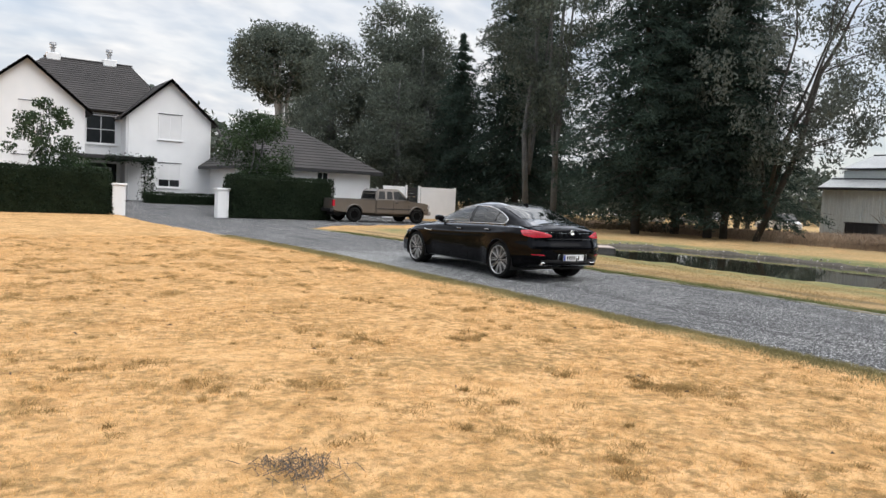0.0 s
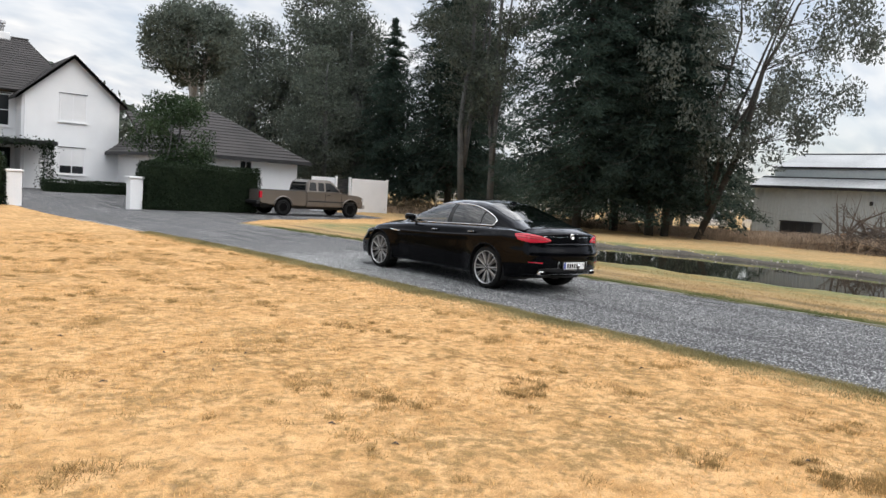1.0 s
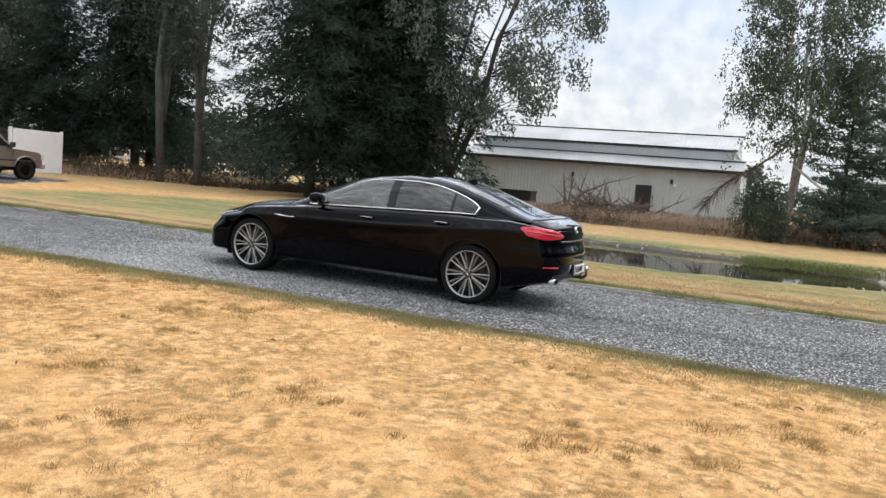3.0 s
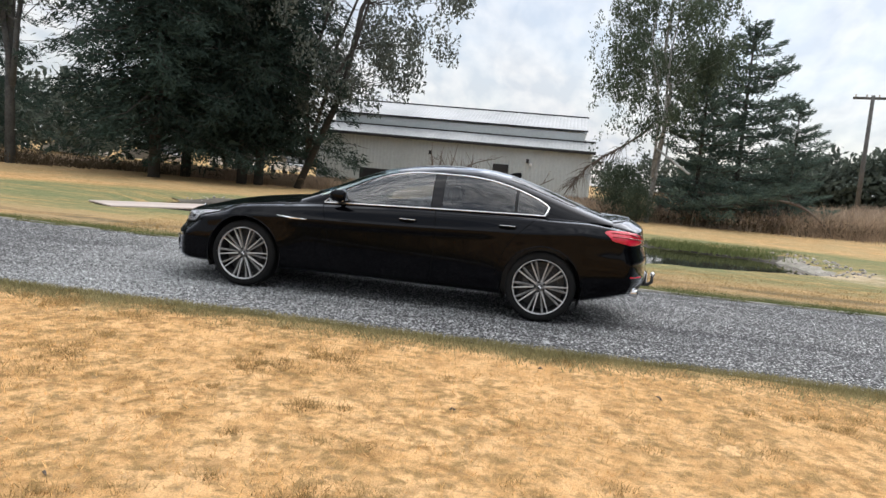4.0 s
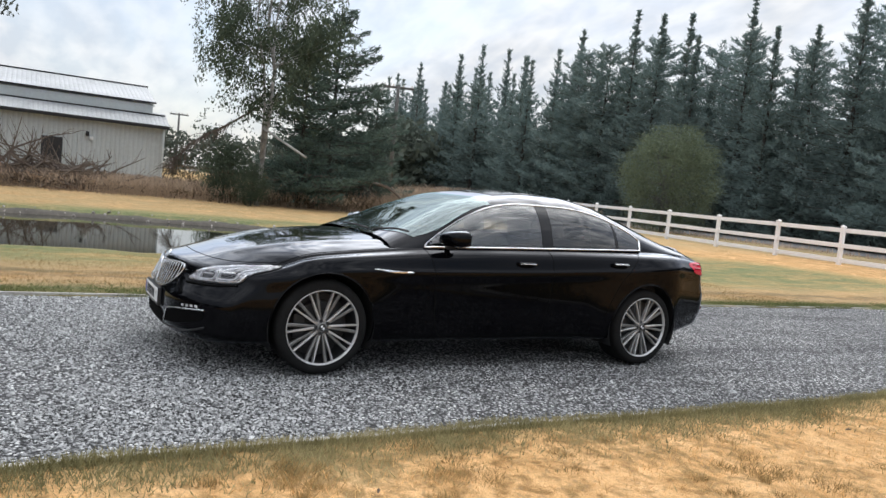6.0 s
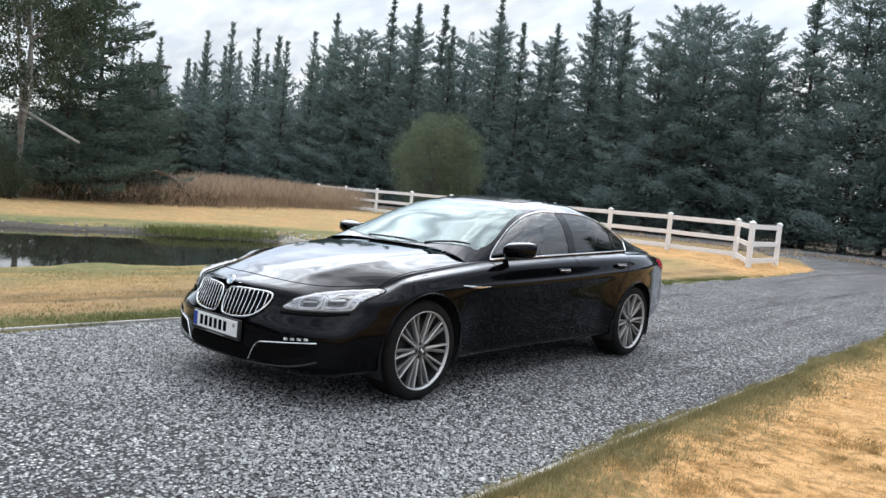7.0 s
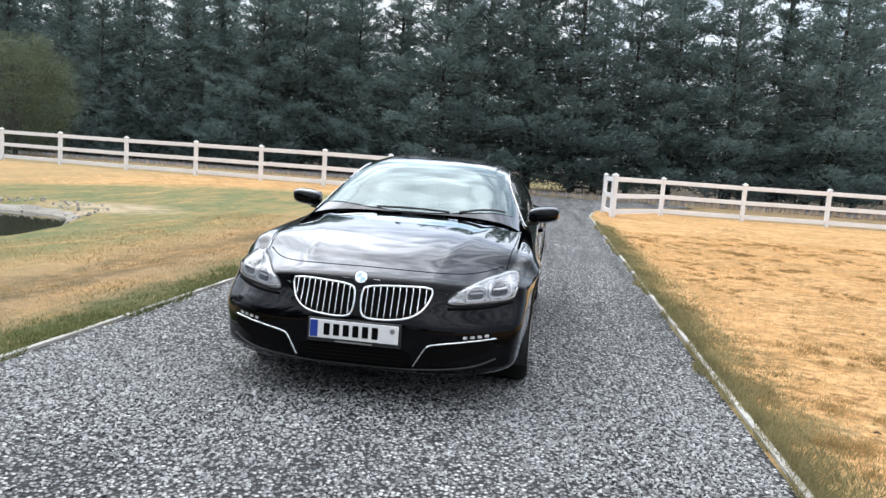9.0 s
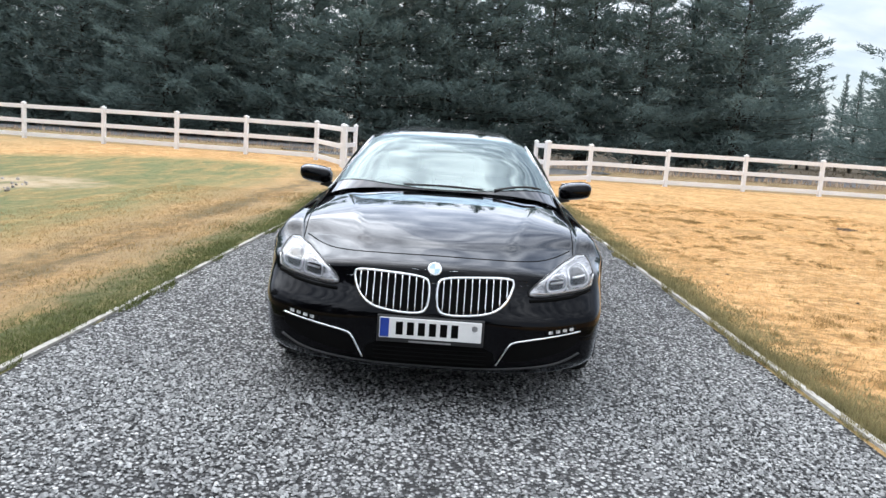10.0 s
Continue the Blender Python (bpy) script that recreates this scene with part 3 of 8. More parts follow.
def build_pond():
    xs, ys = np.arange(5, 16.01, 0.5), np.arange(-9, 12.51, 0.5)
    bm = bmesh.new()
    g = {}
    for x in xs:
        for y in ys:
            g[x, y] = bm.verts.new((x, y, -0.16))
    for x in xs[:-1]:
        for y in ys[:-1]:
            if min(pond_in(x + a, y + b) for a in (0, 0.5) for b in (0, 0.5)) < 1.2:
                bm.faces.new((g[x, y], g[x + 0.5, y], g[x + 0.5, y + 0.5], g[x, y + 0.5]))
    bmesh.ops.delete(bm, geom=[v for v in bm.verts if not v.link_faces], context="VERTS")
    tagged(part("pond_water", bm, M_WATER), "dark still water of a garden pond", "water", kind="structure")
    # muddy rim
    rng = random.Random(5)
    ring = []
    for k in range(180):
        a = 2 * math.pi * k / 180
        lo, hi = 0.2, 3.0
        for _ in range(30):
            mid = (lo + hi) / 2
            if pond_in(10.2 + 4 * mid * math.cos(a), 1.6 + 9.1 * mid * math.sin(a)) < 1:
                lo = mid
            else:
                hi = mid
        ring.append((a, lo))
    bm = bmesh.new()
    loops = []
    for s, dz in ((0.90, -0.10), (0.955, 0.0), (0.99, 0.02), (1.02, 0.015), (1.045, -0.02)):
        loop = []
        for a, q in ring:
            far = max(0.0, math.cos(a)) ** 0.5
            ss = 1 + (s - 1) * (0.45 + 0.2 * far + 0.15 * max(0.0, -math.sin(a)) ** 3)
            x, y = 10.2 + 4 * q * ss * math.cos(a), 1.6 + 9.1 * q * ss * math.sin(a)
            loop.append(bm.verts.new((x, y, ground_z(x, y) + dz + 0.03 * noise.noise(Vector((x * 2, y * 2, 7))))))
        loops.append(loop)
    for p, q in zip(loops, loops[1:]):
        for k in range(180):
            # turf runs straight into the water on the near side
            if 34 < k < 112:
                continue
            f = bm.faces.new((p[k], p[(k + 1) % 180], q[(k + 1) % 180], q[k]))
            f.material_index = 1 if 112 < k < 146 else 0
    bank = part("pond_bank", bm, M_MUD, smooth=True)
    bank.data.materials.append(M_SHINGLE)
    tagged(bank, "dark muddy pond rim with a pale shingle end", "bank", kind="structure")
    # loose stones along the rim
    bm = bmesh.new()
    for a, q in ring:
        for j in range(6):
            b = a + rng.uniform(-0.02, 0.02)
            if math.cos(b) > 0.45 and j > 1 or j > 3:
                continue
            if not (math.sin(b) < -0.72 or math.cos(b) > 0.45 and math.sin(b) < 0.9):
                continue
            s = rng.uniform(0.985, 1.04) if math.sin(b) > -0.72 else rng.uniform(0.97, 1.10)
            x, y = 10.2 + 4 * q * s * math.cos(b), 1.6 + 9.1 * q * s * math.sin(b)
            r = rng.uniform(0.02, 0.055) * (1.0 if math.cos(b) < 0.45 else rng.uniform(0.5, 1.2))
            bmesh.ops.create_icosphere(bm, subdivisions=1, radius=1, matrix=Matrix.Translation((x, y, ground_z(x, y) + r * 0.2)) @ Euler((rng.random(), rng.random(), rng.random() * 6)).to_matrix().to_4x4() @ Matrix.Diagonal((r, r * rng.uniform(0.6, 1), r * rng.uniform(0.4, 0.7), 1)))
    tagged(part("bank_stones", bm, M_ROCK), "loose grey stones along the pond rim", "stones", kind="stuff")


ground = build_ground()
build_drive()
build_road()
build_edging()
build_pond()

# ---- the white house ----
def window(parent, x0, x1, z0, z1, y, panes=2, rows=1, blind=True, name="window"):
    """A casement set into a wall that faces -y at y, with frame, sill and panes."""
    w = part(name, boxbm(x0, x1, y - 0.005, y + 0.02, z0, z1), M_TRIM, parent)
    f = 0.06
    bm = bmesh.new()
    for a in (x0, x1 - f):
        box(bm, a, a + f, y - 0.03, y - 0.006, z0, z1, 0.006)
    for a in (z0, z1 - f):
        box(bm, x0 + f, x1 - f, y - 0.03, y - 0.006, a, a + f, 0.006)
    part("window_frame", bm, M_TRIM, w)
    part("window_sill", boxbm(x0 - 0.08, x1 + 0.08, y - 0.10, y - 0.006, z0 - 0.07, z0 - 0.003, bevel=0.01), M_TRIM, w)
    part("window_head", boxbm(x0 - 0.03, x1 + 0.03, y - 0.05, y - 0.006, z1 + 0.003, z1 + 0.05), M_FASCIA, w)
    pw, ph = (x1 - x0 - 2 * f) / panes, (z1 - z0 - 2 * f) / rows
    for i in range(panes):
        for j in range(rows):
            a, b = x0 + f + i * pw, z0 + f + j * ph
            part("pane", boxbm(a + 0.02, a + pw - 0.02, y - 0.016, y - 0.008, b + 0.02, b + ph - 0.02), M_BLIND if blind else M_DARKGLASS, w)
    return w


def gable_wall(name, x0, x1, y0, y1, z0, ze, parent, zt):
    bm = bmesh.new()
    prism(bm, [(x0, z0), (x1, z0), (x1, ze), ((x0 + x1) / 2, zt), (x0, ze)], "y", y0, y1)
    return part(name, bm, M_RENDER, parent)


def roof_slab(parent, corners, thick=0.12, courses=12, name="roof"):
    """A tiled slope: bottom-left, bottom-right, top-right, top-left, laid in overlapping courses."""
    bl, br, tr, tl = (Vector(c) for c in corners)
    nrm = (br - bl).cross(tl - bl).normalized()
    if nrm.z < 0:
        nrm = -nrm
    bm = bmesh.new()
    under = [p - nrm * 0.05 for p in (bl, br, tr, tl)]
    vs = [bm.verts.new(p) for p in under] + [bm.verts.new(p - nrm * 0.06) for p in under]
    bm.faces.new(vs[:4])
    bm.faces.new(list(reversed(vs[4:])))
    for i in range(4):
        bm.faces.new((vs[i], vs[i + 4], vs[(i + 1) % 4 + 4], vs[(i + 1) % 4]))
    bmesh.ops.recalc_face_normals(bm, faces=bm.faces)
    roof = part(name, bm, M_ROOF, parent, "charcoal tiled roof slope")
    lift = 0.035
    for k in range(courses):
        t0, t1 = k / courses, (k + 1) / courses + (0.25 / courses if k < courses - 1 else 0)
        a, b = bl.lerp(tl, t0), br.lerp(tr, t0)
        d, c = bl.lerp(tl, t1), br.lerp(tr, t1)
        lo = [a + nrm * lift, b + nrm * lift, c, d]
        bm = bmesh.new()
        vs = [bm.verts.new(p) for p in lo] + [bm.verts.new(p - nrm * 0.04) for p in lo]
        bm.faces.new(vs[:4])
        bm.faces.new(list(reversed(vs[4:])))
        for i in range(4):
            bm.faces.new((vs[i], vs[i + 4], vs[(i + 1) % 4 + 4], vs[(i + 1) % 4]))
        bmesh.ops.recalc_face_normals(bm, faces=bm.faces)
        part("tile_course", bm, M_ROOF, roof)
    return roof


def bargeboard(parent, a, b, y, depth=0.18):
    bm = bmesh.new()
    a, b = Vector((a[0], y, a[1])), Vector((b[0], y, b[1]))
    vs = [bm.verts.new(p) for p in (a, b, b - Vector((0, 0, depth)), a - Vector((0, 0, depth)))]
    f = bm.faces.new(vs)
    bmesh.ops.solidify(bm, geom=[f], thickness=0.04)
    bmesh.ops.recalc_face_normals(bm, faces=bm.faces)
    part("bargeboard", bm, M_FASCIA, parent)


def build_house():
    h = tagged(empty("house", pose(0.22, 0, -0.06)), "white plastered two-storey house with charcoal tiled gables", "house")
    E, T, B = 5.75, 8.1, 0.25
    # two gabled bays and the recessed middle
    gable_wall("wall", -0.65, 4.6, 38.0, 44.5, B, E, h, T)
    gable_wall("wall", -9.2, -3.1, 37.0, 44.5, B, E, h, T + 0.25)
    part("wall", boxbm(-3.1, -0.65, 39.6, 44.5, B, E), M_RENDER, h)
    for x0, x1, y, top in ((-0.65, 4.6, 38.0, T), (-9.2, -3.1, 37.0, T + 0.25)):
        xm, o = (x0 + x1) / 2, 0.35
        k = (top - E) / ((x1 - x0) / 2)
        zl = E - k * o
        for xa in (x0 - o, x1 + o):
            roof_slab(h, [(xa, y - 0.35, zl + 0.06), (xa, 44.5, zl + 0.06), (xm, 44.5, top + 0.06), (xm, y - 0.35, top + 0.06)], courses=14)
            bargeboard(h, (xa, zl + 0.05), (xm, top + 0.05), y - 0.36)
        for xa in (x0 - o, x1 + o):
            part("gutter", boxbm(xa - 0.07, xa + 0.07, y - 0.33, 44.4, zl - 0.08, zl + 0.03, bevel=0.03), M_FASCIA, h)
    # main hipped roof behind
    yr, zr = 43.2, 9.35
    roof_slab(h, [(-7.0, 39.2, 5.9), (2.4, 39.2, 5.9), (0.5, yr, zr), (-4.7, yr, zr)], courses=22)
    roof_slab(h, [(6.2, 47.5, 5.6), (2.4, 39.2, 5.9), (0.5, yr, zr), (0.5, yr + 0.2, zr)], courses=20)
    roof_slab(h, [(-10.5, 47.5, 5.6), (-7.0, 39.2, 5.9), (-4.7, yr, zr), (-4.7, yr + 0.2, zr)], courses=20)
    roof_slab(h, [(6.2, 48, 5.6), (-10.5, 48, 5.6), (-4.7, yr + 0.2, zr), (0.5, yr + 0.2, zr)], courses=20)
    part("ridge_cap", boxbm(-4.8, 0.6, yr - 0.06, yr + 0.26, zr - 0.03, zr + 0.09, bevel=0.04), M_ROOF, h)
    for x in (-4.25, -0.85):
        c = part("chimney", boxbm(x - 0.42, x + 0.42, 43.0, 43.9, zr - 0.25, zr + 0.28, bevel=0.03), M_RENDER, h)
        bm = bmesh.new()
        lathe(bm, [(0.0, zr + 0.28), (0.12, zr + 0.28), (0.12, zr + 0.62), (0.2, zr + 0.64), (0.2, zr + 0.7), (0.10, zr + 0.72), (0.10, zr + 0.8), (0.22, zr + 0.82), (0.2, zr + 0.98), (0.0, zr + 1.0)], "z", 14, Matrix.Translation((x, 43.45, 0)))
        part("flue_cowl", bm, M_STEEL, c, "steel flue cowl")
    # windows
    window(h, 1.28, 2.75, 4.3, 5.9, 38.0)
    window(h, 1.28, 2.72, 1.25, 2.8, 38.0)
    window(h, -6.55, -5.1, 4.2, 5.85, 37.0)
    window(h, -6.9, -5.2, 1.25, 2.75, 37.0)
    window(h, -2.75, -0.95, 3.8, 5.65, 39.6, 2, 2, blind=False)
    # lower dark panes behind the half-drawn blinds
    part("pane", boxbm(1.37, 1.98, 37.975, 37.99, 1.33, 1.75), M_DARKGLASS, h, "dark lower glass")
    part("pane", boxbm(2.03, 2.63, 37.975, 37.99, 1.33, 1.75), M_DARKGLASS, h, "dark lower glass")
    # entrance porch with a flat dark canopy and columns
    part("porch_roof", boxbm(-4.4, 0.75, 35.6, 39.55, 2.78, 3.02, bevel=0.03), M_FASCIA, h)
    for x in (-4.1, 0.3):
        part("porch_column", boxbm(x - 0.14, x + 0.14, 35.8, 36.08, B, 2.775, bevel=0.015), M_RENDER, h)
    part("front_door", boxbm(-2.3, -1.2, 39.56, 39.597, B, 2.35), M_TRIM, h)
    part("door_surround", boxbm(-2.75, -0.9, 39.57, 39.598, B, 2.6), M_DARKGLASS, h)
    bm = bmesh.new()
    tube(bm, [(-0.5, 37.93, 5.6), (-0.5, 37.93, B)], [0.045, 0.045], 8)
    part("downpipe", bm, M_TRIM, h)
    # low link and garage wing with a hipped roof
    part("wall", boxbm(4.6, 10.9, 36.0, 43.0, B, 2.75), M_RENDER, h)
    part("wall", boxbm(4.4, 10.95, 27.2, 35.9, 0.1, 2.75), M_RENDER, h)
    zt, ze, o = 5.25, 2.72, 0.55
    x0, x1, y0, y1 = 4.4 - o, 10.95 + o, 27.2 - o, 37.95
    xm, ya = 7.4, 31.0
    roof_slab(h, [(x0, y0, ze), (x1, y0, ze), (xm + 0.2, ya, zt), (xm - 0.2, ya, zt)], courses=15)
    roof_slab(h, [(x1, y0, ze), (x1, y1, ze), (xm + 0.2, y1, zt), (xm + 0.2, ya, zt)], courses=15)
    roof_slab(h, [(x0, y1, ze), (x0, y0, ze), (xm - 0.2, ya, zt), (xm - 0.2, y1, zt)], courses=15)
    part("fascia", boxbm(x0, x1, y0 - 0.04, y0 - 0.002, ze - 0.16, ze + 0.02), M_FASCIA, h)
    part("fascia", boxbm(x1 + 0.002, x1 + 0.04, y0, y1, ze - 0.16, ze + 0.02), M_FASCIA, h)
    part("fascia", boxbm(x0 - 0.04, x0 - 0.002, y0, y1, ze - 0.16, ze + 0.02), M_FASCIA, h)
    part("soffit", boxbm(x0, x1, y0, 27.19, ze - 0.14, ze - 0.1), M_TRIM, h)
    window(h, 7.55, 8.3, 1.3, 2.62, 27.2, 2, 3, blind=False)
    window(h, 4.75, 5.3, 1.0, 2.5, 36.0, 1, 1, blind=True)
    # link roof between house and garage
    roof_slab(h, [(4.75, 33.0, 3.0), (7.3, 33.0, 3.0), (7.3, 37.2, 5.25), (4.75, 37.2, 5.25)], courses=12)
    # climbing vine on the porch column
    rngv = np.random.default_rng(61)
    c = np.column_stack([rngv.normal(0.3, 0.2, 1500), rngv.normal(35.85, 0.14, 1500), rngv.uniform(0.4, 3.0, 1500)])
    c2 = np.column_stack([rngv.uniform(-2.2, 0.6, 700), rngv.normal(35.62, 0.10, 700), rngv.normal(2.85, 0.13, 700)])
    c = np.concatenate([c, c2])
    v, f = leaves(rngv, c, 1, 0.04, 0.11, 0.3, 0.7)
    from_mesh("vine", raw_mesh("vine", v, f), M_HEDGE, h)
    return h


def build_yard_walls():
    for x, y in ((-3.5, 22.0), (1.02, 22.3)):
        p = tagged(empty("gate_pillar", pose(x, y, rise(y))), "white plastered gate pillar with a flat cap", "pillar", "gate pillars")
        part("shaft", boxbm(-0.26, 0.26, -0.26, 0.26, -0.05, 1.26, bevel=0.015), M_RENDER, p)
        part("cap", boxbm(-0.31, 0.31, -0.31, 0.31, 1.263, 1.36, bevel=0.02), M_RENDER, p)
    f = tagged(empty("screen_fence"), "white solid panel screen fence with a dark slatted gate", "fence")
    part("panel", boxbm(11.55, 13.0, 26.2, 26.26, 0.08, 1.95, bevel=0.01), M_FENCE, f)
    part("panel", boxbm(14.0, 16.4, 26.0, 26.06, 0.08, 1.97, bevel=0.01), M_FENCE, f)
    for x in (13.0, 13.9, 16.45):
        part("post", boxbm(x - 0.06, x + 0.06, 26.0, 26.12, 0, 2.03, bevel=0.01), M_FENCE, f)
    for k in range(9):
        part("slat", boxbm(13.07, 13.83, 26.2, 26.23, 0.25 + k * 0.19, 0.25 + k * 0.19 + 0.15), M_FASCIA, f)


build_house()
build_yard_walls()


# ---- the long steel shed ----
def build_shed():
    s = tagged(empty("shed"), "long pale corrugated steel shed with a raised zinc roof", "shed")
    X, ya, yb = 33.0, -2.85, 12.35

    def ribbed(y0, y1, z0, z1, x, slope=0.0, pitch=0.2, depth=0.03):
        bm = bmesh.new()
        n = int((y1 - y0) / pitch)
        prev = None
        for k in range(n + 1):
            for dy, dx in ((0, 0), (0.06, 0), (0.08, -depth), (0.18, -depth)):
                y = min(y0 + k * pitch + dy, y1)
                cur = (bm.verts.new((x + dx, y, z0)), bm.verts.new((x + dx + slope, y, z1)))
                if prev and y > prev[0].co.y:
                    bm.faces.new((prev[0], cur[0], cur[1], prev[1]))
                prev = cur
        return bm
    part("wall", ribbed(ya, yb, 0.0, 3.0, X), M_STEELSHED, s)
    part("core_wall", boxbm(X + 0.01, X + 9, ya + 0.02, yb - 0.02, 0, 2.98), M_STEELSHED, s)
    part("lean_to_roof", ribbed(ya - 0.15, yb + 0.15, 3.08, 3.75, X - 0.25, 1.6), M_ZINC, s, "weathered zinc lean-to roof")
    part("fascia", boxbm(X - 0.3, X - 0.262, ya - 0.15, yb + 0.15, 2.93, 3.09), M_FASCIA, s)
    part("upper_wall", boxbm(X + 1.02, X + 8.3, ya + 0.5, yb - 0.6, 3.0, 4.12), M_STEELSHED, s)
    part("upper_fascia", boxbm(X + 0.94, X + 0.98, ya + 0.35, yb - 0.45, 4.16, 4.24), M_FASCIA, s)
    part("main_roof", ribbed(ya + 0.35, yb - 0.45, 4.22, 5.24, X + 1.0, 3.6), M_ZINC, s, "zinc main roof")
    part("ridge_cap", boxbm(X + 4.45, X + 4.75, ya + 0.3, yb - 0.4, 5.22, 5.28, bevel=0.02), M_FASCIA, s)
    bm = bmesh.new()
    prism(bm, [(X + 1.05, 4.05), (X + 8.4, 4.05), (X + 8.4, 4.15), (X + 4.6, 5.2)], "y", ya + 0.4, yb - 0.5)
    part("gable_wall", bm, M_STEELSHED, s)
    part("lean_to_flashing", boxbm(X + 0.96, X + 1.01, ya - 0.1, yb + 0.1, 3.60, 3.67, bevel=0.01), M_FASCIA, s)
    d = part("door", boxbm(X - 0.06, X - 0.032, 1.55, 2.4, 0.05, 2.02, bevel=0.008), M_FASCIA, s, "dark grey door")
    bm = bmesh.new()
    tube(bm, [(X - 0.07, 1.65, 1.02), (X - 0.11, 1.65, 1.02), (X - 0.11, 1.77, 1.02)], [0.012, 0.012, 0.012], 6)
    part("door_handle", bm, M_STEEL, d)
    for y in (5.9, 0.55):
        part("wall_lamp", boxbm(X - 0.2, X - 0.031, y - 0.07, y + 0.07, 2.2, 2.42, bevel=0.02), M_FASCIA, s)
    part("floodlight", boxbm(X - 0.18, X - 0.031, 0.3, 0.44, 2.05, 2.2, bevel=0.02), M_TRIM, s)
    bm = bmesh.new()
    tube(bm, [(X - 0.08, ya + 0.1, 0.0), (X - 0.08, ya + 0.1, 2.95)], [0.045, 0.045], 8)
    part("downpipe", bm, M_STEELSHED, s)


build_shed()


# ---- white post and rail fences ----
def fence_run(name, pts, group, label):
    """Posts at the points, three rails between each pair."""
    f = tagged(empty(name, pose(pts[0][0], pts[0][1], 0)), label, "fence", group)
    ox, oy = pts[0][0], pts[0][1]
    post_me = None
    for x, y in pts:
        if post_me is None:
            bm = boxbm(-0.065, 0.065, -0.065, 0.065, -0.1, 1.345, bevel=0.006)
            vs = [bm.verts.new(c) for c in ((-0.08, -0.08, 1.348), (0.08, -0.08, 1.348), (0.08, 0.08, 1.348), (-0.08, 0.08, 1.348))]
            us = [bm.verts.new(c) for c in ((-0.08, -0.08, 1.375), (0.08, -0.08, 1.375), (0.08, 0.08, 1.375), (-0.08, 0.08, 1.375))]
            top = bm.verts.new((0, 0, 1.43))
            bm.faces.new(list(reversed(vs)))
            for k in range(4):
                bm.faces.new((vs[k], vs[(k + 1) % 4], us[(k + 1) % 4], us[k]))
                bm.faces.new((us[k], us[(k + 1) % 4], top))
            p = part("post", bm, M_FENCE, f)
            post_me = p.data
        else:
            p = new("post", post_me)
            p.parent = f
        p.location = (x - ox, y - oy, ground_z(x, y) - 0.02)
        p.rotation_euler = (0, 0, math.atan2(pts[-1][1] - pts[0][1], pts[-1][0] - pts[0][0]))
    for (xa, ya), (xb, yb) in zip(pts, pts[1:]):
        ln, ang = math.hypot(xb - xa, yb - ya), math.atan2(yb - ya, xb - xa)
        for z in (0.18, 0.70, 1.24):
            r = part("rail", boxbm(0.05, ln - 0.05, -0.02, 0.02, z - 0.077, z + 0.077, bevel=0.005), M_FENCE, f)
            r.location = (xa - ox, ya - oy, ground_z(xa, ya) - 0.02)
            r.rotation_euler = (0, -math.atan2(ground_z(xb, yb) - ground_z(xa, ya), ln), ang)
    return f


fence_run("rail_fence", [(3.5, -18.1)] + [(x, -21.05 - 0.17 * (x - 4.95)) for x in (4.95, 7.6, 10.3, 13.25, 16.6, 20.0, 23.2, 26.4, 29.6, 32.8)], "boundary fences", "white three-rail vinyl fence along the lawn by the road")
fence_run("rail_fence", [(-3.0, -18.5), (-5.0, -22.1)] + [(-5.0 - 3.0 * k, -22.5 - 0.2 * k) for k in range(1, 9)], "boundary fences", "white three-rail vinyl fence round the dry front lawn")
fence_run("rail_fence", [(3.62, -18.45), (3.55, -20.9)], "boundary fences", "short white three-rail fence return at the gateway")
fence_run("rail_fence", [(-2.98, -18.85), (-2.85, -20.9)], "boundary fences", "short white three-rail fence return at the gateway")
fence_run("rail_fence", [(27.0 + 2.7 * k, 34.5 + 1.05 * k) for k in range(9)], "boundary fences", "far white rail fence of the paddock behind the trees")

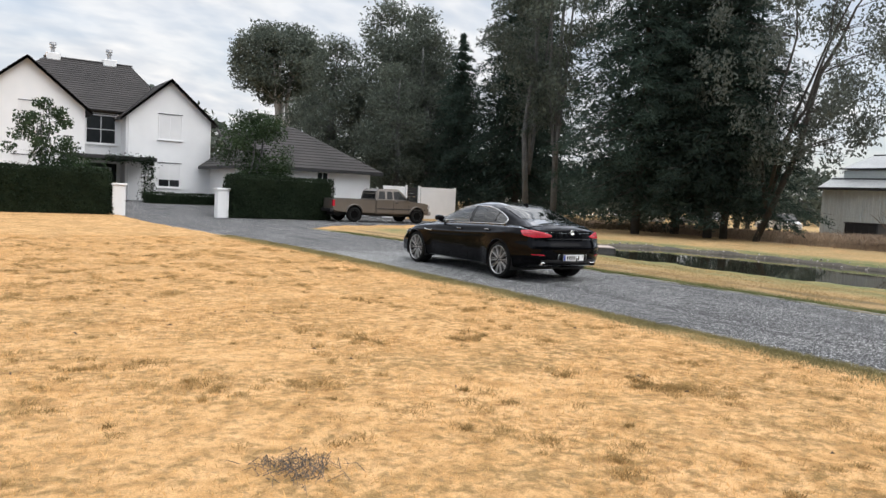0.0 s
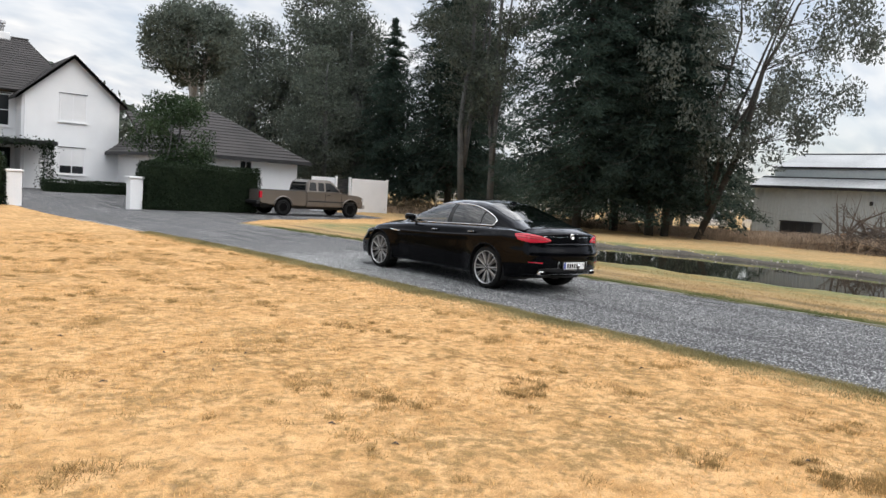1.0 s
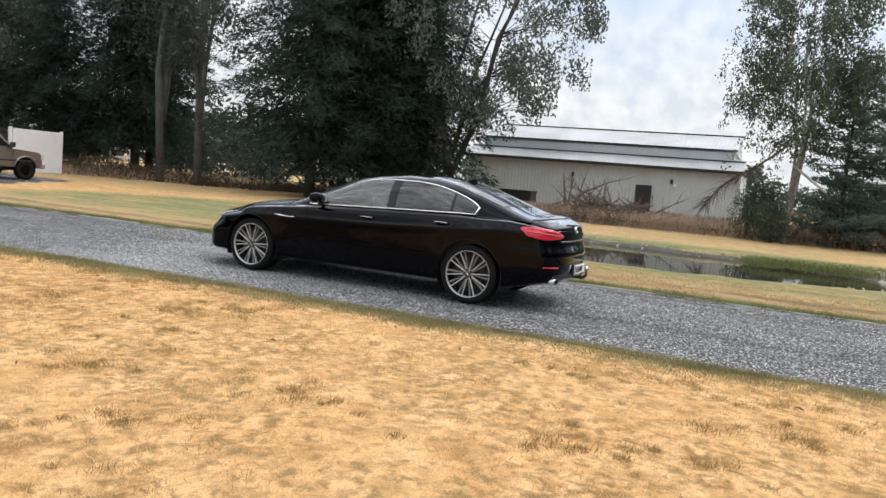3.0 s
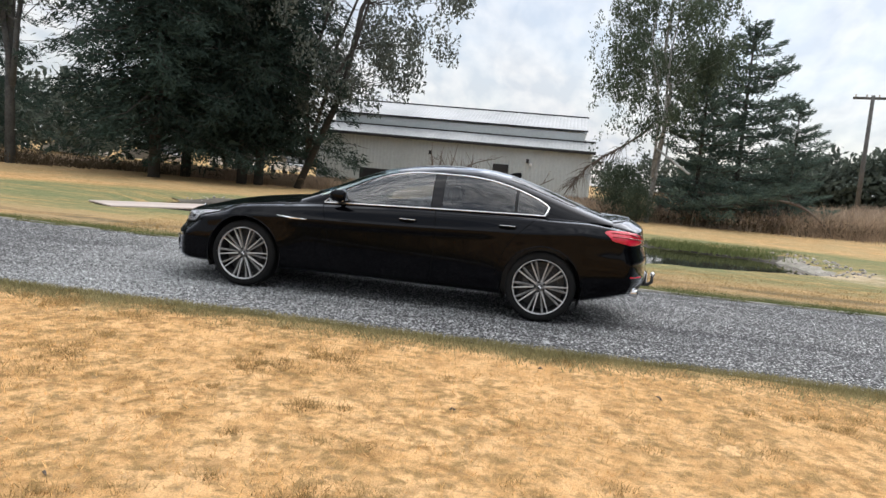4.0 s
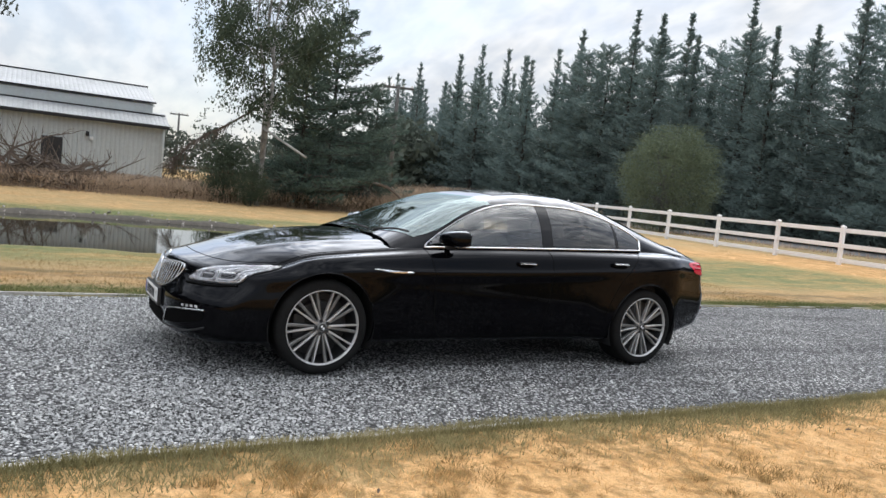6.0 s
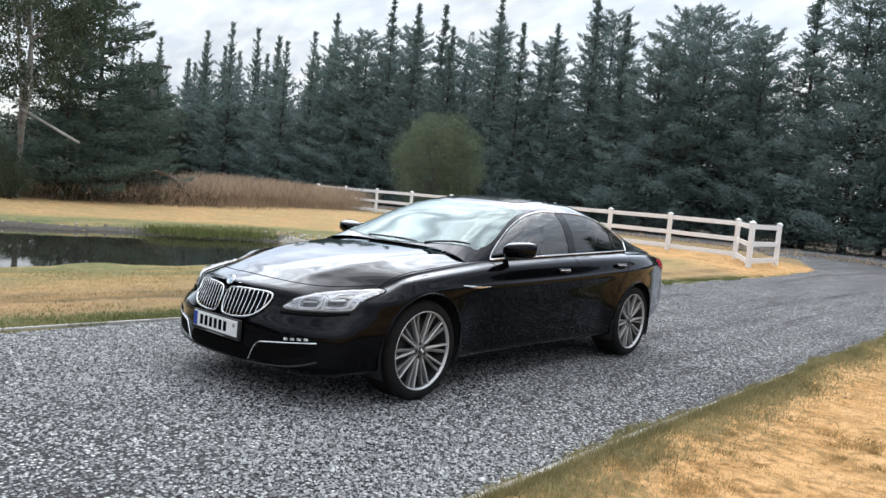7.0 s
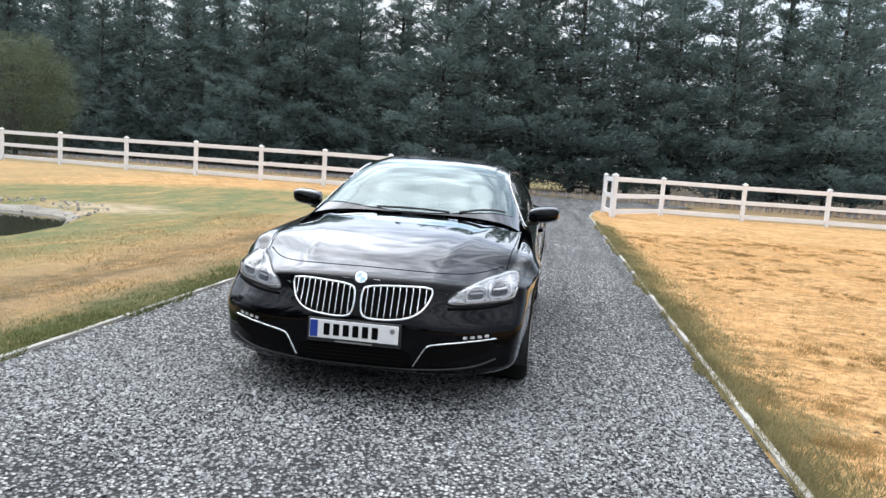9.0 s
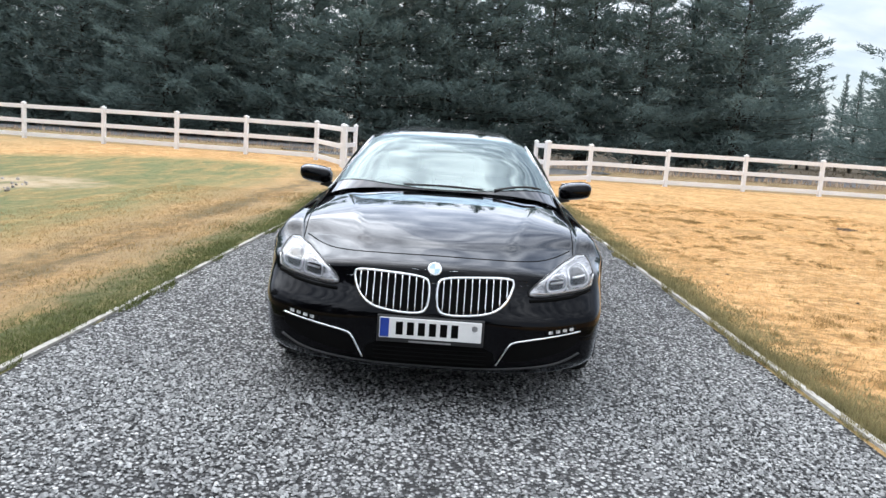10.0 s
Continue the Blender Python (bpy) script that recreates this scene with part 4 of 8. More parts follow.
# ---- trees ----
def scatter_tree(name, seed, height, spread, trunk_r, leaf_m, bark_m, clumps, per, leaf, shape="round", base=0.3, forks=3, lean=0.0, gap=0.55, droop=0.0, blob=0.9, strand=0):
    """Broadleaf tree: a forked trunk, limbs to every leaf clump, and leaves round the limb ends."""
    rng = np.random.default_rng(seed)
    root = empty(name)
    bm = bmesh.new()
    fork = height * base
    tips = []
    for k in range(clumps):
        for _ in range(40):
            p = rng.uniform(-1, 1, 3)
            r = np.linalg.norm(p)
            if gap < r < 1:
                break
        z = height * (base + (1 - base) * (p[2] * 0.5 + 0.5))
        w = spread * (1.0 if shape == "round" else (0.45 + 0.55 * math.sin(math.pi * min(1, max(0, (z / height - base) / (1 - base))) ** 0.8)))
        tips.append((p[0] * w + lean * z, p[1] * w, z))
    stems = []
    for f in range(forks):
        a = 2 * math.pi * (f + rng.uniform(0, 0.6)) / forks
        out = spread * rng.uniform(0.12, 0.38)
        pts = [(0, 0, 0)] if f == 0 else [(lean * fork * 0.6, 0, fork * 0.6)]
        bend = rng.normal(0, 0.028 * height, 2)
        for s in (0.32, 0.45, 0.58, 0.7, 0.8, 0.88):
            w = out * s + bend[0] * math.sin(s * 7)
            pts.append((w * math.cos(a) + lean * height * s + rng.normal() * 0.08, w * math.sin(a) + bend[1] * math.sin(s * 6) + rng.normal() * 0.08, height * s))
        n = len(pts)
        tube(bm, pts, [trunk_r * (1 - 0.85 * i / (n - 1)) * (1 if f == 0 else 0.6) for i in range(n)], 8)
        stems.append(pts)
    for t in tips:
        best = min((q for s in stems for q in s[1:]), key=lambda q: math.dist(q, t) + (6 if q[2] > t[2] else 0))
        mid = [(best[i] * 0.5 + t[i] * 0.5) + (0.12 * spread * rng.normal() if i < 2 else 0.1) for i in range(3)]
        tube(bm, [best, mid, t], [trunk_r * 0.12, trunk_r * 0.06, trunk_r * 0.02], 4, cap=False)
    part("trunk", bm, bark_m, root, smooth=True)
    sp = blob if isinstance(blob, tuple) else (blob, blob, blob * 0.7)
    if strand:
        # thin twigs hang from the limb ends, leafed along their length
        hang = []
        for t in tips:
            for _ in range(strand):
                x, y = t[0] + rng.normal() * sp[0], t[1] + rng.normal() * sp[1]
                ln = rng.uniform(0.3, 1.25) * (1.6 if rng.random() < 0.15 else 1.0)
                a, b = rng.normal() * 0.34, rng.normal() * 0.34
                u = rng.random(per // strand) * ln
                hang.append(np.stack([x + a * u, y + b * u, np.maximum(t[2] + 0.3 - u, 0.9)], 1))
        v, f = leaves(rng, np.concatenate(hang), 1, 0.13, leaf, droop)
    else:
        v, f = leaves(rng, tips, per, sp, leaf, droop)
    from_mesh("crown", raw_mesh("crown", v, f), leaf_m, root)
    return root


def conifer(name, seed, height, spread, leaf_m, bark_m, whorls=26, arms=7, per=90, leaf=0.4, base=0.08, sag=-0.25, taper=1.0, trunk_r=None, fan=0.22, lift=0.5, spire=0.0, width=0.2, flat=0.05, sides=3, core=0):
    """Conifer: a straight trunk with whorls of arms, each a flat fan of side twigs set with needle sprays."""
    rng = np.random.default_rng(seed)
    root = empty(name)
    bm = bmesh.new()
    tr = trunk_r or height * 0.016
    tube(bm, [(0, 0, 0), (0.05, 0, height * 0.5), (0, 0.03, height)], [tr, tr * 0.55, 0.02], 8)
    cs, ds, inner = [], [], []
    for w in range(whorls):
        s = (w + rng.uniform(0, 0.6)) / whorls
        z0 = height * (base + (1 - base) * s)
        # full below, drawn out into a thin leader above
        ln0 = spread * ((1 - s) ** taper * (1 - spire) + spire * max(0.0, 1 - s / 0.72) ** 0.6) * (0.8 if s < 0.06 else 1.0) + 0.12
        for a in range(arms if s < 0.8 else max(4, arms - 1)):
            an = 2 * math.pi * (a + rng.uniform(-0.4, 0.4)) / arms + w * 0.9
            z = z0 + height / whorls * rng.uniform(-0.45, 0.45)
            ln = ln0 * rng.uniform(0.45, 1.25)
            up = sag + lift * s * s
            h = np.array([math.cos(an), math.sin(an), 0.0])
            d = h + np.array([0, 0, up])
            tip = np.array([0, 0, z]) + d * ln
            mid = np.array([0, 0, z]) + d * ln * 0.6 - np.array([0, 0, 0.05 * ln])
            tube(bm, [(0, 0, z), tuple(mid), tuple(tip)], [tr * 0.2 * (1 - s) + 0.012, 0.02, 0.006], sides, cap=False)
            k = max(5, int(per * (ln / spread) ** 1.15))
            t = rng.uniform(0.1, 1.0, k)[:, None] ** 0.75
            # side twigs run forward and outward from the arm
            off = rng.normal(size=(k, 1)) * fan * ln * (1.15 - t)
            sidev = np.array([-h[1], h[0], 0.0])
            q = np.array([0, 0, z]) + d * ln * t + sidev * off
            q[:, 2] += -0.10 * np.abs(off[:, 0]) + rng.normal(size=k) * (flat * ln * (1.1 - t[:, 0]) + 0.04) - (0.10 * ln * t[:, 0] ** 2 if sag < 0 else -0.10 * ln * t[:, 0] ** 3)
            cs.append(q)
            ds.append(d * 0.9 + sidev * np.sign(off) * np.minimum(1.0, np.abs(off) * 3) + np.array([0, 0, -0.25 if sag < 0 else 0.3]))
            if core:
                # coarse inner twigs close the view through the middle
                u = rng.uniform(0.05, 0.62, core)[:, None]
                inner.append(np.array([0, 0, z]) + d * ln * u + rng.normal(size=(core, 3)) * 0.12 * ln * np.array([1, 1, 0.5]))
    part("trunk", bm, bark_m, root, smooth=True)
    v, f = sprays(rng, np.concatenate(cs), np.concatenate(ds), leaf, width)
    if core:
        q = np.concatenate(inner)
        v2, f2 = sprays(rng, q, rng.normal(size=q.shape), 0.5, 0.32)
        v, f = np.concatenate([v, v2]), np.concatenate([f, f2 + len(v)])
    from_mesh("crown", raw_mesh("crown", v, f), leaf_m, root)
    return root


def place(ob, x, y, turn=0, s=1.0, z=0.0):
    ob.matrix_world = pose(x, y, z, 0, 0, turn) @ Matrix.Diagonal((s, s, s, 1))
    return ob


def again(ob, x, y, turn, s, zs=1.0):
    c = copy_thing(ob, pose(x, y, 0, 0, 0, turn))
    c.scale = (s, s, s * zs)
    return c


rng0 = random.Random(11)

# great dark conifers by the pond
big = tagged(place(conifer("conifer", 1, 19.0, 5.0, M_CONIFER, M_DARKBARK, 32, 8, 350, 0.25, 0.125, -0.28, 0.75, 0.24, 0.28, 0.2, 0, 0.22, 0.10, 3, 15), 20.4, 14.9), "very dark dense conifer with sweeping branches", "conifer", "dark conifers")
for x, y, t, s in ((22.6, 12.1, 70, 0.97), (24.3, 15.6, 200, 1.02), (23.2, 11.6, 310, 0.86)):
    again(big, x, y, t, s)
gum = tagged(place(scatter_tree("gum_tree", 3, 18.0, 3.4, 0.21, M_GUM, M_BARK, 110, 115, 0.20, "tall", 0.30, 3, 0.0, 0.3, 0.8, 0.42), 20.5, 21.5), "tall thin gum tree with pale trunk and airy crown", "tree", "gum trees")
again(gum, 20.0, 23.4, 140, 0.95)
bronze = tagged(place(scatter_tree("gum_tree", 8, 13.8, 5.2, 0.17, M_GUMBROWN, M_DARKBARK, 115, 165, 0.185, "round", 0.20, 4, 0.22, 0.5, 1.2, (0.30, 0.36, 0.42)), 23.4, 9.9, -78), "spreading gum tree with bronze-tinted leaves and leaning trunk", "tree", "gum trees")
# wood behind the garage
dark = tagged(place(scatter_tree("gum_tree", 21, 15.0, 3.7, 0.35, M_GUM, M_BARK, 150, 180, 0.22, "tall", 0.06, 3, 0, 0.2, 0.5, 0.6), 18.4, 38.8, 0, 1.07), "dense dark grey-green gum tree behind the garage", "tree", "wood behind the house")
for x, y, t, s in ((15.5, 42.5, 60, 0.9), (20.3, 35.7, 190, 0.93), (22.5, 40.5, 300, 1.1), (16.2, 33.5, 250, 0.7), (32.5, 17.5, 110, 0.52), (30.0, 15.0, 20, 0.4)):
    again(dark, x, y, t, s)
for x, y, t, s in ((22.4, 27.6, 20, 1.0), (19.6, 30.6, 160, 0.66), (25.2, 29.4, 280, 0.98)):
    again(big, x, y, t, s)
tagged(place(scatter_tree("gum_tree", 31, 17.0, 4.4, 0.32, M_GUM, M_PALEBARK, 170, 165, 0.29, "round", 0.58, 7, 0, 0.35, 0.3, 0.6), 15.4, 53.7, 0, 0.95), "domed gum tree with bare pale stems behind the house", "tree", "gum trees")
again(dark, 19.0, 56, 30, 0.9)

# garden trees behind the hedges
g1 = tagged(place(scatter_tree("garden_tree", 41, 5.1, 1.7, 0.09, M_LEAF, M_BARK, 70, 190, 0.13, "tall", 0.15, 2, 0, 0.3, 0.2, 0.28), 3.2, 24.3, 0, 1.08), "leafy green garden tree behind the hedge", "tree", "garden trees")
g2 = tagged(place(scatter_tree("garden_tree", 42, 4.8, 1.8, 0.08, M_LEAF, M_BARK, 36, 95, 0.16, "tall", 0.2, 4, 0, 0.55, 0.2, 0.2), -6.2, 24.0), "small open garden tree behind the long hedge", "tree", "garden trees")

tagged(place(scatter_tree("garden_shrub", 43, 2.9, 1.5, 0.06, M_LEAF, M_BARK, 50, 120, 0.13, "round", 0.05, 3, 0, 0.3, 0.2, 0.3), -5.4, 24.1), "dark leafy garden shrub behind the long hedge", "shrub")

# birch and firs beyond the pond
birch = tagged(place(scatter_tree("birch_tree", 51, 12.2, 2.7, 0.10, M_BIRCH, M_BIRCHBARK, 105, 340, 0.125, "round", 0.26, 3, 0.05, 0.35, 1.6, 0.40, 6), 23.9, -5.0, -30), "silver birch with drooping twigs and pale trunk", "tree")
shrub = tagged(place(scatter_tree("shrub", 57, 3.9, 1.35, 0.05, M_BIRCH, M_DARKBARK, 90, 110, 0.13, "round", 0.05, 4, 0, 0.3, 0.3, 0.42), 24.96, -3.91, 0, 0.62), "dense dark green shrub at the foot of the birch", "shrub", "shrubs under the birch")
again(shrub, 23.08, -4.55, 130, 0.4)
fir = tagged(place(conifer("fir_tree", 52, 9.0, 3.4, M_FIR, M_DARKBARK, 15, 7, 260, 0.25, 0.06, 0.02, 0.62, None, 0.30, 0.30, 0, 0.22, 0.06, 4, 2), 26.5, -8.9), "dark green fir with layered branches", "conifer", "firs")
again(fir, 24.8, -7.0, 60, 0.8)
again(fir, 27.2, -11.3, 160, 0.66)

# pine belt along the road
pines = [conifer("pine_tree", 60 + k, 18.0 + 0.6 * k, 4.5 + 0.3 * k, M_PINE, M_DARKBARK, 34, 7, 165, 0.29, 0.02, 0.08, 1.08, 0.24, 0.26, 0.55, 0.12, 0.22, 0.10, 3, 6) for k in range(3)]
pines += [conifer("pine_tree", 66 + k, 16.5, 5.2, M_PINE, M_DARKBARK, 21, 8, 230, 0.36, 0.05, 0.04, 0.5, 0.26, 0.30, 0.35, 0.0, 0.24, 0.07, 3, 2) for k in range(2)]
back_pine = tagged(place(conifer("pine_tree", 64, 18.5, 4.6, M_PINE, M_DARKBARK, 26, 6, 75, 0.48, 0.05, 0.10, 0.95, 0.24, 0.26, 0.9, 0.4, 0.26, 0.10, 3, 4), 100, -51), "tall dark pine at the back of the shelter belt", "pine", "pine shelter belt")
for k, p in enumerate(pines):
    tagged(place(p, 40 + k * 3.2, -44.5, 40 * k), "tall dark pine in a dense shelter belt", "pine", "pine shelter belt")
for k in range(38):
    x = 98 - k * 3.15 + rng0.uniform(-0.6, 0.6)
    if 39 < x < 54:
        continue
    y = -44.5 + rng0.uniform(-1.3, 1.3)
    again(back_pine if x > 56 else pines[k % 3 if x > 22 else (3 + k % 2 if k % 4 else k % 3)], x, y, rng0.uniform(0, 360), (min(rng0.uniform(0.82, 1.10), 0.96 if 8 < x < 38 else 2.0)) * (1.03 if -18 < x < 8 else 1.0))
for k in range(26):
    if k in (15, 22, 23):
        continue
    again(back_pine if k < 7 or k > 15 else pines[3 + k % 2], (94 - k * 5.6 if k < 13 else 21 - (k - 13) * 5.0), -51 + rng0.uniform(-1.5, 1.5), rng0.uniform(0, 360), rng0.uniform(0.9, 1.12) * (1.0 if k < 7 or k > 15 else 0.98))
for k in range(12):
    again(back_pine, 99 - k * 4.1, -47.6 + rng0.uniform(-0.8, 0.8), k * 77, rng0.uniform(0.72, 0.92))
for k in range(11):
    again(back_pine, 52 - k * 4.2, -47.2 + rng0.uniform(-0.7, 0.7), k * 83, 1.0, rng0.uniform(0.66, 0.78))
for x, y, s in ((-20.8, -47, 0.86), (-31.0, -46, 0.95), (-34.5, -44, 1.0), (-39, -46, 1.05)):
    again(pines[3 + int(-x) % 2], x, y, x * 40, s)
for k in range(18):
    again(back_pine, -32 - 2.8 * k, -110 + (4 if k % 2 else -4) + rng0.uniform(-2, 2), k * 61, 0.95, rng0.uniform(0.80, 0.98))
willow = tagged(place(scatter_tree("willow", 71, 6.9, 3.0, 0.14, M_WILLOW, M_BARK, 230, 170, 0.11, "round", 0.02, 4, 0, 0.45, -0.5, (0.34, 0.34, 0.42)), 29.0, -32.5), "rounded pale green willow before the pines", "tree")

# far low wood that closes the paddock
for x, y, s in ((-34, -50, 1.0), (-37, -51, 0.9), (-41, -49, 1.0), (-46, -50, 0.95)):
    again(back_pine, x, y, x * 50, s)
far = tagged(place(scatter_tree("far_tree", 91, 6.0, 3.4, 0.12, M_GUM, M_BARK, 40, 28, 0.65, "round", 0.04, 2, 0, 0.2, 0.2, 0.8), 66, 34), "distant dark tree beyond the paddock", "tree", "distant trees")
for k in range(26):
    a = radians(20 + k * 3.4)
    again(far, -5 + 92 * math.sin(a) + rng0.uniform(-3, 3), -5 + 92 * math.cos(a), rng0.uniform(0, 360), rng0.uniform(0.7, 1.3))
for x, y, s in ((29.5, 31, 0.75), (33, 27, 0.85), (36, 35, 0.9), (27, 37, 0.85), (38, 30, 0.8), (9.8, 57, 1.3), (5.5, 62, 1.7), (83, -28, 1.0), (82.3, -31.3, 1.1), (81.7, -33.4, 1.2), (81, -35.5, 1.3), (80.4, -37.5, 1.45), (86, -30, 1.2), (79.7, -39.5, 1.6), (84, -25, 0.9)):
    again(far, x, y, x * 30, s)


# ---- hedges ----
def hedge(name, x0, x1, y0, y1, z1, label, seed, leaf=0.08, dens=540, z0=0.0):
    """A clipped hedge: a woody core with a skin of small leaves, bulging a little."""
    rng = np.random.default_rng(seed)
    h = tagged(empty(name), label, "hedge")
    part("core", boxbm(x0 + 0.07, x1 - 0.07, y0 + 0.07, y1 - 0.07, z0, z1 - 0.08, bevel=0.06, seg=2), M_HEDGE, h)
    faces = [((x0, y0, z0), (x1 - x0, 0, 0), (0, 0, z1 - z0)), ((x0, y1, z0), (x1 - x0, 0, 0), (0, 0, z1 - z0)), ((x0, y0, z1), (x1 - x0, 0, 0), (0, y1 - y0, 0)), ((x0, y0, z0), (0, y1 - y0, 0), (0, 0, z1 - z0)), ((x1, y0, z0), (0, y1 - y0, 0), (0, 0, z1 - z0))]
    pts = []
    for o, u, w in faces:
        n = int(dens * (np.linalg.norm(u) * np.linalg.norm(w)))
        p = np.array(o) + rng.random((n, 1)) * np.array(u) + rng.random((n, 1)) * np.array(w)
        pts.append(p)
    c = np.concatenate(pts)
    c += np.stack([0.05 * np.sin(c[:, 0] * 3 + c[:, 2] * 5), 0.05 * np.sin(c[:, 0] * 4.1 + c[:, 2] * 3.3), 0.04 * np.sin(c[:, 0] * 2.7 + c[:, 1] * 3)], axis=1)
    v, f = leaves(rng, c, 1, 0.045, leaf, 0, 0.6)
    from_mesh("foliage", raw_mesh("foliage", v, f), M_HEDGE, h)
    return h


hedge("hedge", -15.0, -3.80, 21.7, 23.0, 1.85, "long clipped dark green hedge by the gate", 81)
hedge("hedge", 1.35, 6.45, 21.9, 23.2, 1.95, "clipped dark green hedge beside the parked pickup", 82)
hedge("hedge", -0.2, 5.5, 33.0, 33.8, 0.85, "low clipped green hedge before the house", 83, z0=0.2)

# ---- the black saloon ----
from mathutils.bvhtree import BVHTree


def paint_mat():
    """Deep black paint under clear lacquer: almost nothing head on, a mirror at a slant."""
    m, nt, b = base_mat("black_car_paint")
    p = coords(nt)
    n = noise_node(nt, 1.5, 3, 0.5, p)
    link(nt, ramp_node(nt, n, [(0.3, (0.0010, 0.0010, 0.0014)), (0.7, (0.0022, 0.0021, 0.0028))]), b.inputs["Base Color"])
    b.inputs["Roughness"].default_value = 0.5
    b.inputs["Specular IOR Level"].default_value = 0.0
    gl, mx = nt.nodes.new("ShaderNodeBsdfGlossy"), nt.nodes.new("ShaderNodeMixShader")
    gl.inputs["Color"].default_value = (0.90, 0.93, 0.985, 1)
    # faint road dust dulls the lacquer here and there
    link(nt, ramp_node(nt, noise_node(nt, 9.0, 5, 0.6, p), [(0.4, (0.022, 0.022, 0.022)), (0.8, (0.085, 0.085, 0.085))]), gl.inputs["Roughness"])
    fr = nt.nodes.new("ShaderNodeFresnel")
    fr.inputs[0].default_value = 1.62
    steep = math_node(nt, "POWER", fr.outputs[0], 2.0)
    link(nt, math_node(nt, "MINIMUM", math_node(nt, "ADD", math_node(nt, "MULTIPLY_ADD", steep, 7.0, -0.045, clamp=True), 0.014), 0.82), mx.inputs[0])
    link(nt, b.outputs[0], mx.inputs[1])
    link(nt, gl.outputs[0], mx.inputs[2])
    link(nt, mx.outputs[0], nt.nodes["Material Output"].inputs[0])
    return m


M_PAINT = paint_mat()
M_GLASS = glass_mat("clear_car_glass", (0.82, 0.89, 0.87), 0.0, 1.75)
M_SCREEN = glass_mat("coated_screen_glass", (0.40, 0.51, 0.505), 0.0, 1.72, (0.82, 0.97, 1.0))
M_REARSCREEN = glass_mat("tinted_screen_glass", (0.2, 0.22, 0.22), 0.0, 1.95)
M_PRIVACY = glass_mat("privacy_car_glass", (0.27, 0.285, 0.285))
M_LENS = glass_mat("clear_lamp_lens", (0.95, 0.95, 0.97))
M_RIM = mat("silver_alloy", (0.42, 0.42, 0.42), (0.58, 0.58, 0.58), 6, 0.35, 0.55, fine=50, bump=0)
M_RIMGREY = mat("grey_alloy", (0.13, 0.13, 0.127), (0.23, 0.23, 0.225), 6, 0.38, 0.5, fine=50, bump=0)
M_GLOSSTRIM = mat("gloss_black_trim", (0.004, 0.004, 0.005), (0.008, 0.008, 0.009), 5, 0.1, bump=0, spec=0.3)
M_RIMDARK = mat("shadow_grey_barrel", (0.03, 0.03, 0.032), (0.06, 0.06, 0.062), 6, 0.5, 0.6)
M_SEAM = mat("shut_line", (0.002, 0.002, 0.002), (0.004, 0.004, 0.004), 5, 0.8, bump=0, spec=0.06)
M_LEATHER = mat("black_leather", (0.015, 0.015, 0.016), (0.035, 0.034, 0.034), 6, 0.5, fine=120, bump=0.2)
M_REFLECT = mat("lamp_reflector", (0.26, 0.265, 0.275), (0.86, 0.87, 0.89), 22, 0.25, 0.1, fine=70, bump=0.15, spread=0.2)
M_WHITELED = mat("white_light_guide", (0.80, 0.81, 0.83), (0.9, 0.9, 0.92), 10, 0.35, bump=0)
M_PLATE = mat("white_plate", (0.76, 0.76, 0.75), (0.84, 0.84, 0.83), 10, 0.4, bump=0.03)
M_BLUE = mat("blue_strip", (0.01, 0.04, 0.28), (0.02, 0.06, 0.36), 10, 0.4, bump=0)
M_SKYBLUE = mat("pale_blue_enamel", (0.35, 0.55, 0.72), (0.5, 0.68, 0.8), 20, 0.2, coat=1, bump=0)
M_TAILDARK = mat("dark_red_lens", (0.22, 0.004, 0.01), (0.30, 0.01, 0.015), 4, 0.12, coat=1.0, bump=0)


def spline(y, ys, vs):
    """Smooth curve through (ys, vs), ys rising; slopes kept from overshooting."""
    if y <= ys[0]:
        return vs[0]
    if y >= ys[-1]:
        return vs[-1]
    i = max(k for k in range(len(ys) - 1) if ys[k] <= y)
    h = ys[i + 1] - ys[i]

    def slope(k):
        if k == 0 or k == len(ys) - 1:
            return 0.0 if k else (vs[1] - vs[0]) / (ys[1] - ys[0])
        a, b = (vs[k] - vs[k - 1]) / (ys[k] - ys[k - 1]), (vs[k + 1] - vs[k]) / (ys[k + 1] - ys[k])
        return 0.0 if a * b <= 0 else 2 * a * b / (a + b)
    m0, m1 = slope(i), (slope(i + 1) if i + 1 < len(ys) - 1 else (vs[-1] - vs[-2]) / (ys[-1] - ys[-2]))
    t = (y - ys[i]) / h
    return (1 + 2 * t) * (1 - t) ** 2 * vs[i] + t * (1 - t) ** 2 * h * m0 + t * t * (3 - 2 * t) * vs[i + 1] + t * t * (t - 1) * h * m1


def curve_of(text):
    """'y:v y:v ...' with falling y, as a function."""
    pairs = sorted(tuple(float(q) for q in w.split(":")) for w in text.split())
    ys, vs = [p[0] for p in pairs], [p[1] for p in pairs]
    return lambda y: spline(y, ys, vs)


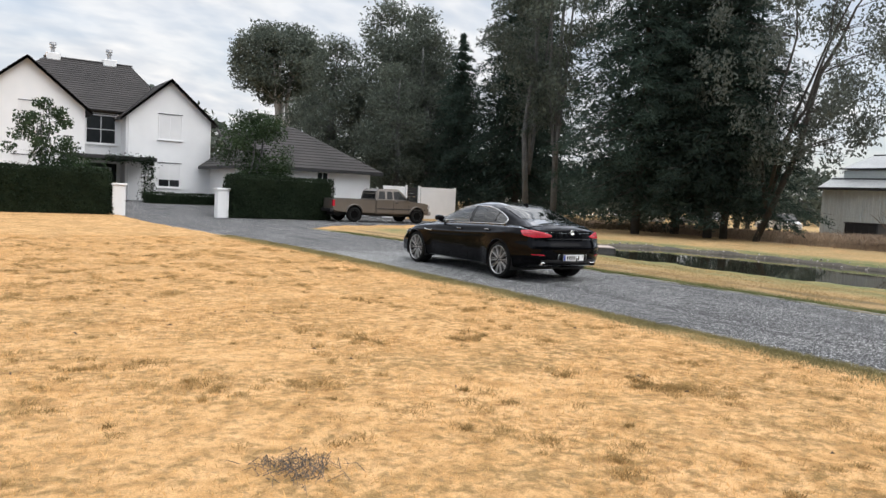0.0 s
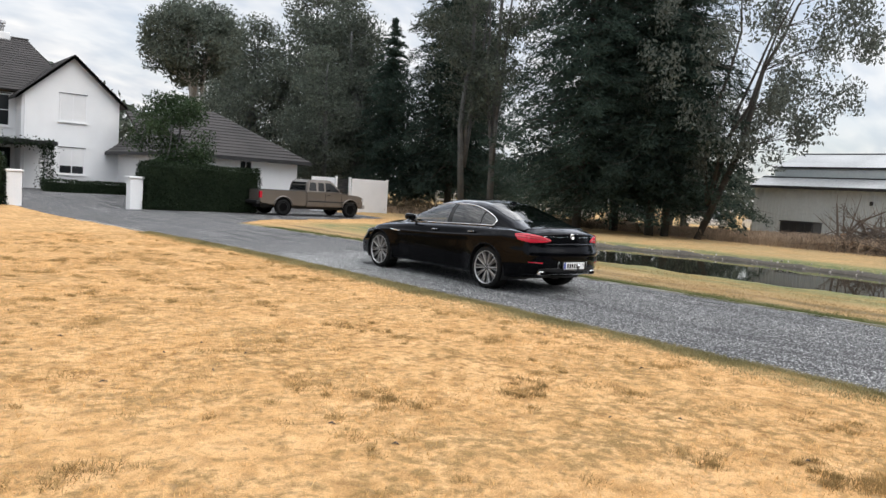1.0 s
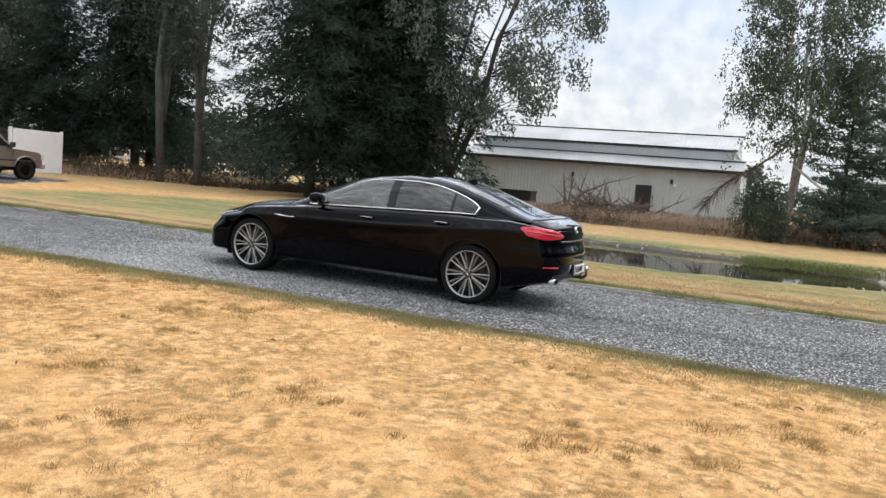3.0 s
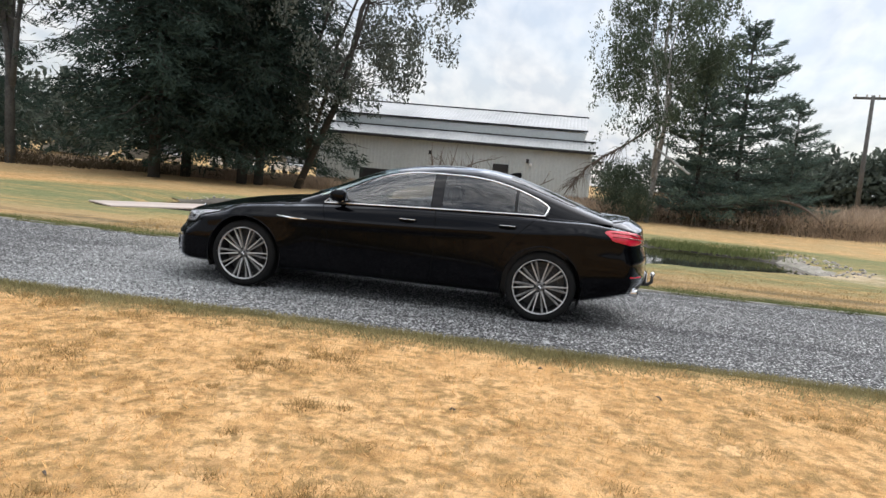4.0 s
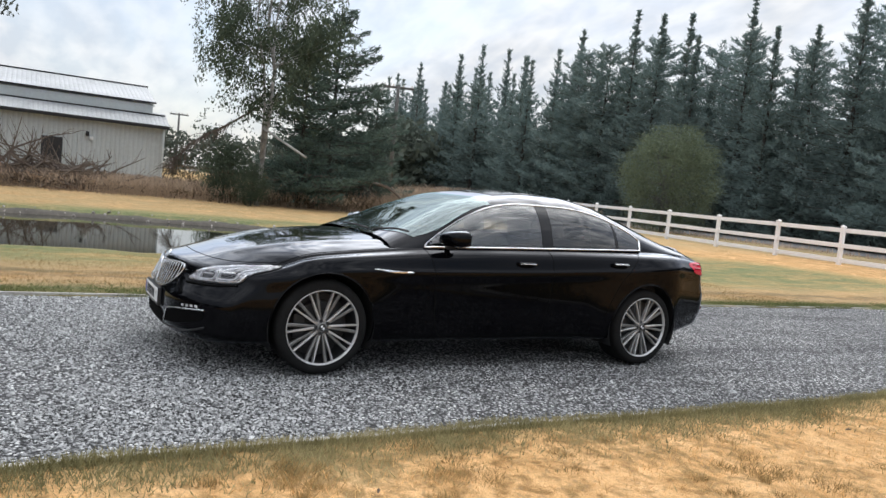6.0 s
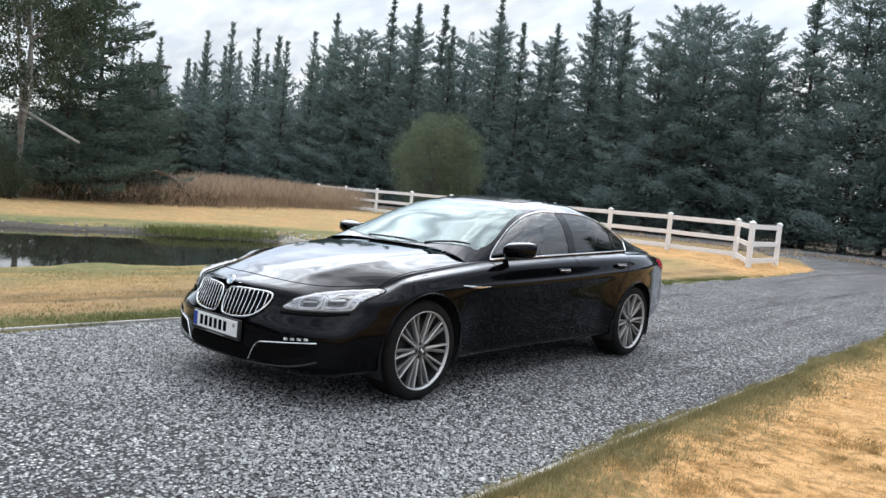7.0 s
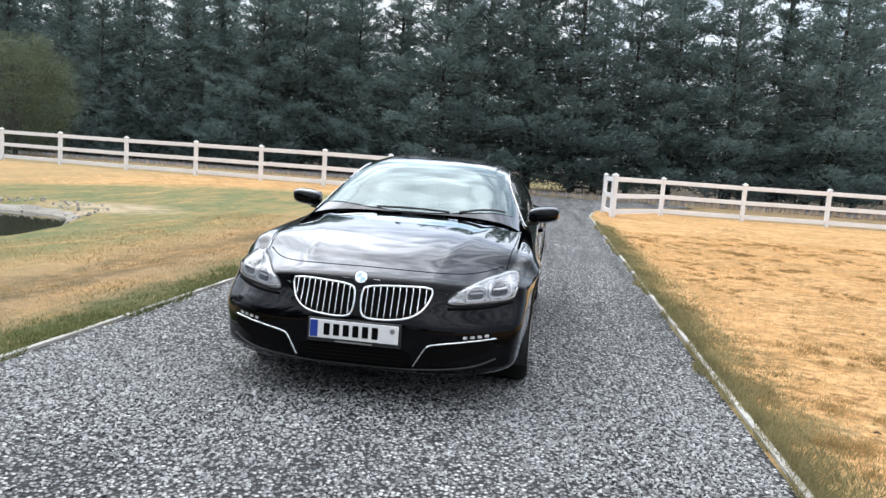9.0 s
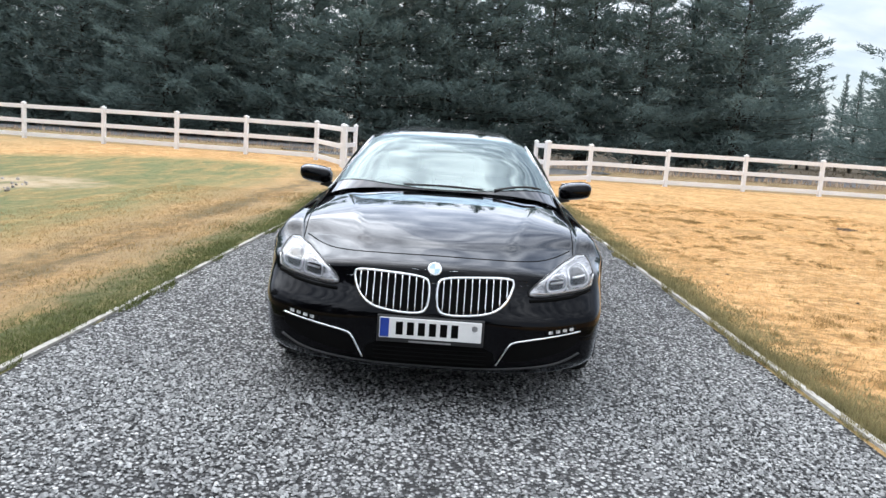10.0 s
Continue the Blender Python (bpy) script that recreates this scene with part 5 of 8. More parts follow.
c_wide = curve_of("2.47:.868 2.3:.895 2.1:.915 1.8:.93 1.48:.938 1.0:.925 0:.915 -.8:.925 -1.48:.946 -1.9:.925 -2.2:.885 -2.5:.83")
c_crease = curve_of("2.47:.64 2.3:.66 1.9:.70 1.2:.745 .5:.76 -.3:.785 -1.2:.83 -2.0:.875 -2.5:.86")
c_belt = curve_of("2.47:.64 2.2:.706 1.9:.764 1.5:.824 1.0:.882 .68:.913 .24:.933 -.39:.957 -1.0:.978 -1.4:.988 -1.9:.985 -2.2:.965 -2.5:.92")
c_bw = curve_of("2.47:.66 2.2:.72 1.9:.76 1.5:.785 1.0:.79 .6:.802 0:.812 -.6:.812 -1.1:.80 -1.5:.77 -1.9:.735 -2.2:.71 -2.5:.68")
c_top = curve_of("2.47:.695 2.33:.735 2.1:.80 1.75:.867 1.4:.921 1.0:.964 .85:.977 0:1.0 -1.7:1.04 -1.9:1.05 -2.1:1.05 -2.28:1.047 -2.36:1.03 -2.5:.96")
c_sill = curve_of("2.47:.20 2.2:.195 1.9:.205 1.0:.20 -1.0:.20 -1.9:.215 -2.2:.245 -2.5:.31")
c_roof = curve_of("1.02:.945 .95:.976 .7:1.08 .4:1.207 .1:1.307 -.2:1.36 -.5:1.383 -.75:1.382 -1.05:1.345 -1.35:1.262 -1.7:1.142 -1.92:1.07 -2.06:1.03 -2.2:.99")
c_nose = curve_of(".15:-.10 .21:-.05 .27:-.005 .36:0 .46:0 .55:-.02 .63:-.045 .70:-.075 .76:-.12")
c_tail = curve_of(".2:.16 .3:.09 .42:.015 .5:0 .62:0 .72:.03 .85:.055 .95:.075 1.05:.10")
Y0, Y1, HUB = -2.5, 2.44, 1.484


def ease(a, b, v):
    s = min(max((v - a) / (b - a), 0.0), 1.0)
    return s * s * (3 - 2 * s)


def half_ring(y, per=7):
    """Outline from the middle of the floor pan round to the middle of the top."""
    W, zs, zb, zt, bw, zc = c_wide(y), c_crease(y), c_sill(y), c_belt(y), c_bw(y), c_top(y)
    k = zt - 0.02
    # the doors draw in below the shoulder, the arches do not
    t = 0.032 * ease(1.25, 0.85, abs(y))
    pts = [(0, zb), (0.45, zb), (W - 0.16 - t, zb + 0.002), (W - 0.055 - t, zb + 0.035), (W - 0.035 - t, zb + 0.11), (W - 0.012 - t, 0.47), (W - 0.004 - 0.4 * t, zs - 0.10), (W, zs - 0.012), (W - 0.012, zs + 0.012), ((W + bw) / 2 + 0.018, (zs + k) / 2 + 0.035), (bw + 0.012, zt - 0.012), (bw - 0.01, zt + 0.004), (bw * 0.80, zt + (zc - zt) * 0.46), (bw * 0.55, zt + (zc - zt) * 0.79), (bw * 0.28, zt + (zc - zt) * 0.955), (0, zc)]
    out = []
    n = len(pts)
    for i in range(n - 1):
        p0, p1, p2 = pts[max(i - 1, 0)], pts[i], pts[i + 1]
        p3 = (-pts[n - 2][0], pts[n - 2][1]) if i + 2 >= n else pts[i + 2]
        if i == 0:
            p0 = (-pts[1][0], pts[1][1])
        l1 = math.dist(p1, p2)
        for s in range(per):
            t = s / per
            m1 = [(p2[j] - p0[j]) / (l1 + math.dist(p0, p1)) * l1 for j in (0, 1)]
            m2 = [(p3[j] - p1[j]) / (l1 + math.dist(p2, p3)) * l1 for j in (0, 1)]
            out.append(tuple((1 + 2 * t) * (1 - t) ** 2 * p1[j] + t * (1 - t) ** 2 * m1[j] + t * t * (3 - 2 * t) * p2[j] + t * t * (t - 1) * m2[j] for j in (0, 1)))
    out.append(pts[-1])
    return out


def bow(x, y, z):
    """Carry a point of the straight loft onto the bowed nose and tail."""
    a = abs(x)
    f, r = ease(1.45, 2.44, y), ease(-1.6, -2.5, y)
    low, high = 0.31 * (a / 0.86) ** 3.0, 0.355 * (a / 0.8) ** 2.16
    nose = low + (high - low) * ease(0.44, 0.62, z)
    # hood creases
    h = 0.0
    if z > 0.68 and 0.85 < y:
        xr = 0.36 + 0.26 * (2.3 - y) / 1.4
        h = 0.006 * math.exp(-((a - xr) / 0.05) ** 2) * ease(2.42, 2.1, y) - 0.006 * ease(0.0, 1.0, 1 - a / max(xr, 0.1)) * ease(2.4, 2.0, y)
        h *= ease(0.68, 0.78, z)
    return (x, y - f * (nose - c_nose(z)) + r * (0.23 * (a / 0.85) ** 3.0 + c_tail(z)), z + h)


def body_mesh():
    ys = list(np.linspace(Y0 + 0.05, Y1 - 0.05, 150))
    stations = [(y, 0.0) for y in ys]
    for k in range(1, 7):
        t = math.pi / 2 * k / 6
        stations.append((Y1 - 0.05 + 0.05 * math.sin(t), 0.055 * (1 - math.cos(t))))
        stations.insert(0, (Y0 + 0.05 - 0.05 * math.sin(t), 0.05 * (1 - math.cos(t))))
    rows = []
    for y, inset in stations:
        hr = [((1 - inset) * x, 0.50 + (z - 0.50) * (1 - inset)) for x, z in half_ring(y)]
        full = [(-x, z) for x, z in reversed(hr[1:-1])]
        ring = [(x, z) for x, z in hr] + full
        rows.append([bow(x, y, z) for x, z in ring])
    n = len(rows[0])
    v = [p for r in rows for p in r]
    f = []
    for j in range(len(rows) - 1):
        for i in range(n):
            f.append((j * n + i, (j + 1) * n + i, (j + 1) * n + (i + 1) % n, j * n + (i + 1) % n))
    # end caps as rows from side to side
    for end in (0, len(rows) - 1):
        y, inset = stations[end]
        hr = [((1 - inset) * x, 0.50 + (z - 0.50) * (1 - inset)) for x, z in half_ring(y)]
        m, grid = 40, []
        for i, (x, z) in enumerate(hr):
            line = []
            for k in range(m + 1):
                if k == 0:
                    line.append(end * n + (n - i) % n)
                elif k == m:
                    line.append(end * n + i)
                else:
                    v.append(bow(x * (2 * k / m - 1), y, z))
                    line.append(len(v) - 1)
            grid.append(line)
        for a, b in zip(grid, grid[1:]):
            for k in range(m):
                q = (a[k], a[k + 1], b[k + 1], b[k])
                f.append(q if end else tuple(reversed(q)))
    bm = bmesh.new()
    bv = [bm.verts.new(p) for p in v]
    for q in f:
        u = []
        for i in q:
            if bv[i] not in u:
                u.append(bv[i])
        if len(u) >= 3:
            try:
                bm.faces.new(u)
            except ValueError:
                pass
    bmesh.ops.remove_doubles(bm, verts=bm.verts, dist=0.0015)
    # ease the rolled edge between bonnet and nose
    roll = [v for v in bm.verts if v.co.y > 1.9 and 0.57 < v.co.z < 0.76]
    for _ in range(10):
        bmesh.ops.smooth_vert(bm, verts=roll, factor=0.5, use_axis_x=True, use_axis_y=True, use_axis_z=True)
    bmesh.ops.recalc_face_normals(bm, faces=bm.faces)
    return bm


def section(u):
    """Half width of the cabin at the share u of its height: sides lean in, corners are tight, the roof is flat."""
    return (1 - 0.22 * u ** 1.3) * max(0.0, 1 - u ** 5) ** 0.2


def zg(x, y):
    """Height of the cabin shell."""
    w, b, c = c_bw(y) + 0.004, c_belt(y) - 0.012, c_roof(y)
    lo, hi = 0.0, 1.0
    for _ in range(26):
        mid = (lo + hi) / 2
        lo, hi = (mid, hi) if section(mid) > abs(x) / w else (lo, mid)
    return b + (c - b) * lo + 0.012 * (1 - min(1.0, abs(x) / 0.6) ** 2) * min(1.0, max(0.0, c - b) / 0.3)


def xg(y, z):
    w, b, c = c_bw(y) + 0.004, c_belt(y) - 0.012, c_roof(y)
    return w * section(min(1.0, max(0.0, (z - b) / (c - b))))


c_wintop = curve_of(".70:.93 .568:1.012 .38:1.115 .175:1.205 0:1.255 -.227:1.287 -.634:1.293 -.85:1.279 -1.046:1.244 -1.309:1.162 -1.40:1.122 -1.46:1.088 -1.50:1.055")


def ws_base(x):
    return 0.962 - 0.20 * (abs(x) / 0.74) ** 2.2


def ws_top(x):
    return 0.10 - 0.07 * (abs(x) / 0.58) ** 2


def ws_edge(y):
    """Half width of the windscreen at y."""
    return 0.592 + 0.132 * ease(0.05, 0.75, y)


def rg_base(x):
    return -1.83 + 0.10 * (abs(x) / 0.6) ** 2


def rg_top(x):
    return -1.08 - 0.02 * (abs(x) / 0.6) ** 2


def rg_edge(y):
    return 0.56 + 0.03 * ease(-1.1, -1.8, y)


def in_side(y, z, m):
    return -1.50 + m < y < 0.66 - m and c_belt(y) + 0.012 + m < z < c_wintop(y) - m


def in_ws(x, y, m):
    return ws_top(x) + m < y < ws_base(x) - m and abs(x) < ws_edge(y) - m


def in_rg(x, y, m):
    return rg_base(x) + m < y < rg_top(x) - m and abs(x) < rg_edge(y) - m


def cabin_mesh():
    ys, n = np.linspace(0.97, -2.1, 190), 120
    bm = bmesh.new()
    rows = []
    for y in ys:
        w, b, c = c_bw(y) + 0.004, c_belt(y) - 0.012, c_roof(y)
        arc = [(w * section(u), b + (c - b) * u) for u in np.linspace(0, 0.86, 34)]
        arc += [(x, zg(x, y)) for x in np.linspace(arc[-1][0], 0, 28)[1:]]
        arc += [(-x, z) for x, z in reversed(arc[:-1])]
        r = [bm.verts.new((x, y, z)) for x, z in arc]
        rows.append(r)
    for a, b in zip(rows, rows[1:]):
        for k in range(n):
            q = (a[k], a[k + 1], b[k + 1], b[k])
            cx, cy, cz = (sum(v.co[j] for v in q) / 4 for j in range(3))
            if in_side(cy, cz, 0.018) and abs(cx) > 0.45 or in_ws(cx, cy, 0.02) or in_rg(cx, cy, 0.025):
                continue
            bm.faces.new(q)
    bmesh.ops.delete(bm, geom=[v for v in bm.verts if not v.link_faces], context="VERTS")
    bmesh.ops.recalc_face_normals(bm, faces=bm.faces)
    return bm


def grid_faces(bm, rows):
    for a, b in zip(rows, rows[1:]):
        for k in range(len(a) - 1):
            bm.faces.new((a[k], a[k + 1], b[k + 1], b[k]))
    bmesh.ops.recalc_face_normals(bm, faces=bm.faces)
    return bm


def screen_mesh(base, top, edge, lift=0.004, nx=30, ny=24, shrink=0.006):
    bm, rows = bmesh.new(), []
    for j in range(ny + 1):
        r = []
        for i in range(nx + 1):
            s = 2 * i / nx - 1
            ym = base(s * 0.6) + (top(s * 0.6) - base(s * 0.6)) * j / ny
            x = s * (edge(ym) - shrink)
            y = base(x) + (top(x) - base(x)) * j / ny
            r.append(bm.verts.new((x, y, zg(x, y) + lift)))
        rows.append(r)
    return grid_faces(bm, rows)


def side_glass(side, ya, yb, lift=0.004, n=40, m=10):
    bm, rows = bmesh.new(), []
    for i in range(n + 1):
        y = ya + (yb - ya) * i / n
        lo, hi = c_belt(y) + 0.012, max(c_wintop(y), c_belt(y) + 0.016)
        rows.append([bm.verts.new((side * (xg(y, lo + (hi - lo) * j / m) + lift), y, lo + (hi - lo) * j / m)) for j in range(m + 1)])
    return grid_faces(bm, rows)


def round_off(pts, times=3):
    for _ in range(times):
        out = []
        for a, b in zip(pts, pts[1:] + pts[:1]):
            out += [tuple(0.75 * p + 0.25 * q for p, q in zip(a, b)), tuple(0.25 * p + 0.75 * q for p, q in zip(a, b))]
        pts = out
    return pts


class Skin:
    """Lays shapes onto the bodywork."""

    def __init__(self, bm):
        self.tree = BVHTree.FromBMesh(bm)

    def hit(self, u, v, way):
        if way == "front":
            o, d = Vector((u, 5, v)), Vector((0, -1, 0))
        elif way == "rear":
            o, d = Vector((u, -5, v)), Vector((0, 1, 0))
        elif way == "left":
            o, d = Vector((-5, u, v)), Vector((1, 0, 0))
        elif way == "right":
            o, d = Vector((5, u, v)), Vector((-1, 0, 0))
        else:
            o, d = Vector((u, v, 5)), Vector((0, 0, -1))
        p, n, _, _ = self.tree.ray_cast(o, d)
        if p is None:
            p, n, _, _ = self.tree.find_nearest(o + d * 2.8)
        if n.dot(d) > 0:
            n = -n
        return p, n

    def patch(self, outline, way, lift=0.004, rings=7, thick=0.0):
        """A filled outline as a sheet on the skin, from rings drawn in to its middle."""
        bm = bmesh.new()
        cu, cv = sum(p[0] for p in outline) / len(outline), sum(p[1] for p in outline) / len(outline)
        loops = []
        for k in range(rings):
            s = 1 - k / rings
            loop = []
            for u, v in outline:
                p, n = self.hit(cu + (u - cu) * s, cv + (v - cv) * s, way)
                loop.append(bm.verts.new(p + n * (lift if k else lift * (1 - thick))))
            loops.append(loop)
        p, n = self.hit(cu, cv, way)
        mid = bm.verts.new(p + n * lift)
        m = len(outline)
        for a, b in zip(loops, loops[1:]):
            for i in range(m):
                bm.faces.new((a[i], a[(i + 1) % m], b[(i + 1) % m], b[i]))
        for i in range(m):
            bm.faces.new((loops[-1][i], loops[-1][(i + 1) % m], mid))
        bmesh.ops.recalc_face_normals(bm, faces=bm.faces)
        return bm

    def line(self, pts, way, r=0.003, lift=0.0, closed=False, step=0.03, bm=None, flat=1.0):
        """A bead along a line on the skin."""
        bm = bm or bmesh.new()
        dense = []
        q = pts + pts[:1] if closed else pts
        for a, b in zip(q, q[1:]):
            n = max(1, int(math.dist(a, b) / step))
            dense += [tuple(a[j] + (b[j] - a[j]) * i / n for j in (0, 1)) for i in range(n)]
        if not closed:
            dense.append(q[-1])
        path = []
        for u, v in dense:
            p, n = self.hit(u, v, way)
            path.append(p + n * lift)
        if closed:
            path.append(path[0])
        tube(bm, path, [r] * len(path), 8, cap=not closed)
        return bm


def smooth_pts(pts, n=8):
    out = []
    for i in range(len(pts) - 1):
        p0, p1, p2, p3 = pts[max(i - 1, 0)], pts[i], pts[i + 1], pts[min(i + 2, len(pts) - 1)]
        for s in range(n):
            t = s / n
            out.append(tuple(0.5 * (2 * p1[j] + (p2[j] - p0[j]) * t + (2 * p0[j] - 5 * p1[j] + 4 * p2[j] - p3[j]) * t * t + (3 * p1[j] - p0[j] - 3 * p2[j] + p3[j]) * t ** 3) for j in range(len(p1))))
    return out + [pts[-1]]


def build_wheel(parent, x, y, side):
    """One wheel with a tyre and a multi-spoke alloy rim; side -1 faces -x."""
    w = empty("wheel")
    w.parent = parent
    w.matrix_basis = pose(x, y, 0.332, 0, 0, 0 if side < 0 else 180)
    bm = bmesh.new()
    lathe(bm, [(0.258, -0.015), (0.272, -0.022), (0.300, -0.022), (0.322, -0.008), (0.3315, 0.02), (0.3325, 0.06), (0.3325, 0.19), (0.3315, 0.22), (0.32, 0.245), (0.27, 0.25), (0.25, 0.235)], "x", 64)
    part("tyre", bm, M_RUBBER, w, "worn black low-profile tyre", smooth=True)
    bm = bmesh.new()
    lathe(bm, [(0.262, -0.017), (0.260, -0.020), (0.255, -0.018), (0.249, 0.0)], "x", 64)
    barrel = part("rim", bm, M_RIM, w, "silver multi-spoke alloy rim", smooth=True)
    bm = bmesh.new()
    lathe(bm, [(0.249, 0.0), (0.243, 0.05), (0.225, 0.09), (0.225, 0.22)], "x", 64)
    part("barrel", bm, M_RIMDARK, barrel, smooth=True)
    # ten pairs of spokes: one narrow and machined bright, one wider, grey and set back
    for off, label in ((-1, "machined bright spokes"), (1, "grey spokes set back")):
        bm = bmesh.new()
        for k in range(10):
            back = 0.0 if off < 0 else 0.009
            a0 = 2 * math.pi * k / 10 + off * 0.105
            a1 = 2 * math.pi * k / 10 + off * 0.10 + (0.03 if k % 2 else -0.03)
            wd0, wd1 = (0.0075, 0.0062) if off < 0 else (0.0085, 0.0105)
            ring = []
            for r, a, wd, xo in ((0.045, a0, wd0, 0.004 + back), (0.12, (a0 + a1) / 2, wd0, -0.002 + back), (0.20, a1 * 0.8 + a0 * 0.2, wd1, -0.006 + back), (0.25, a1, wd1, -0.010 + back * 0.4)):
                c = Vector((0, math.cos(a) * r, math.sin(a) * r))
                t = Vector((0, -math.sin(a), math.cos(a))) * wd
                ring.append([bm.verts.new(c + t * s + Vector((xx, 0, 0))) for s, xx in ((-1, xo + 0.003), (-0.6, xo), (0.6, xo), (1, xo + 0.003), (0.8, xo + 0.032), (-0.8, xo + 0.032))])
            for a, b in zip(ring, ring[1:]):
                for i in range(6):
                    bm.faces.new((a[i], a[(i + 1) % 6], b[(i + 1) % 6], b[i]))
        bmesh.ops.recalc_face_normals(bm, faces=bm.faces)
        part("spokes", bm, M_RIM if off < 0 else M_RIMGREY, barrel, label)
    bm = bmesh.new()
    lathe(bm, [(0.0, -0.003), (0.030, -0.003), (0.034, 0.002), (0.054, 0.008), (0.056, 0.035)], "x", 32)
    part("hub", bm, M_RIMGREY, barrel, smooth=True)
    for k in range(5):
        a = 2 * math.pi * (k + 0.5) / 5
        bm = bmesh.new()
        lathe(bm, [(0.0, 0.002), (0.009, 0.002), (0.009, 0.012)], "x", 10, Matrix.Translation((-0.004, math.cos(a) * 0.05, math.sin(a) * 0.05)))
        part("wheel_bolt", bm, M_STEEL, barrel)
    for k in range(5):
        a = 2 * math.pi * k / 5
        bm = bmesh.new()
        lathe(bm, [(0.0, 0.0035), (0.011, 0.0035), (0.0125, 0.001)], "x", 12, Matrix.Translation((-0.002, math.cos(a) * 0.046, math.sin(a) * 0.046)))
        part("bolt_hole", bm, M_RIMDARK, barrel)
    bm = bmesh.new()
    lathe(bm, [(0.0, -0.0075), (0.024, -0.0065), (0.026, -0.002)], "x", 24)
    cap = part("centre_cap", bm, M_RIMDARK, barrel)
    for q in (0, 2):
        bm = bmesh.new()
        c = [bm.verts.new((-0.0082, 0, 0))] + [bm.verts.new((-0.0078, 0.016 * math.cos(a), 0.016 * math.sin(a))) for a in np.linspace(q * math.pi / 2, (q + 1) * math.pi / 2, 7)]
        bm.faces.new(c)
        part("enamel", bm, M_WHITELED, cap)
    bm = bmesh.new()
    lathe(bm, [(0.0, 0.085), (0.17, 0.085), (0.172, 0.11), (0.0, 0.112)], "x", 40)
    part("brake_disc", bm, M_RIMDARK, w, smooth=False)
    bm = boxbm(0.06, 0.12, 0.09, 0.19, -0.09, 0.09, bevel=0.02, seg=2)
    part("brake_caliper", bm, M_RIMDARK, w)
    bm = bmesh.new()
    lathe(bm, [(0.0, 0.13), (0.24, 0.13)], "x", 40)
    part("wheel_back", bm, M_BLACKPLASTIC, w)
    return w


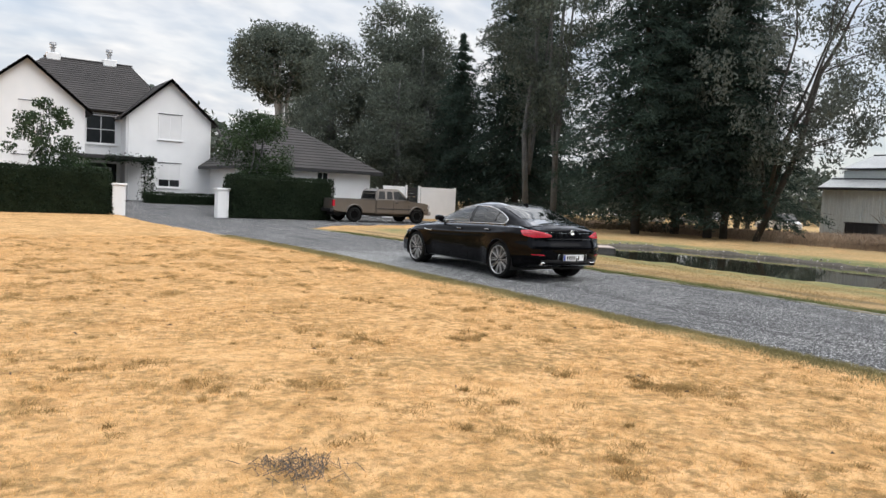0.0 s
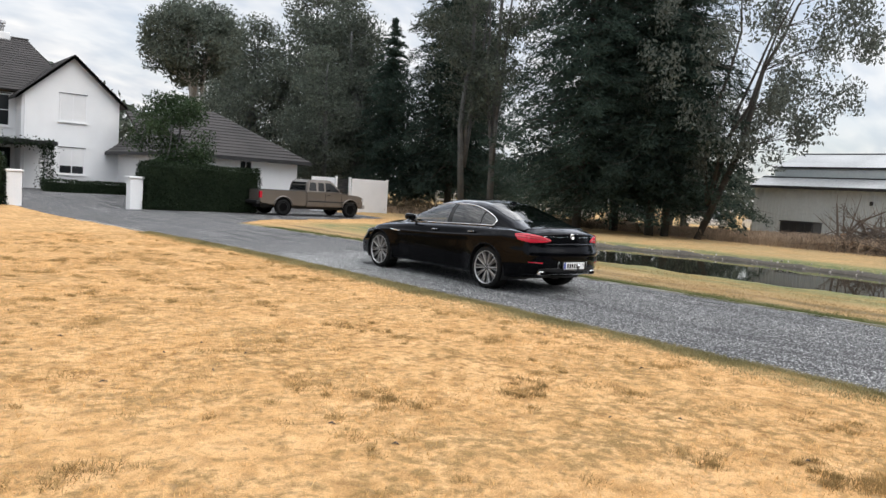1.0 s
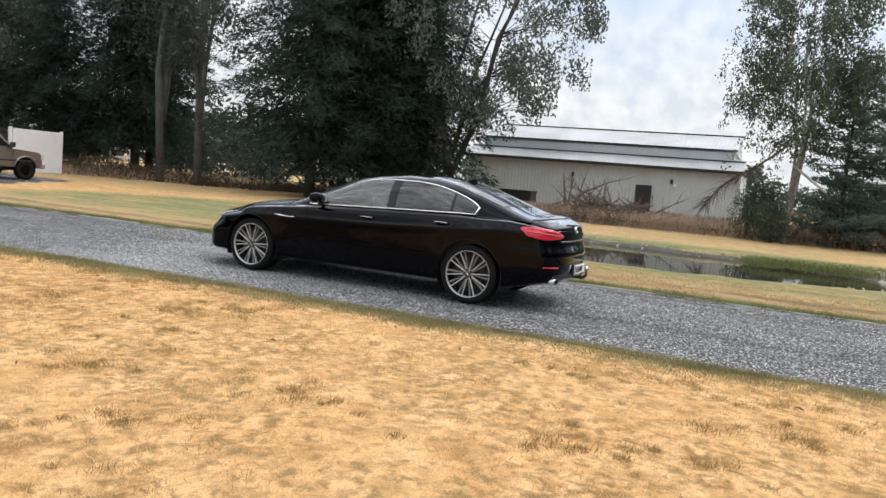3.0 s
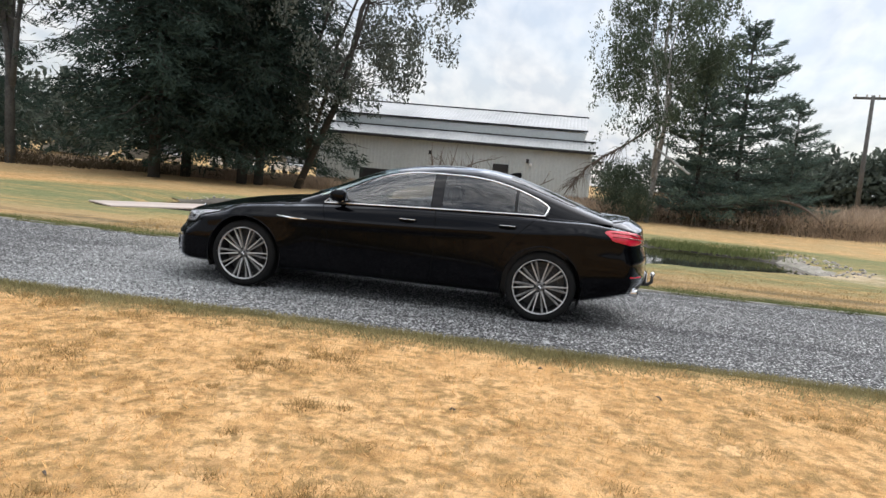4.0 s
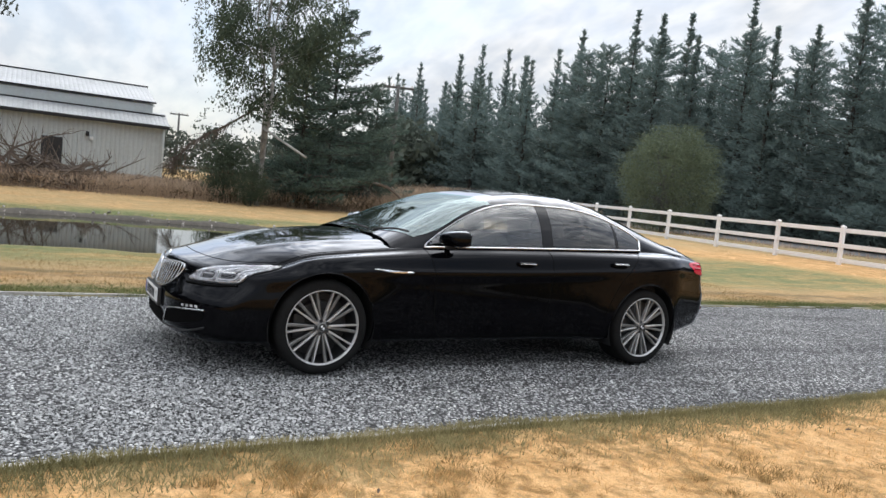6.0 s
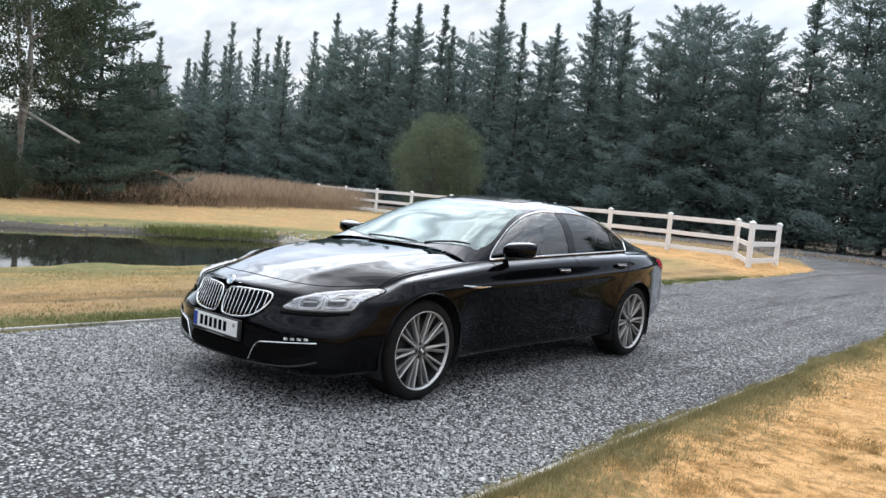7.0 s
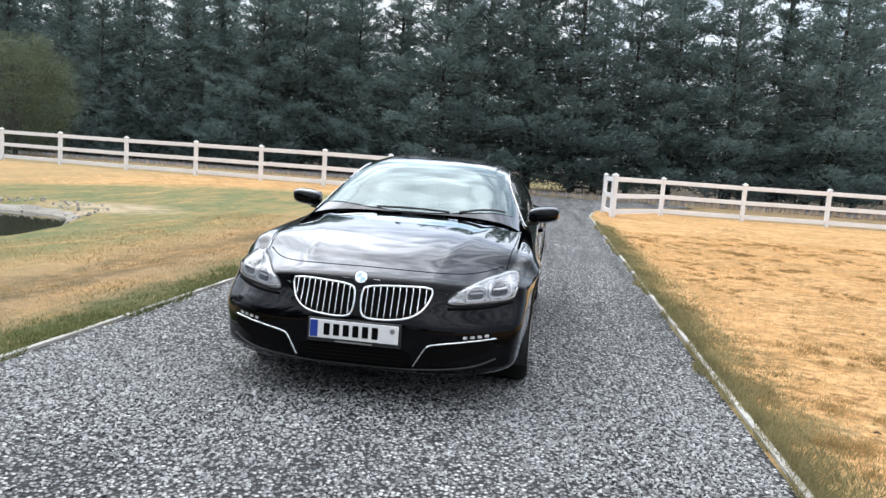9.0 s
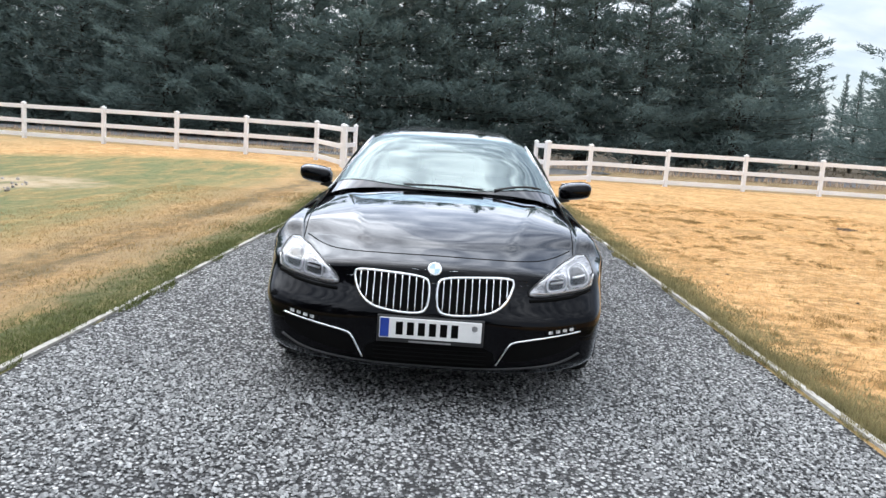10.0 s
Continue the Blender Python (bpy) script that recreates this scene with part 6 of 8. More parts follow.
def build_car():
    car = tagged(empty("saloon_car"), "glossy black four-door coupe saloon parked on the gravel drive", "car")
    bm = body_mesh()
    skin = Skin(bm)
    # wheel openings
    R = 0.372
    for hub in (HUB, -HUB):
        dead = [f for f in bm.faces if (f.calc_center_median().y - hub) ** 2 + (f.calc_center_median().z - 0.338) ** 2 < R * R and abs(f.calc_center_median().x) > 0.45]
        dead += [f for f in bm.faces if f not in set(dead) and abs(f.calc_center_median().y - hub) < R * 0.97 and f.calc_center_median().z < 0.3 and abs(f.calc_center_median().x) > 0.55]
        bmesh.ops.delete(bm, geom=list(set(dead)), context="FACES")
        for v in bm.verts:
            if v.is_boundary and abs(v.co.x) > 0.5:
                d = Vector((0, v.co.y - hub, v.co.z - 0.338))
                if R * 0.8 < d.length < R * 1.2 and v.co.z > 0.22:
                    d.normalize()
                    v.co.y, v.co.z = hub + d.y * R, 0.338 + d.z * R
    lid = [f for f in bm.faces if f.normal.z > 0.6 and f.calc_center_median().z > 0.85 and abs(f.calc_center_median().x) < c_bw(f.calc_center_median().y) - 0.03 and -1.80 < f.calc_center_median().y < 0.90 - 0.20 * (f.calc_center_median().x / 0.74) ** 2]
    bmesh.ops.delete(bm, geom=lid, context="FACES")
    bmesh.ops.delete(bm, geom=[v for v in bm.verts if not v.link_faces], context="VERTS")
    body = part("body", bm, M_PAINT, car, "glossy black bodywork", smooth=True)
    part("cabin_shell", cabin_mesh(), M_PAINT, car, "black roof and pillars", smooth=True)

    # wheel housings and wheels
    for hub in (HUB, -HUB):
        for s in (-1, 1):
            bm = bmesh.new()
            rows = []
            for xx in (0.30, 0.62, 0.90 if hub > 0 else 0.905):
                rows.append([bm.verts.new((s * xx, hub + math.cos(a) * (R + 0.012), 0.338 + math.sin(a) * (R + 0.012))) for a in np.linspace(-0.45, math.pi + 0.45, 40)])
            grid_faces(bm, rows)
            vs = [bm.verts.new((s * 0.30, hub + math.cos(a) * (R + 0.012), 0.338 + math.sin(a) * (R + 0.012))) for a in np.linspace(-0.45, math.pi + 0.45, 40)]
            bm.faces.new(vs)
            part("wheel_arch", bm, M_BLACKPLASTIC, body)
            # rolled lip on the opening
            bm = bmesh.new()
            pth = []
            for a in np.linspace(0.02, math.pi - 0.02, 40):
                p, n = skin.hit(hub + math.cos(a) * (R + 0.004), 0.338 + math.sin(a) * (R + 0.004), "left" if s < 0 else "right")
                pth.append(p + n * 0.002)
            tube(bm, pth, [0.006] * len(pth), 8)
            part("arch_lip", bm, M_PAINT, body, smooth=True)
            build_wheel(car, s * (0.885 if hub > 0 else 0.892), hub, s)

    # glass
    part("windscreen", screen_mesh(ws_base, ws_top, ws_edge), M_SCREEN, car, "clear windscreen", smooth=True)
    part("rear_window", screen_mesh(rg_base, rg_top, rg_edge), M_REARSCREEN, car, "dark tinted rear screen", smooth=True)
    for s in (-1, 1):
        way = "left" if s < 0 else "right"
        part("side_window", side_glass(s, 0.66, -0.365), M_GLASS, car, "clear front door glass", smooth=True)
        part("side_window", side_glass(s, -0.47, -1.495), M_PRIVACY, car, "dark privacy rear door glass", smooth=True)
        part("door_pillar", side_glass(s, -0.362, -0.473, 0.006), M_GLOSSTRIM, car, smooth=True)
        part("quarter_bar", side_glass(s, -1.165, -1.195, 0.006, 4), M_GLOSSTRIM, car, smooth=True)
        # bright trim all round the side glass
        pth = []
        for y in np.linspace(0.71, -1.46, 50):
            z = c_belt(y) + 0.004
            pth.append((s * (xg(y, z) + 0.006), y, z))
        for y in list(np.linspace(-1.49, -1.30, 12)) + list(np.linspace(-1.28, 0.68, 60)):
            z = c_wintop(y) + 0.008
            pth.append((s * (xg(y, z) + 0.006), y, z))
        pth.append(pth[0])
        bm = bmesh.new()
        tube(bm, pth, [float(0.0075 - 0.0055 * ease(-0.05, 0.3, y) * (z > c_belt(y) + 0.03)) for _, y, z in pth], 8)
        part("window_trim", bm, M_CHROME, car, "bright chrome window surround", smooth=True)
        # door shut lines
        for pts in ([(0.71, 0.905), (0.68, 0.82), (0.645, 0.70), (0.62, 0.50), (0.585, 0.33), (0.53, 0.245)], [(-0.415, 0.945), (-0.435, 0.80), (-0.43, 0.50), (-0.41, 0.245)], [(-1.40, 0.975), (-1.30, 0.88), (-1.17, 0.74), (-1.08, 0.56), (-1.04, 0.42)]):
            part("shut_line", skin.line(smooth_pts(pts), way, 0.0032, -0.001), M_SEAM, body)
        part("shut_line", skin.line(smooth_pts([(0.53, 0.245), (0.1, 0.24), (-0.41, 0.245), (-0.95, 0.26)]), way, 0.003, -0.001), M_SEAM, body)
        # handles
        for yc, z in ((-0.165, 0.835), (-1.125, 0.868)):
            p, n = skin.hit(yc, z, way)
            bm = boxbm(-0.016, 0.016, -0.085, 0.085, -0.016, 0.016, bevel=0.012, seg=3)
            hd = part("door_handle", bm, M_PAINT, body, smooth=True)
            hd.location = p + n * 0.014
            bm = boxbm(-0.004, 0.004, -0.076, 0.076, -0.003, 0.003, bevel=0.0025, seg=2)
            st = part("chrome_strip", bm, M_CHROME, hd, "chrome strip")
            st.location = (s * 0.0165, 0, 0.004)
            pt = skin.patch(round_off([(yc - 0.075, z - 0.03), (yc + 0.075, z - 0.03), (yc + 0.085, z + 0.012), (yc - 0.085, z + 0.012)]), way, 0.0015, 3)
            part("handle_recess", pt, M_SEAM, body)
        # bright blade behind the front wheel
        gl = [(1.18, 0.757), (1.02, 0.747), (0.83, 0.742), (0.84, 0.731), (0.98, 0.727), (1.08, 0.738)]
        part("fender_blade", skin.patch(round_off(gl, 2), way, 0.008, 3, 0.9), M_CHROME, body, "chrome blade")
        # door mirror
        bm = bmesh.new()
        bmesh.ops.create_icosphere(bm, subdivisions=3, radius=1)
        for v in bm.verts:
            q = v.co
            q.x, q.y, q.z = (math.copysign(abs(c) ** 0.65, c) for c in q)
            q.x *= 0.118
            q.y *= 0.115 * (1.0 if q.y > 0 else 0.5)
            q.z *= 0.064 * (1.0 if q.y < 0 else 1 - 1.6 * q.y)
            q.z += 0.012 * q.x * s / 0.118
            q.y -= 0.03 * abs(q.x + s * 0.118) / 0.2
        mi = part("mirror", bm, M_PAINT, car, "black door mirror", smooth=True)
        mi.location = (s * 0.925, 0.52, 1.0)
        g = part("mirror_glass", boxbm(-0.092, 0.092, -0.006, 0.0, -0.048, 0.048, bevel=0.002), M_CHROME, mi)
        g.location = (0, -0.058, 0)
        bm = bmesh.new()
        tube(bm, [(-s * 0.17, -0.015, -0.085), (-s * 0.11, -0.005, -0.07), (-s * 0.04, 0, -0.05)], [0.026, 0.022, 0.03], 10)
        part("mirror_stalk", bm, M_BLACKPLASTIC, mi, smooth=True)

        # head lamps
        out = [(s * x, z) for x, z in [(0.452, 0.590), (0.495, 0.636), (0.545, 0.668), (0.65, 0.703), (0.74, 0.722), (0.802, 0.727), (0.824, 0.712), (0.822, 0.66), (0.806, 0.606), (0.755, 0.590), (0.60, 0.580), (0.50, 0.577)]]
        lamp = part("head_lamp", skin.patch(round_off(out, 1), "front", 0.004, 8), M_REFLECT, car, "clear head lamp with twin light rings", smooth=True)
        part("lamp_rim", skin.line(round_off(out, 1), "front", 0.0045, 0.004, True, 0.02), M_BLACKPLASTIC, lamp)
        for cx, cz, rx, rz in ((0.600, 0.630, 0.052, 0.033), (0.722, 0.650, 0.056, 0.037)):
            # squared rings, open towards the top
            ring = [(s * (cx + rx * math.copysign(abs(math.cos(a)) ** 0.55, math.cos(a))), cz + rz * math.copysign(abs(math.sin(a)) ** 0.55, math.sin(a)) + 0.2 * rz * math.cos(a)) for a in np.linspace(0, 2 * math.pi, 32, endpoint=False)]
            part("light_ring", skin.line(ring, "front", 0.0048, 0.014, True, 0.02), M_WHITELED, lamp, "white light ring", smooth=True)
            inner = [(s * cx + (u - s * cx) * 0.74, cz + (v - cz) * 0.74) for u, v in ring]
            part("projector", skin.patch(inner, "front", 0.009, 4), M_RIMDARK, lamp, "dark projector lens", smooth=True)
            part("lid_bar", skin.line([(s * (cx - rx * 0.62), cz + rz * 0.18), (s * (cx + rx * 0.62), cz + rz * 0.30)], "front", 0.006, 0.012), M_WHITELED, lamp, "white bar across the lens", smooth=True)
            part("lens_shade", skin.patch([(s * cx + (u - s * cx) * 0.8, cz - rz * 0.32 + (v - cz + rz * 0.32) * 0.62) for u, v in inner], "front", 0.011, 3), M_RIMDARK, lamp, "dark lower lens", smooth=True)
        part("brow", skin.line([(s * 0.51, 0.636), (s * 0.55, 0.658), (s * 0.65, 0.692), (s * 0.74, 0.711), (s * 0.80, 0.716)], "front", 0.007, 0.010), M_WHITELED, lamp, smooth=True)
        part("light_guide", skin.line([(s * 0.475, 0.596), (s * 0.55, 0.588), (s * 0.65, 0.592), (s * 0.75, 0.600), (s * 0.797, 0.614), (s * 0.812, 0.66)], "front", 0.0042, 0.011), M_WHITELED, lamp, "white light guide along the lower edge", smooth=True)
        part("indicator_strip", skin.line([(s * 0.47, 0.562), (s * 0.60, 0.563), (s * 0.70, 0.570), (s * 0.80, 0.590)], "front", 0.009, 0.0), M_SEAM, lamp, "black indicator strip", smooth=True)
        part("lamp_lens", skin.patch(round_off(out, 1), "front", 0.019, 8, 0.8), M_LENS, lamp, smooth=True)

        # grille halves
        kid = [(s * x, z) for x, z in [(0.388, 0.648), (0.355, 0.666), (0.20, 0.666), (0.045, 0.658), (0.017, 0.63), (0.02, 0.52), (0.055, 0.491), (0.18, 0.492), (0.292, 0.509), (0.357, 0.56)]]
        kr = round_off(kid, 3)
        gr = part("grille", skin.patch(kr, "front", 0.003, 6), M_SEAM, car, "black grille with chrome bars")
        part("grille_frame", skin.line(kr, "front", 0.0070, 0.007, True, 0.02), M_CHROME, gr, "chrome frame", smooth=True)
        for k in range(10):
            u = 0.048 + k * 0.0335
            zs_ = [v for a, b in zip(kr, kr[1:] + kr[:1]) for v in [a[1] + (b[1] - a[1]) * (s * u - a[0]) / ((b[0] - a[0]) or 1e-9)] if (a[0] - s * u) * (b[0] - s * u) <= 0]
            if len(zs_) >= 2:
                bm = skin.line([(s * u, min(zs_) + 0.004), (s * u, max(zs_) - 0.004)], "front", 0.0034, 0.010, step=0.02)
                part("grille_bar", bm, M_CHROME, gr, smooth=True)
        # lower intakes, bright trim and fog lamps
        inn = [(s * x, z) for x, z in [(0.73, 0.405), (0.56, 0.388), (0.40, 0.368), (0.36, 0.31), (0.345, 0.272), (0.52, 0.29), (0.67, 0.325), (0.735, 0.36)]]
        part("side_intake", skin.patch(round_off(inn, 2), "front", 0.003, 5), M_SEAM, body, "black side intake", smooth=True)
        part("intake_trim", skin.line(smooth_pts([(s * 0.735, 0.414), (s * 0.56, 0.397), (s * 0.41, 0.378), (s * 0.372, 0.355), (s * 0.345, 0.31), (s * 0.318, 0.262)]), "front", 0.0052, 0.005, step=0.02), M_CHROME, body, "chrome trim", smooth=True)
        for k in range(4):
            u = s * (0.575 + 0.036 * k)
            part("fog_lamp", skin.patch([(u - 0.011, 0.414 + 0.003 * k), (u + 0.011, 0.415 + 0.003 * k), (u + 0.010, 0.430 + 0.003 * k), (u - 0.010, 0.429 + 0.003 * k)], "front", 0.009, 2), M_REFLECT, body, "small white fog lamp")
        part("fog_bezel", skin.line([(s * 0.55, 0.421), (s * 0.63, 0.426), (s * 0.71, 0.433)], "front", 0.010, -0.003), M_SEAM, body)

        # tail lamps
        tl = [(s * x, z) for x, z in [(0.44, 0.842), (0.56, 0.885), (0.70, 0.916), (0.80, 0.925), (0.845, 0.91), (0.860, 0.86), (0.852, 0.815), (0.78, 0.79), (0.62, 0.80), (0.46, 0.815)]]
        tlamp = part("tail_lamp", skin.patch(round_off(tl, 2), "rear", 0.006, 8, 0.5), M_REDLENS, car, "bright red wraparound tail lamp", smooth=True)
        part("tail_band", skin.line([(s * 0.47, 0.828), (s * 0.62, 0.845), (s * 0.76, 0.86), (s * 0.85, 0.865)], "rear", 0.006, 0.008), M_TAILDARK, tlamp, smooth=True)
        part("tail_band", skin.line([(s * 0.62, 0.872), (s * 0.72, 0.892), (s * 0.83, 0.90)], "rear", 0.005, 0.008), M_TAILDARK, tlamp, smooth=True)
        part("reflector", skin.patch([(s * 0.60, 0.485), (s * 0.80, 0.49), (s * 0.80, 0.508), (s * 0.60, 0.503)], "rear", 0.005, 2), M_REDLENS, body, "slim red reflector")
        bm = boxbm(-0.075, 0.075, -0.05, 0.05, -0.035, 0.035, bevel=0.016, seg=2)
        ex = part("exhaust", bm, M_CHROME, car, "chrome tailpipe", smooth=True)
        ex.location = (s * 0.56, -2.355, 0.335)
        p2 = part("bore", boxbm(-0.062, 0.062, -0.003, 0.003, -0.024, 0.024, bevel=0.001), M_SEAM, ex)
        p2.location = (0, -0.0515, 0)

    # front middle
    ci = [(x, z) for x, z in [(-0.285, 0.365), (0.285, 0.365), (0.325, 0.25), (0.22, 0.243), (-0.22, 0.243), (-0.325, 0.25)]]
    part("lower_intake", skin.patch(round_off(ci, 2), "front", 0.003, 5), M_SEAM, body, "black lower air intake")
    for k in range(4):
        z = 0.262 + 0.02 * k
        part("intake_slat", skin.line([(-0.27, z), (0.27, z)], "front", 0.004, 0.004), M_SEAM, body)
    part("front_lip", skin.line(smooth_pts([(-0.74, 0.30), (-0.60, 0.258), (-0.3, 0.236), (0, 0.233), (0.3, 0.236), (0.60, 0.258), (0.74, 0.30)]), "front", 0.006, 0.001), M_RIMDARK, body, "satin dark grey lip", smooth=True)
    part("shut_line", skin.line(smooth_pts([(-0.72, 0.746), (-0.62, 0.728), (-0.50, 0.722), (-0.25, 0.733), (0, 0.738), (0.25, 0.733), (0.50, 0.722), (0.62, 0.728), (0.72, 0.746)]), "front", 0.0035, -0.001), M_SEAM, body)
    for s in (-1, 1):
        part("shut_line", skin.line(smooth_pts([(s * 0.715, 2.00), (s * 0.74, 1.8), (s * 0.765, 1.4), (s * 0.772, 1.0), (s * 0.765, 0.80)]), "top", 0.0035, -0.001), M_SEAM, body)
    p, n = skin.hit(0, 0.695, "front")
    n = Vector((0, 0.86, 0.51))
    turn = n.to_track_quat("Z", "Y").to_matrix().to_4x4()
    turn.translation = p + n * 0.001
    bm = bmesh.new()
    lathe(bm, [(0.0, 0.005), (0.026, 0.006), (0.028, 0.008), (0.033, 0.007), (0.034, 0.0)], "z", 32, turn)
    bd = part("badge", bm, M_CHROME, car, "round chrome-rimmed badge", smooth=True)
    for q in range(4):
        bm = bmesh.new()
        c = [bm.verts.new(turn @ Vector((0, 0, 0.0075)))] + [bm.verts.new(turn @ Vector((0.026 * math.cos(a), 0.026 * math.sin(a), 0.0075))) for a in np.linspace(q * math.pi / 2, (q + 1) * math.pi / 2, 9)]
        bm.faces.new(c)
        part("enamel", bm, M_SKYBLUE if q % 2 else M_WHITELED, bd)
    # plates: plain bars stand for the characters
    for way, y, x0, x1, z0, z1 in (("front", 2.447, -0.24, 0.24, 0.374, 0.472), ("rear", -2.502, -0.24, 0.24, 0.405, 0.51)):
        s = 1 if way == "front" else -1
        part("plate_holder", boxbm(x0 - 0.012, x1 + 0.012, y - 0.012, y + 0.012, z0 - 0.022, z1 + 0.008, bevel=0.004), M_BLACKPLASTIC, car)
        pl = part("number_plate", boxbm(x0, x1, *sorted((y + s * 0.0125, y + s * 0.018)), z0, z1, bevel=0.002), M_PLATE, car, "white number plate with dark bars")
        part("strip", boxbm(*((x1 - 0.045, x1 - 0.003) if s > 0 else (x0 + 0.003, x0 + 0.045)), *sorted((y + s * 0.0182, y + s * 0.0195)), z0 + 0.004, z1 - 0.004), M_BLUE, pl, "blue strip")
        for k in range(6):
            u = 0.146 - k * 0.052
            u = u if s > 0 else -u
            part("bar", boxbm(u - 0.0165, u + 0.0165, *sorted((y + s * 0.0182, y + s * 0.0198)), z0 + 0.018, z1 - 0.018, bevel=0.0005), M_SEAM, pl)
        part("bar", boxbm(-0.10, 0.10, *sorted((y + s * 0.0122, y + s * 0.0135)), z0 - 0.018, z0 - 0.010), M_STEEL, pl)
        lathe_bm = bmesh.new()
        lathe(lathe_bm, [(0.0, s * 0.0195), (0.014, s * 0.0195), (0.014, s * 0.018)], "y", 16, Matrix.Translation((-s * 0.207, y, z1 - 0.03)))
        part("sticker", lathe_bm, M_STEEL, pl)
    # tail
    part("boot_spoiler", skin.line(smooth_pts([(-0.64, 0.985), (-0.4, 1.012), (0, 1.022), (0.4, 1.012), (0.64, 0.985)]), "rear", 0.014, -0.004), M_PAINT, body, smooth=True)
    part("shut_line", skin.line(smooth_pts([(-0.60, 0.80), (-0.58, 0.70), (-0.3, 0.668), (0.3, 0.668), (0.58, 0.70), (0.60, 0.80)]), "rear", 0.0035, -0.001), M_SEAM, body)
    part("boot_crease", skin.line([(-0.56, 0.775), (0, 0.785), (0.56, 0.775)], "rear", 0.010, -0.003), M_PAINT, body, smooth=True)
    df = [(-0.62, 0.43), (0.62, 0.43), (0.66, 0.355), (-0.66, 0.355)]
    part("diffuser", skin.patch(round_off(df, 2), "rear", 0.004, 5), M_BLACKPLASTIC, body, "matt black rear diffuser")
    rec = [(-0.31, 0.40), (0.31, 0.40), (0.335, 0.47), (0.30, 0.545), (-0.30, 0.545), (-0.335, 0.47)]
    part("plate_recess", skin.patch(round_off(rec, 2), "rear", 0.003, 4), M_GLOSSTRIM, body, "gloss black plate recess")
    for s in (-1, 1):
        part("recess_edge", skin.line([(s * 0.325, 0.43), (s * 0.338, 0.47), (s * 0.315, 0.52)], "rear", 0.005, 0.003), M_STEEL, body, smooth=True)
    p, n = skin.hit(0, 0.90, "rear")
    turn = n.to_track_quat("Z", "Y").to_matrix().to_4x4()
    turn.translation = p + n * 0.001
    bm = bmesh.new()
    lathe(bm, [(0.0, 0.006), (0.031, 0.006), (0.034, 0.009), (0.041, 0.008), (0.042, 0.0)], "z", 32, turn)
    part("badge", bm, M_CHROME, car, "round chrome-rimmed badge", smooth=True)
    # tow bar
    bm = bmesh.new()
    tube(bm, [(0, -2.42, 0.36), (0, -2.56, 0.36), (0, -2.60, 0.39), (0, -2.60, 0.45)], [0.02, 0.02, 0.018, 0.014], 10)
    tow = part("tow_bar", bm, M_BLACKPLASTIC, car, "black tow bar", smooth=True)
    bm = bmesh.new()
    bmesh.ops.create_uvsphere(bm, u_segments=16, v_segments=10, radius=0.026, matrix=Matrix.Translation((0, -2.60, 0.468)))
    part("tow_ball", bm, M_CHROME, tow, "bright tow ball", smooth=True)
    # wipers and black cowl
    bm = bmesh.new()
    rows = []
    for t in np.linspace(0, 1, 6):
        rows.append([bm.verts.new((x, ws_base(x) + 0.022 - 0.06 * t, 0.955 - 0.045 * (abs(x) / 0.74) ** 2 - 0.035 * t)) for x in np.linspace(-0.72, 0.72, 31)])
    grid_faces(bm, rows)
    part("cowl", bm, M_BLACKPLASTIC, car, smooth=True)
    for xa, ya, xb, yb in ((0.27, 0.925, -0.26, 0.93), (-0.33, 0.925, -0.65, 0.775)):
        bm = bmesh.new()
        pts = [(xa + (xb - xa) * t, ya + (yb - ya) * t - 0.01 * math.sin(math.pi * t)) for t in np.linspace(0, 1, 12)]
        tube(bm, [(x, y, zg(x, min(y, ws_base(x) - 0.01)) + 0.006) for x, y in pts], [0.007] + [0.006] * 10 + [0.004], 6)
        part("wiper", bm, M_BLACKPLASTIC, car, smooth=True)
    # sunroof and shark-fin aerial
    bm, rows = bmesh.new(), []
    for y in np.linspace(-0.10, -0.62, 10):
        rows.append([bm.verts.new((x, y, zg(x, y) + 0.003)) for x in np.linspace(-0.40, 0.40, 13)])
    part("sunroof", grid_faces(bm, rows), M_DARKGLASS, car, "dark glass sunroof", smooth=True)
    bm = bmesh.new()
    prism(bm, [(-0.98, 1.34), (-1.16, 1.325), (-1.15, 1.385), (-1.10, 1.385)], "x", -0.014, 0.014)
    part("aerial", bm, M_PAINT, car)

    # interior
    part("floor_pan", boxbm(-0.72, 0.72, -1.75, 0.85, 0.22, 0.30), M_LEATHER, car)
    part("inner_panel", boxbm(-0.79, -0.74, -1.7, 0.8, 0.30, 0.88), M_LEATHER, car)
    part("inner_panel", boxbm(0.74, 0.79, -1.7, 0.8, 0.30, 0.88), M_LEATHER, car)
    part("bulkhead", boxbm(-0.72, 0.72, 0.86, 0.90, 0.25, 0.86), M_LEATHER, car)
    part("parcel_shelf", boxbm(-0.70, 0.70, -1.85, -1.45, 0.90, 0.93, bevel=0.01), M_LEATHER, car)
    part("dashboard", boxbm(-0.74, 0.74, 0.42, 0.86, 0.60, 0.905, bevel=0.06, seg=3), M_LEATHER, car, "black dashboard", smooth=True)
    part("console", boxbm(-0.13, 0.13, -0.9, 0.45, 0.30, 0.56, bevel=0.03, seg=2), M_LEATHER, car)
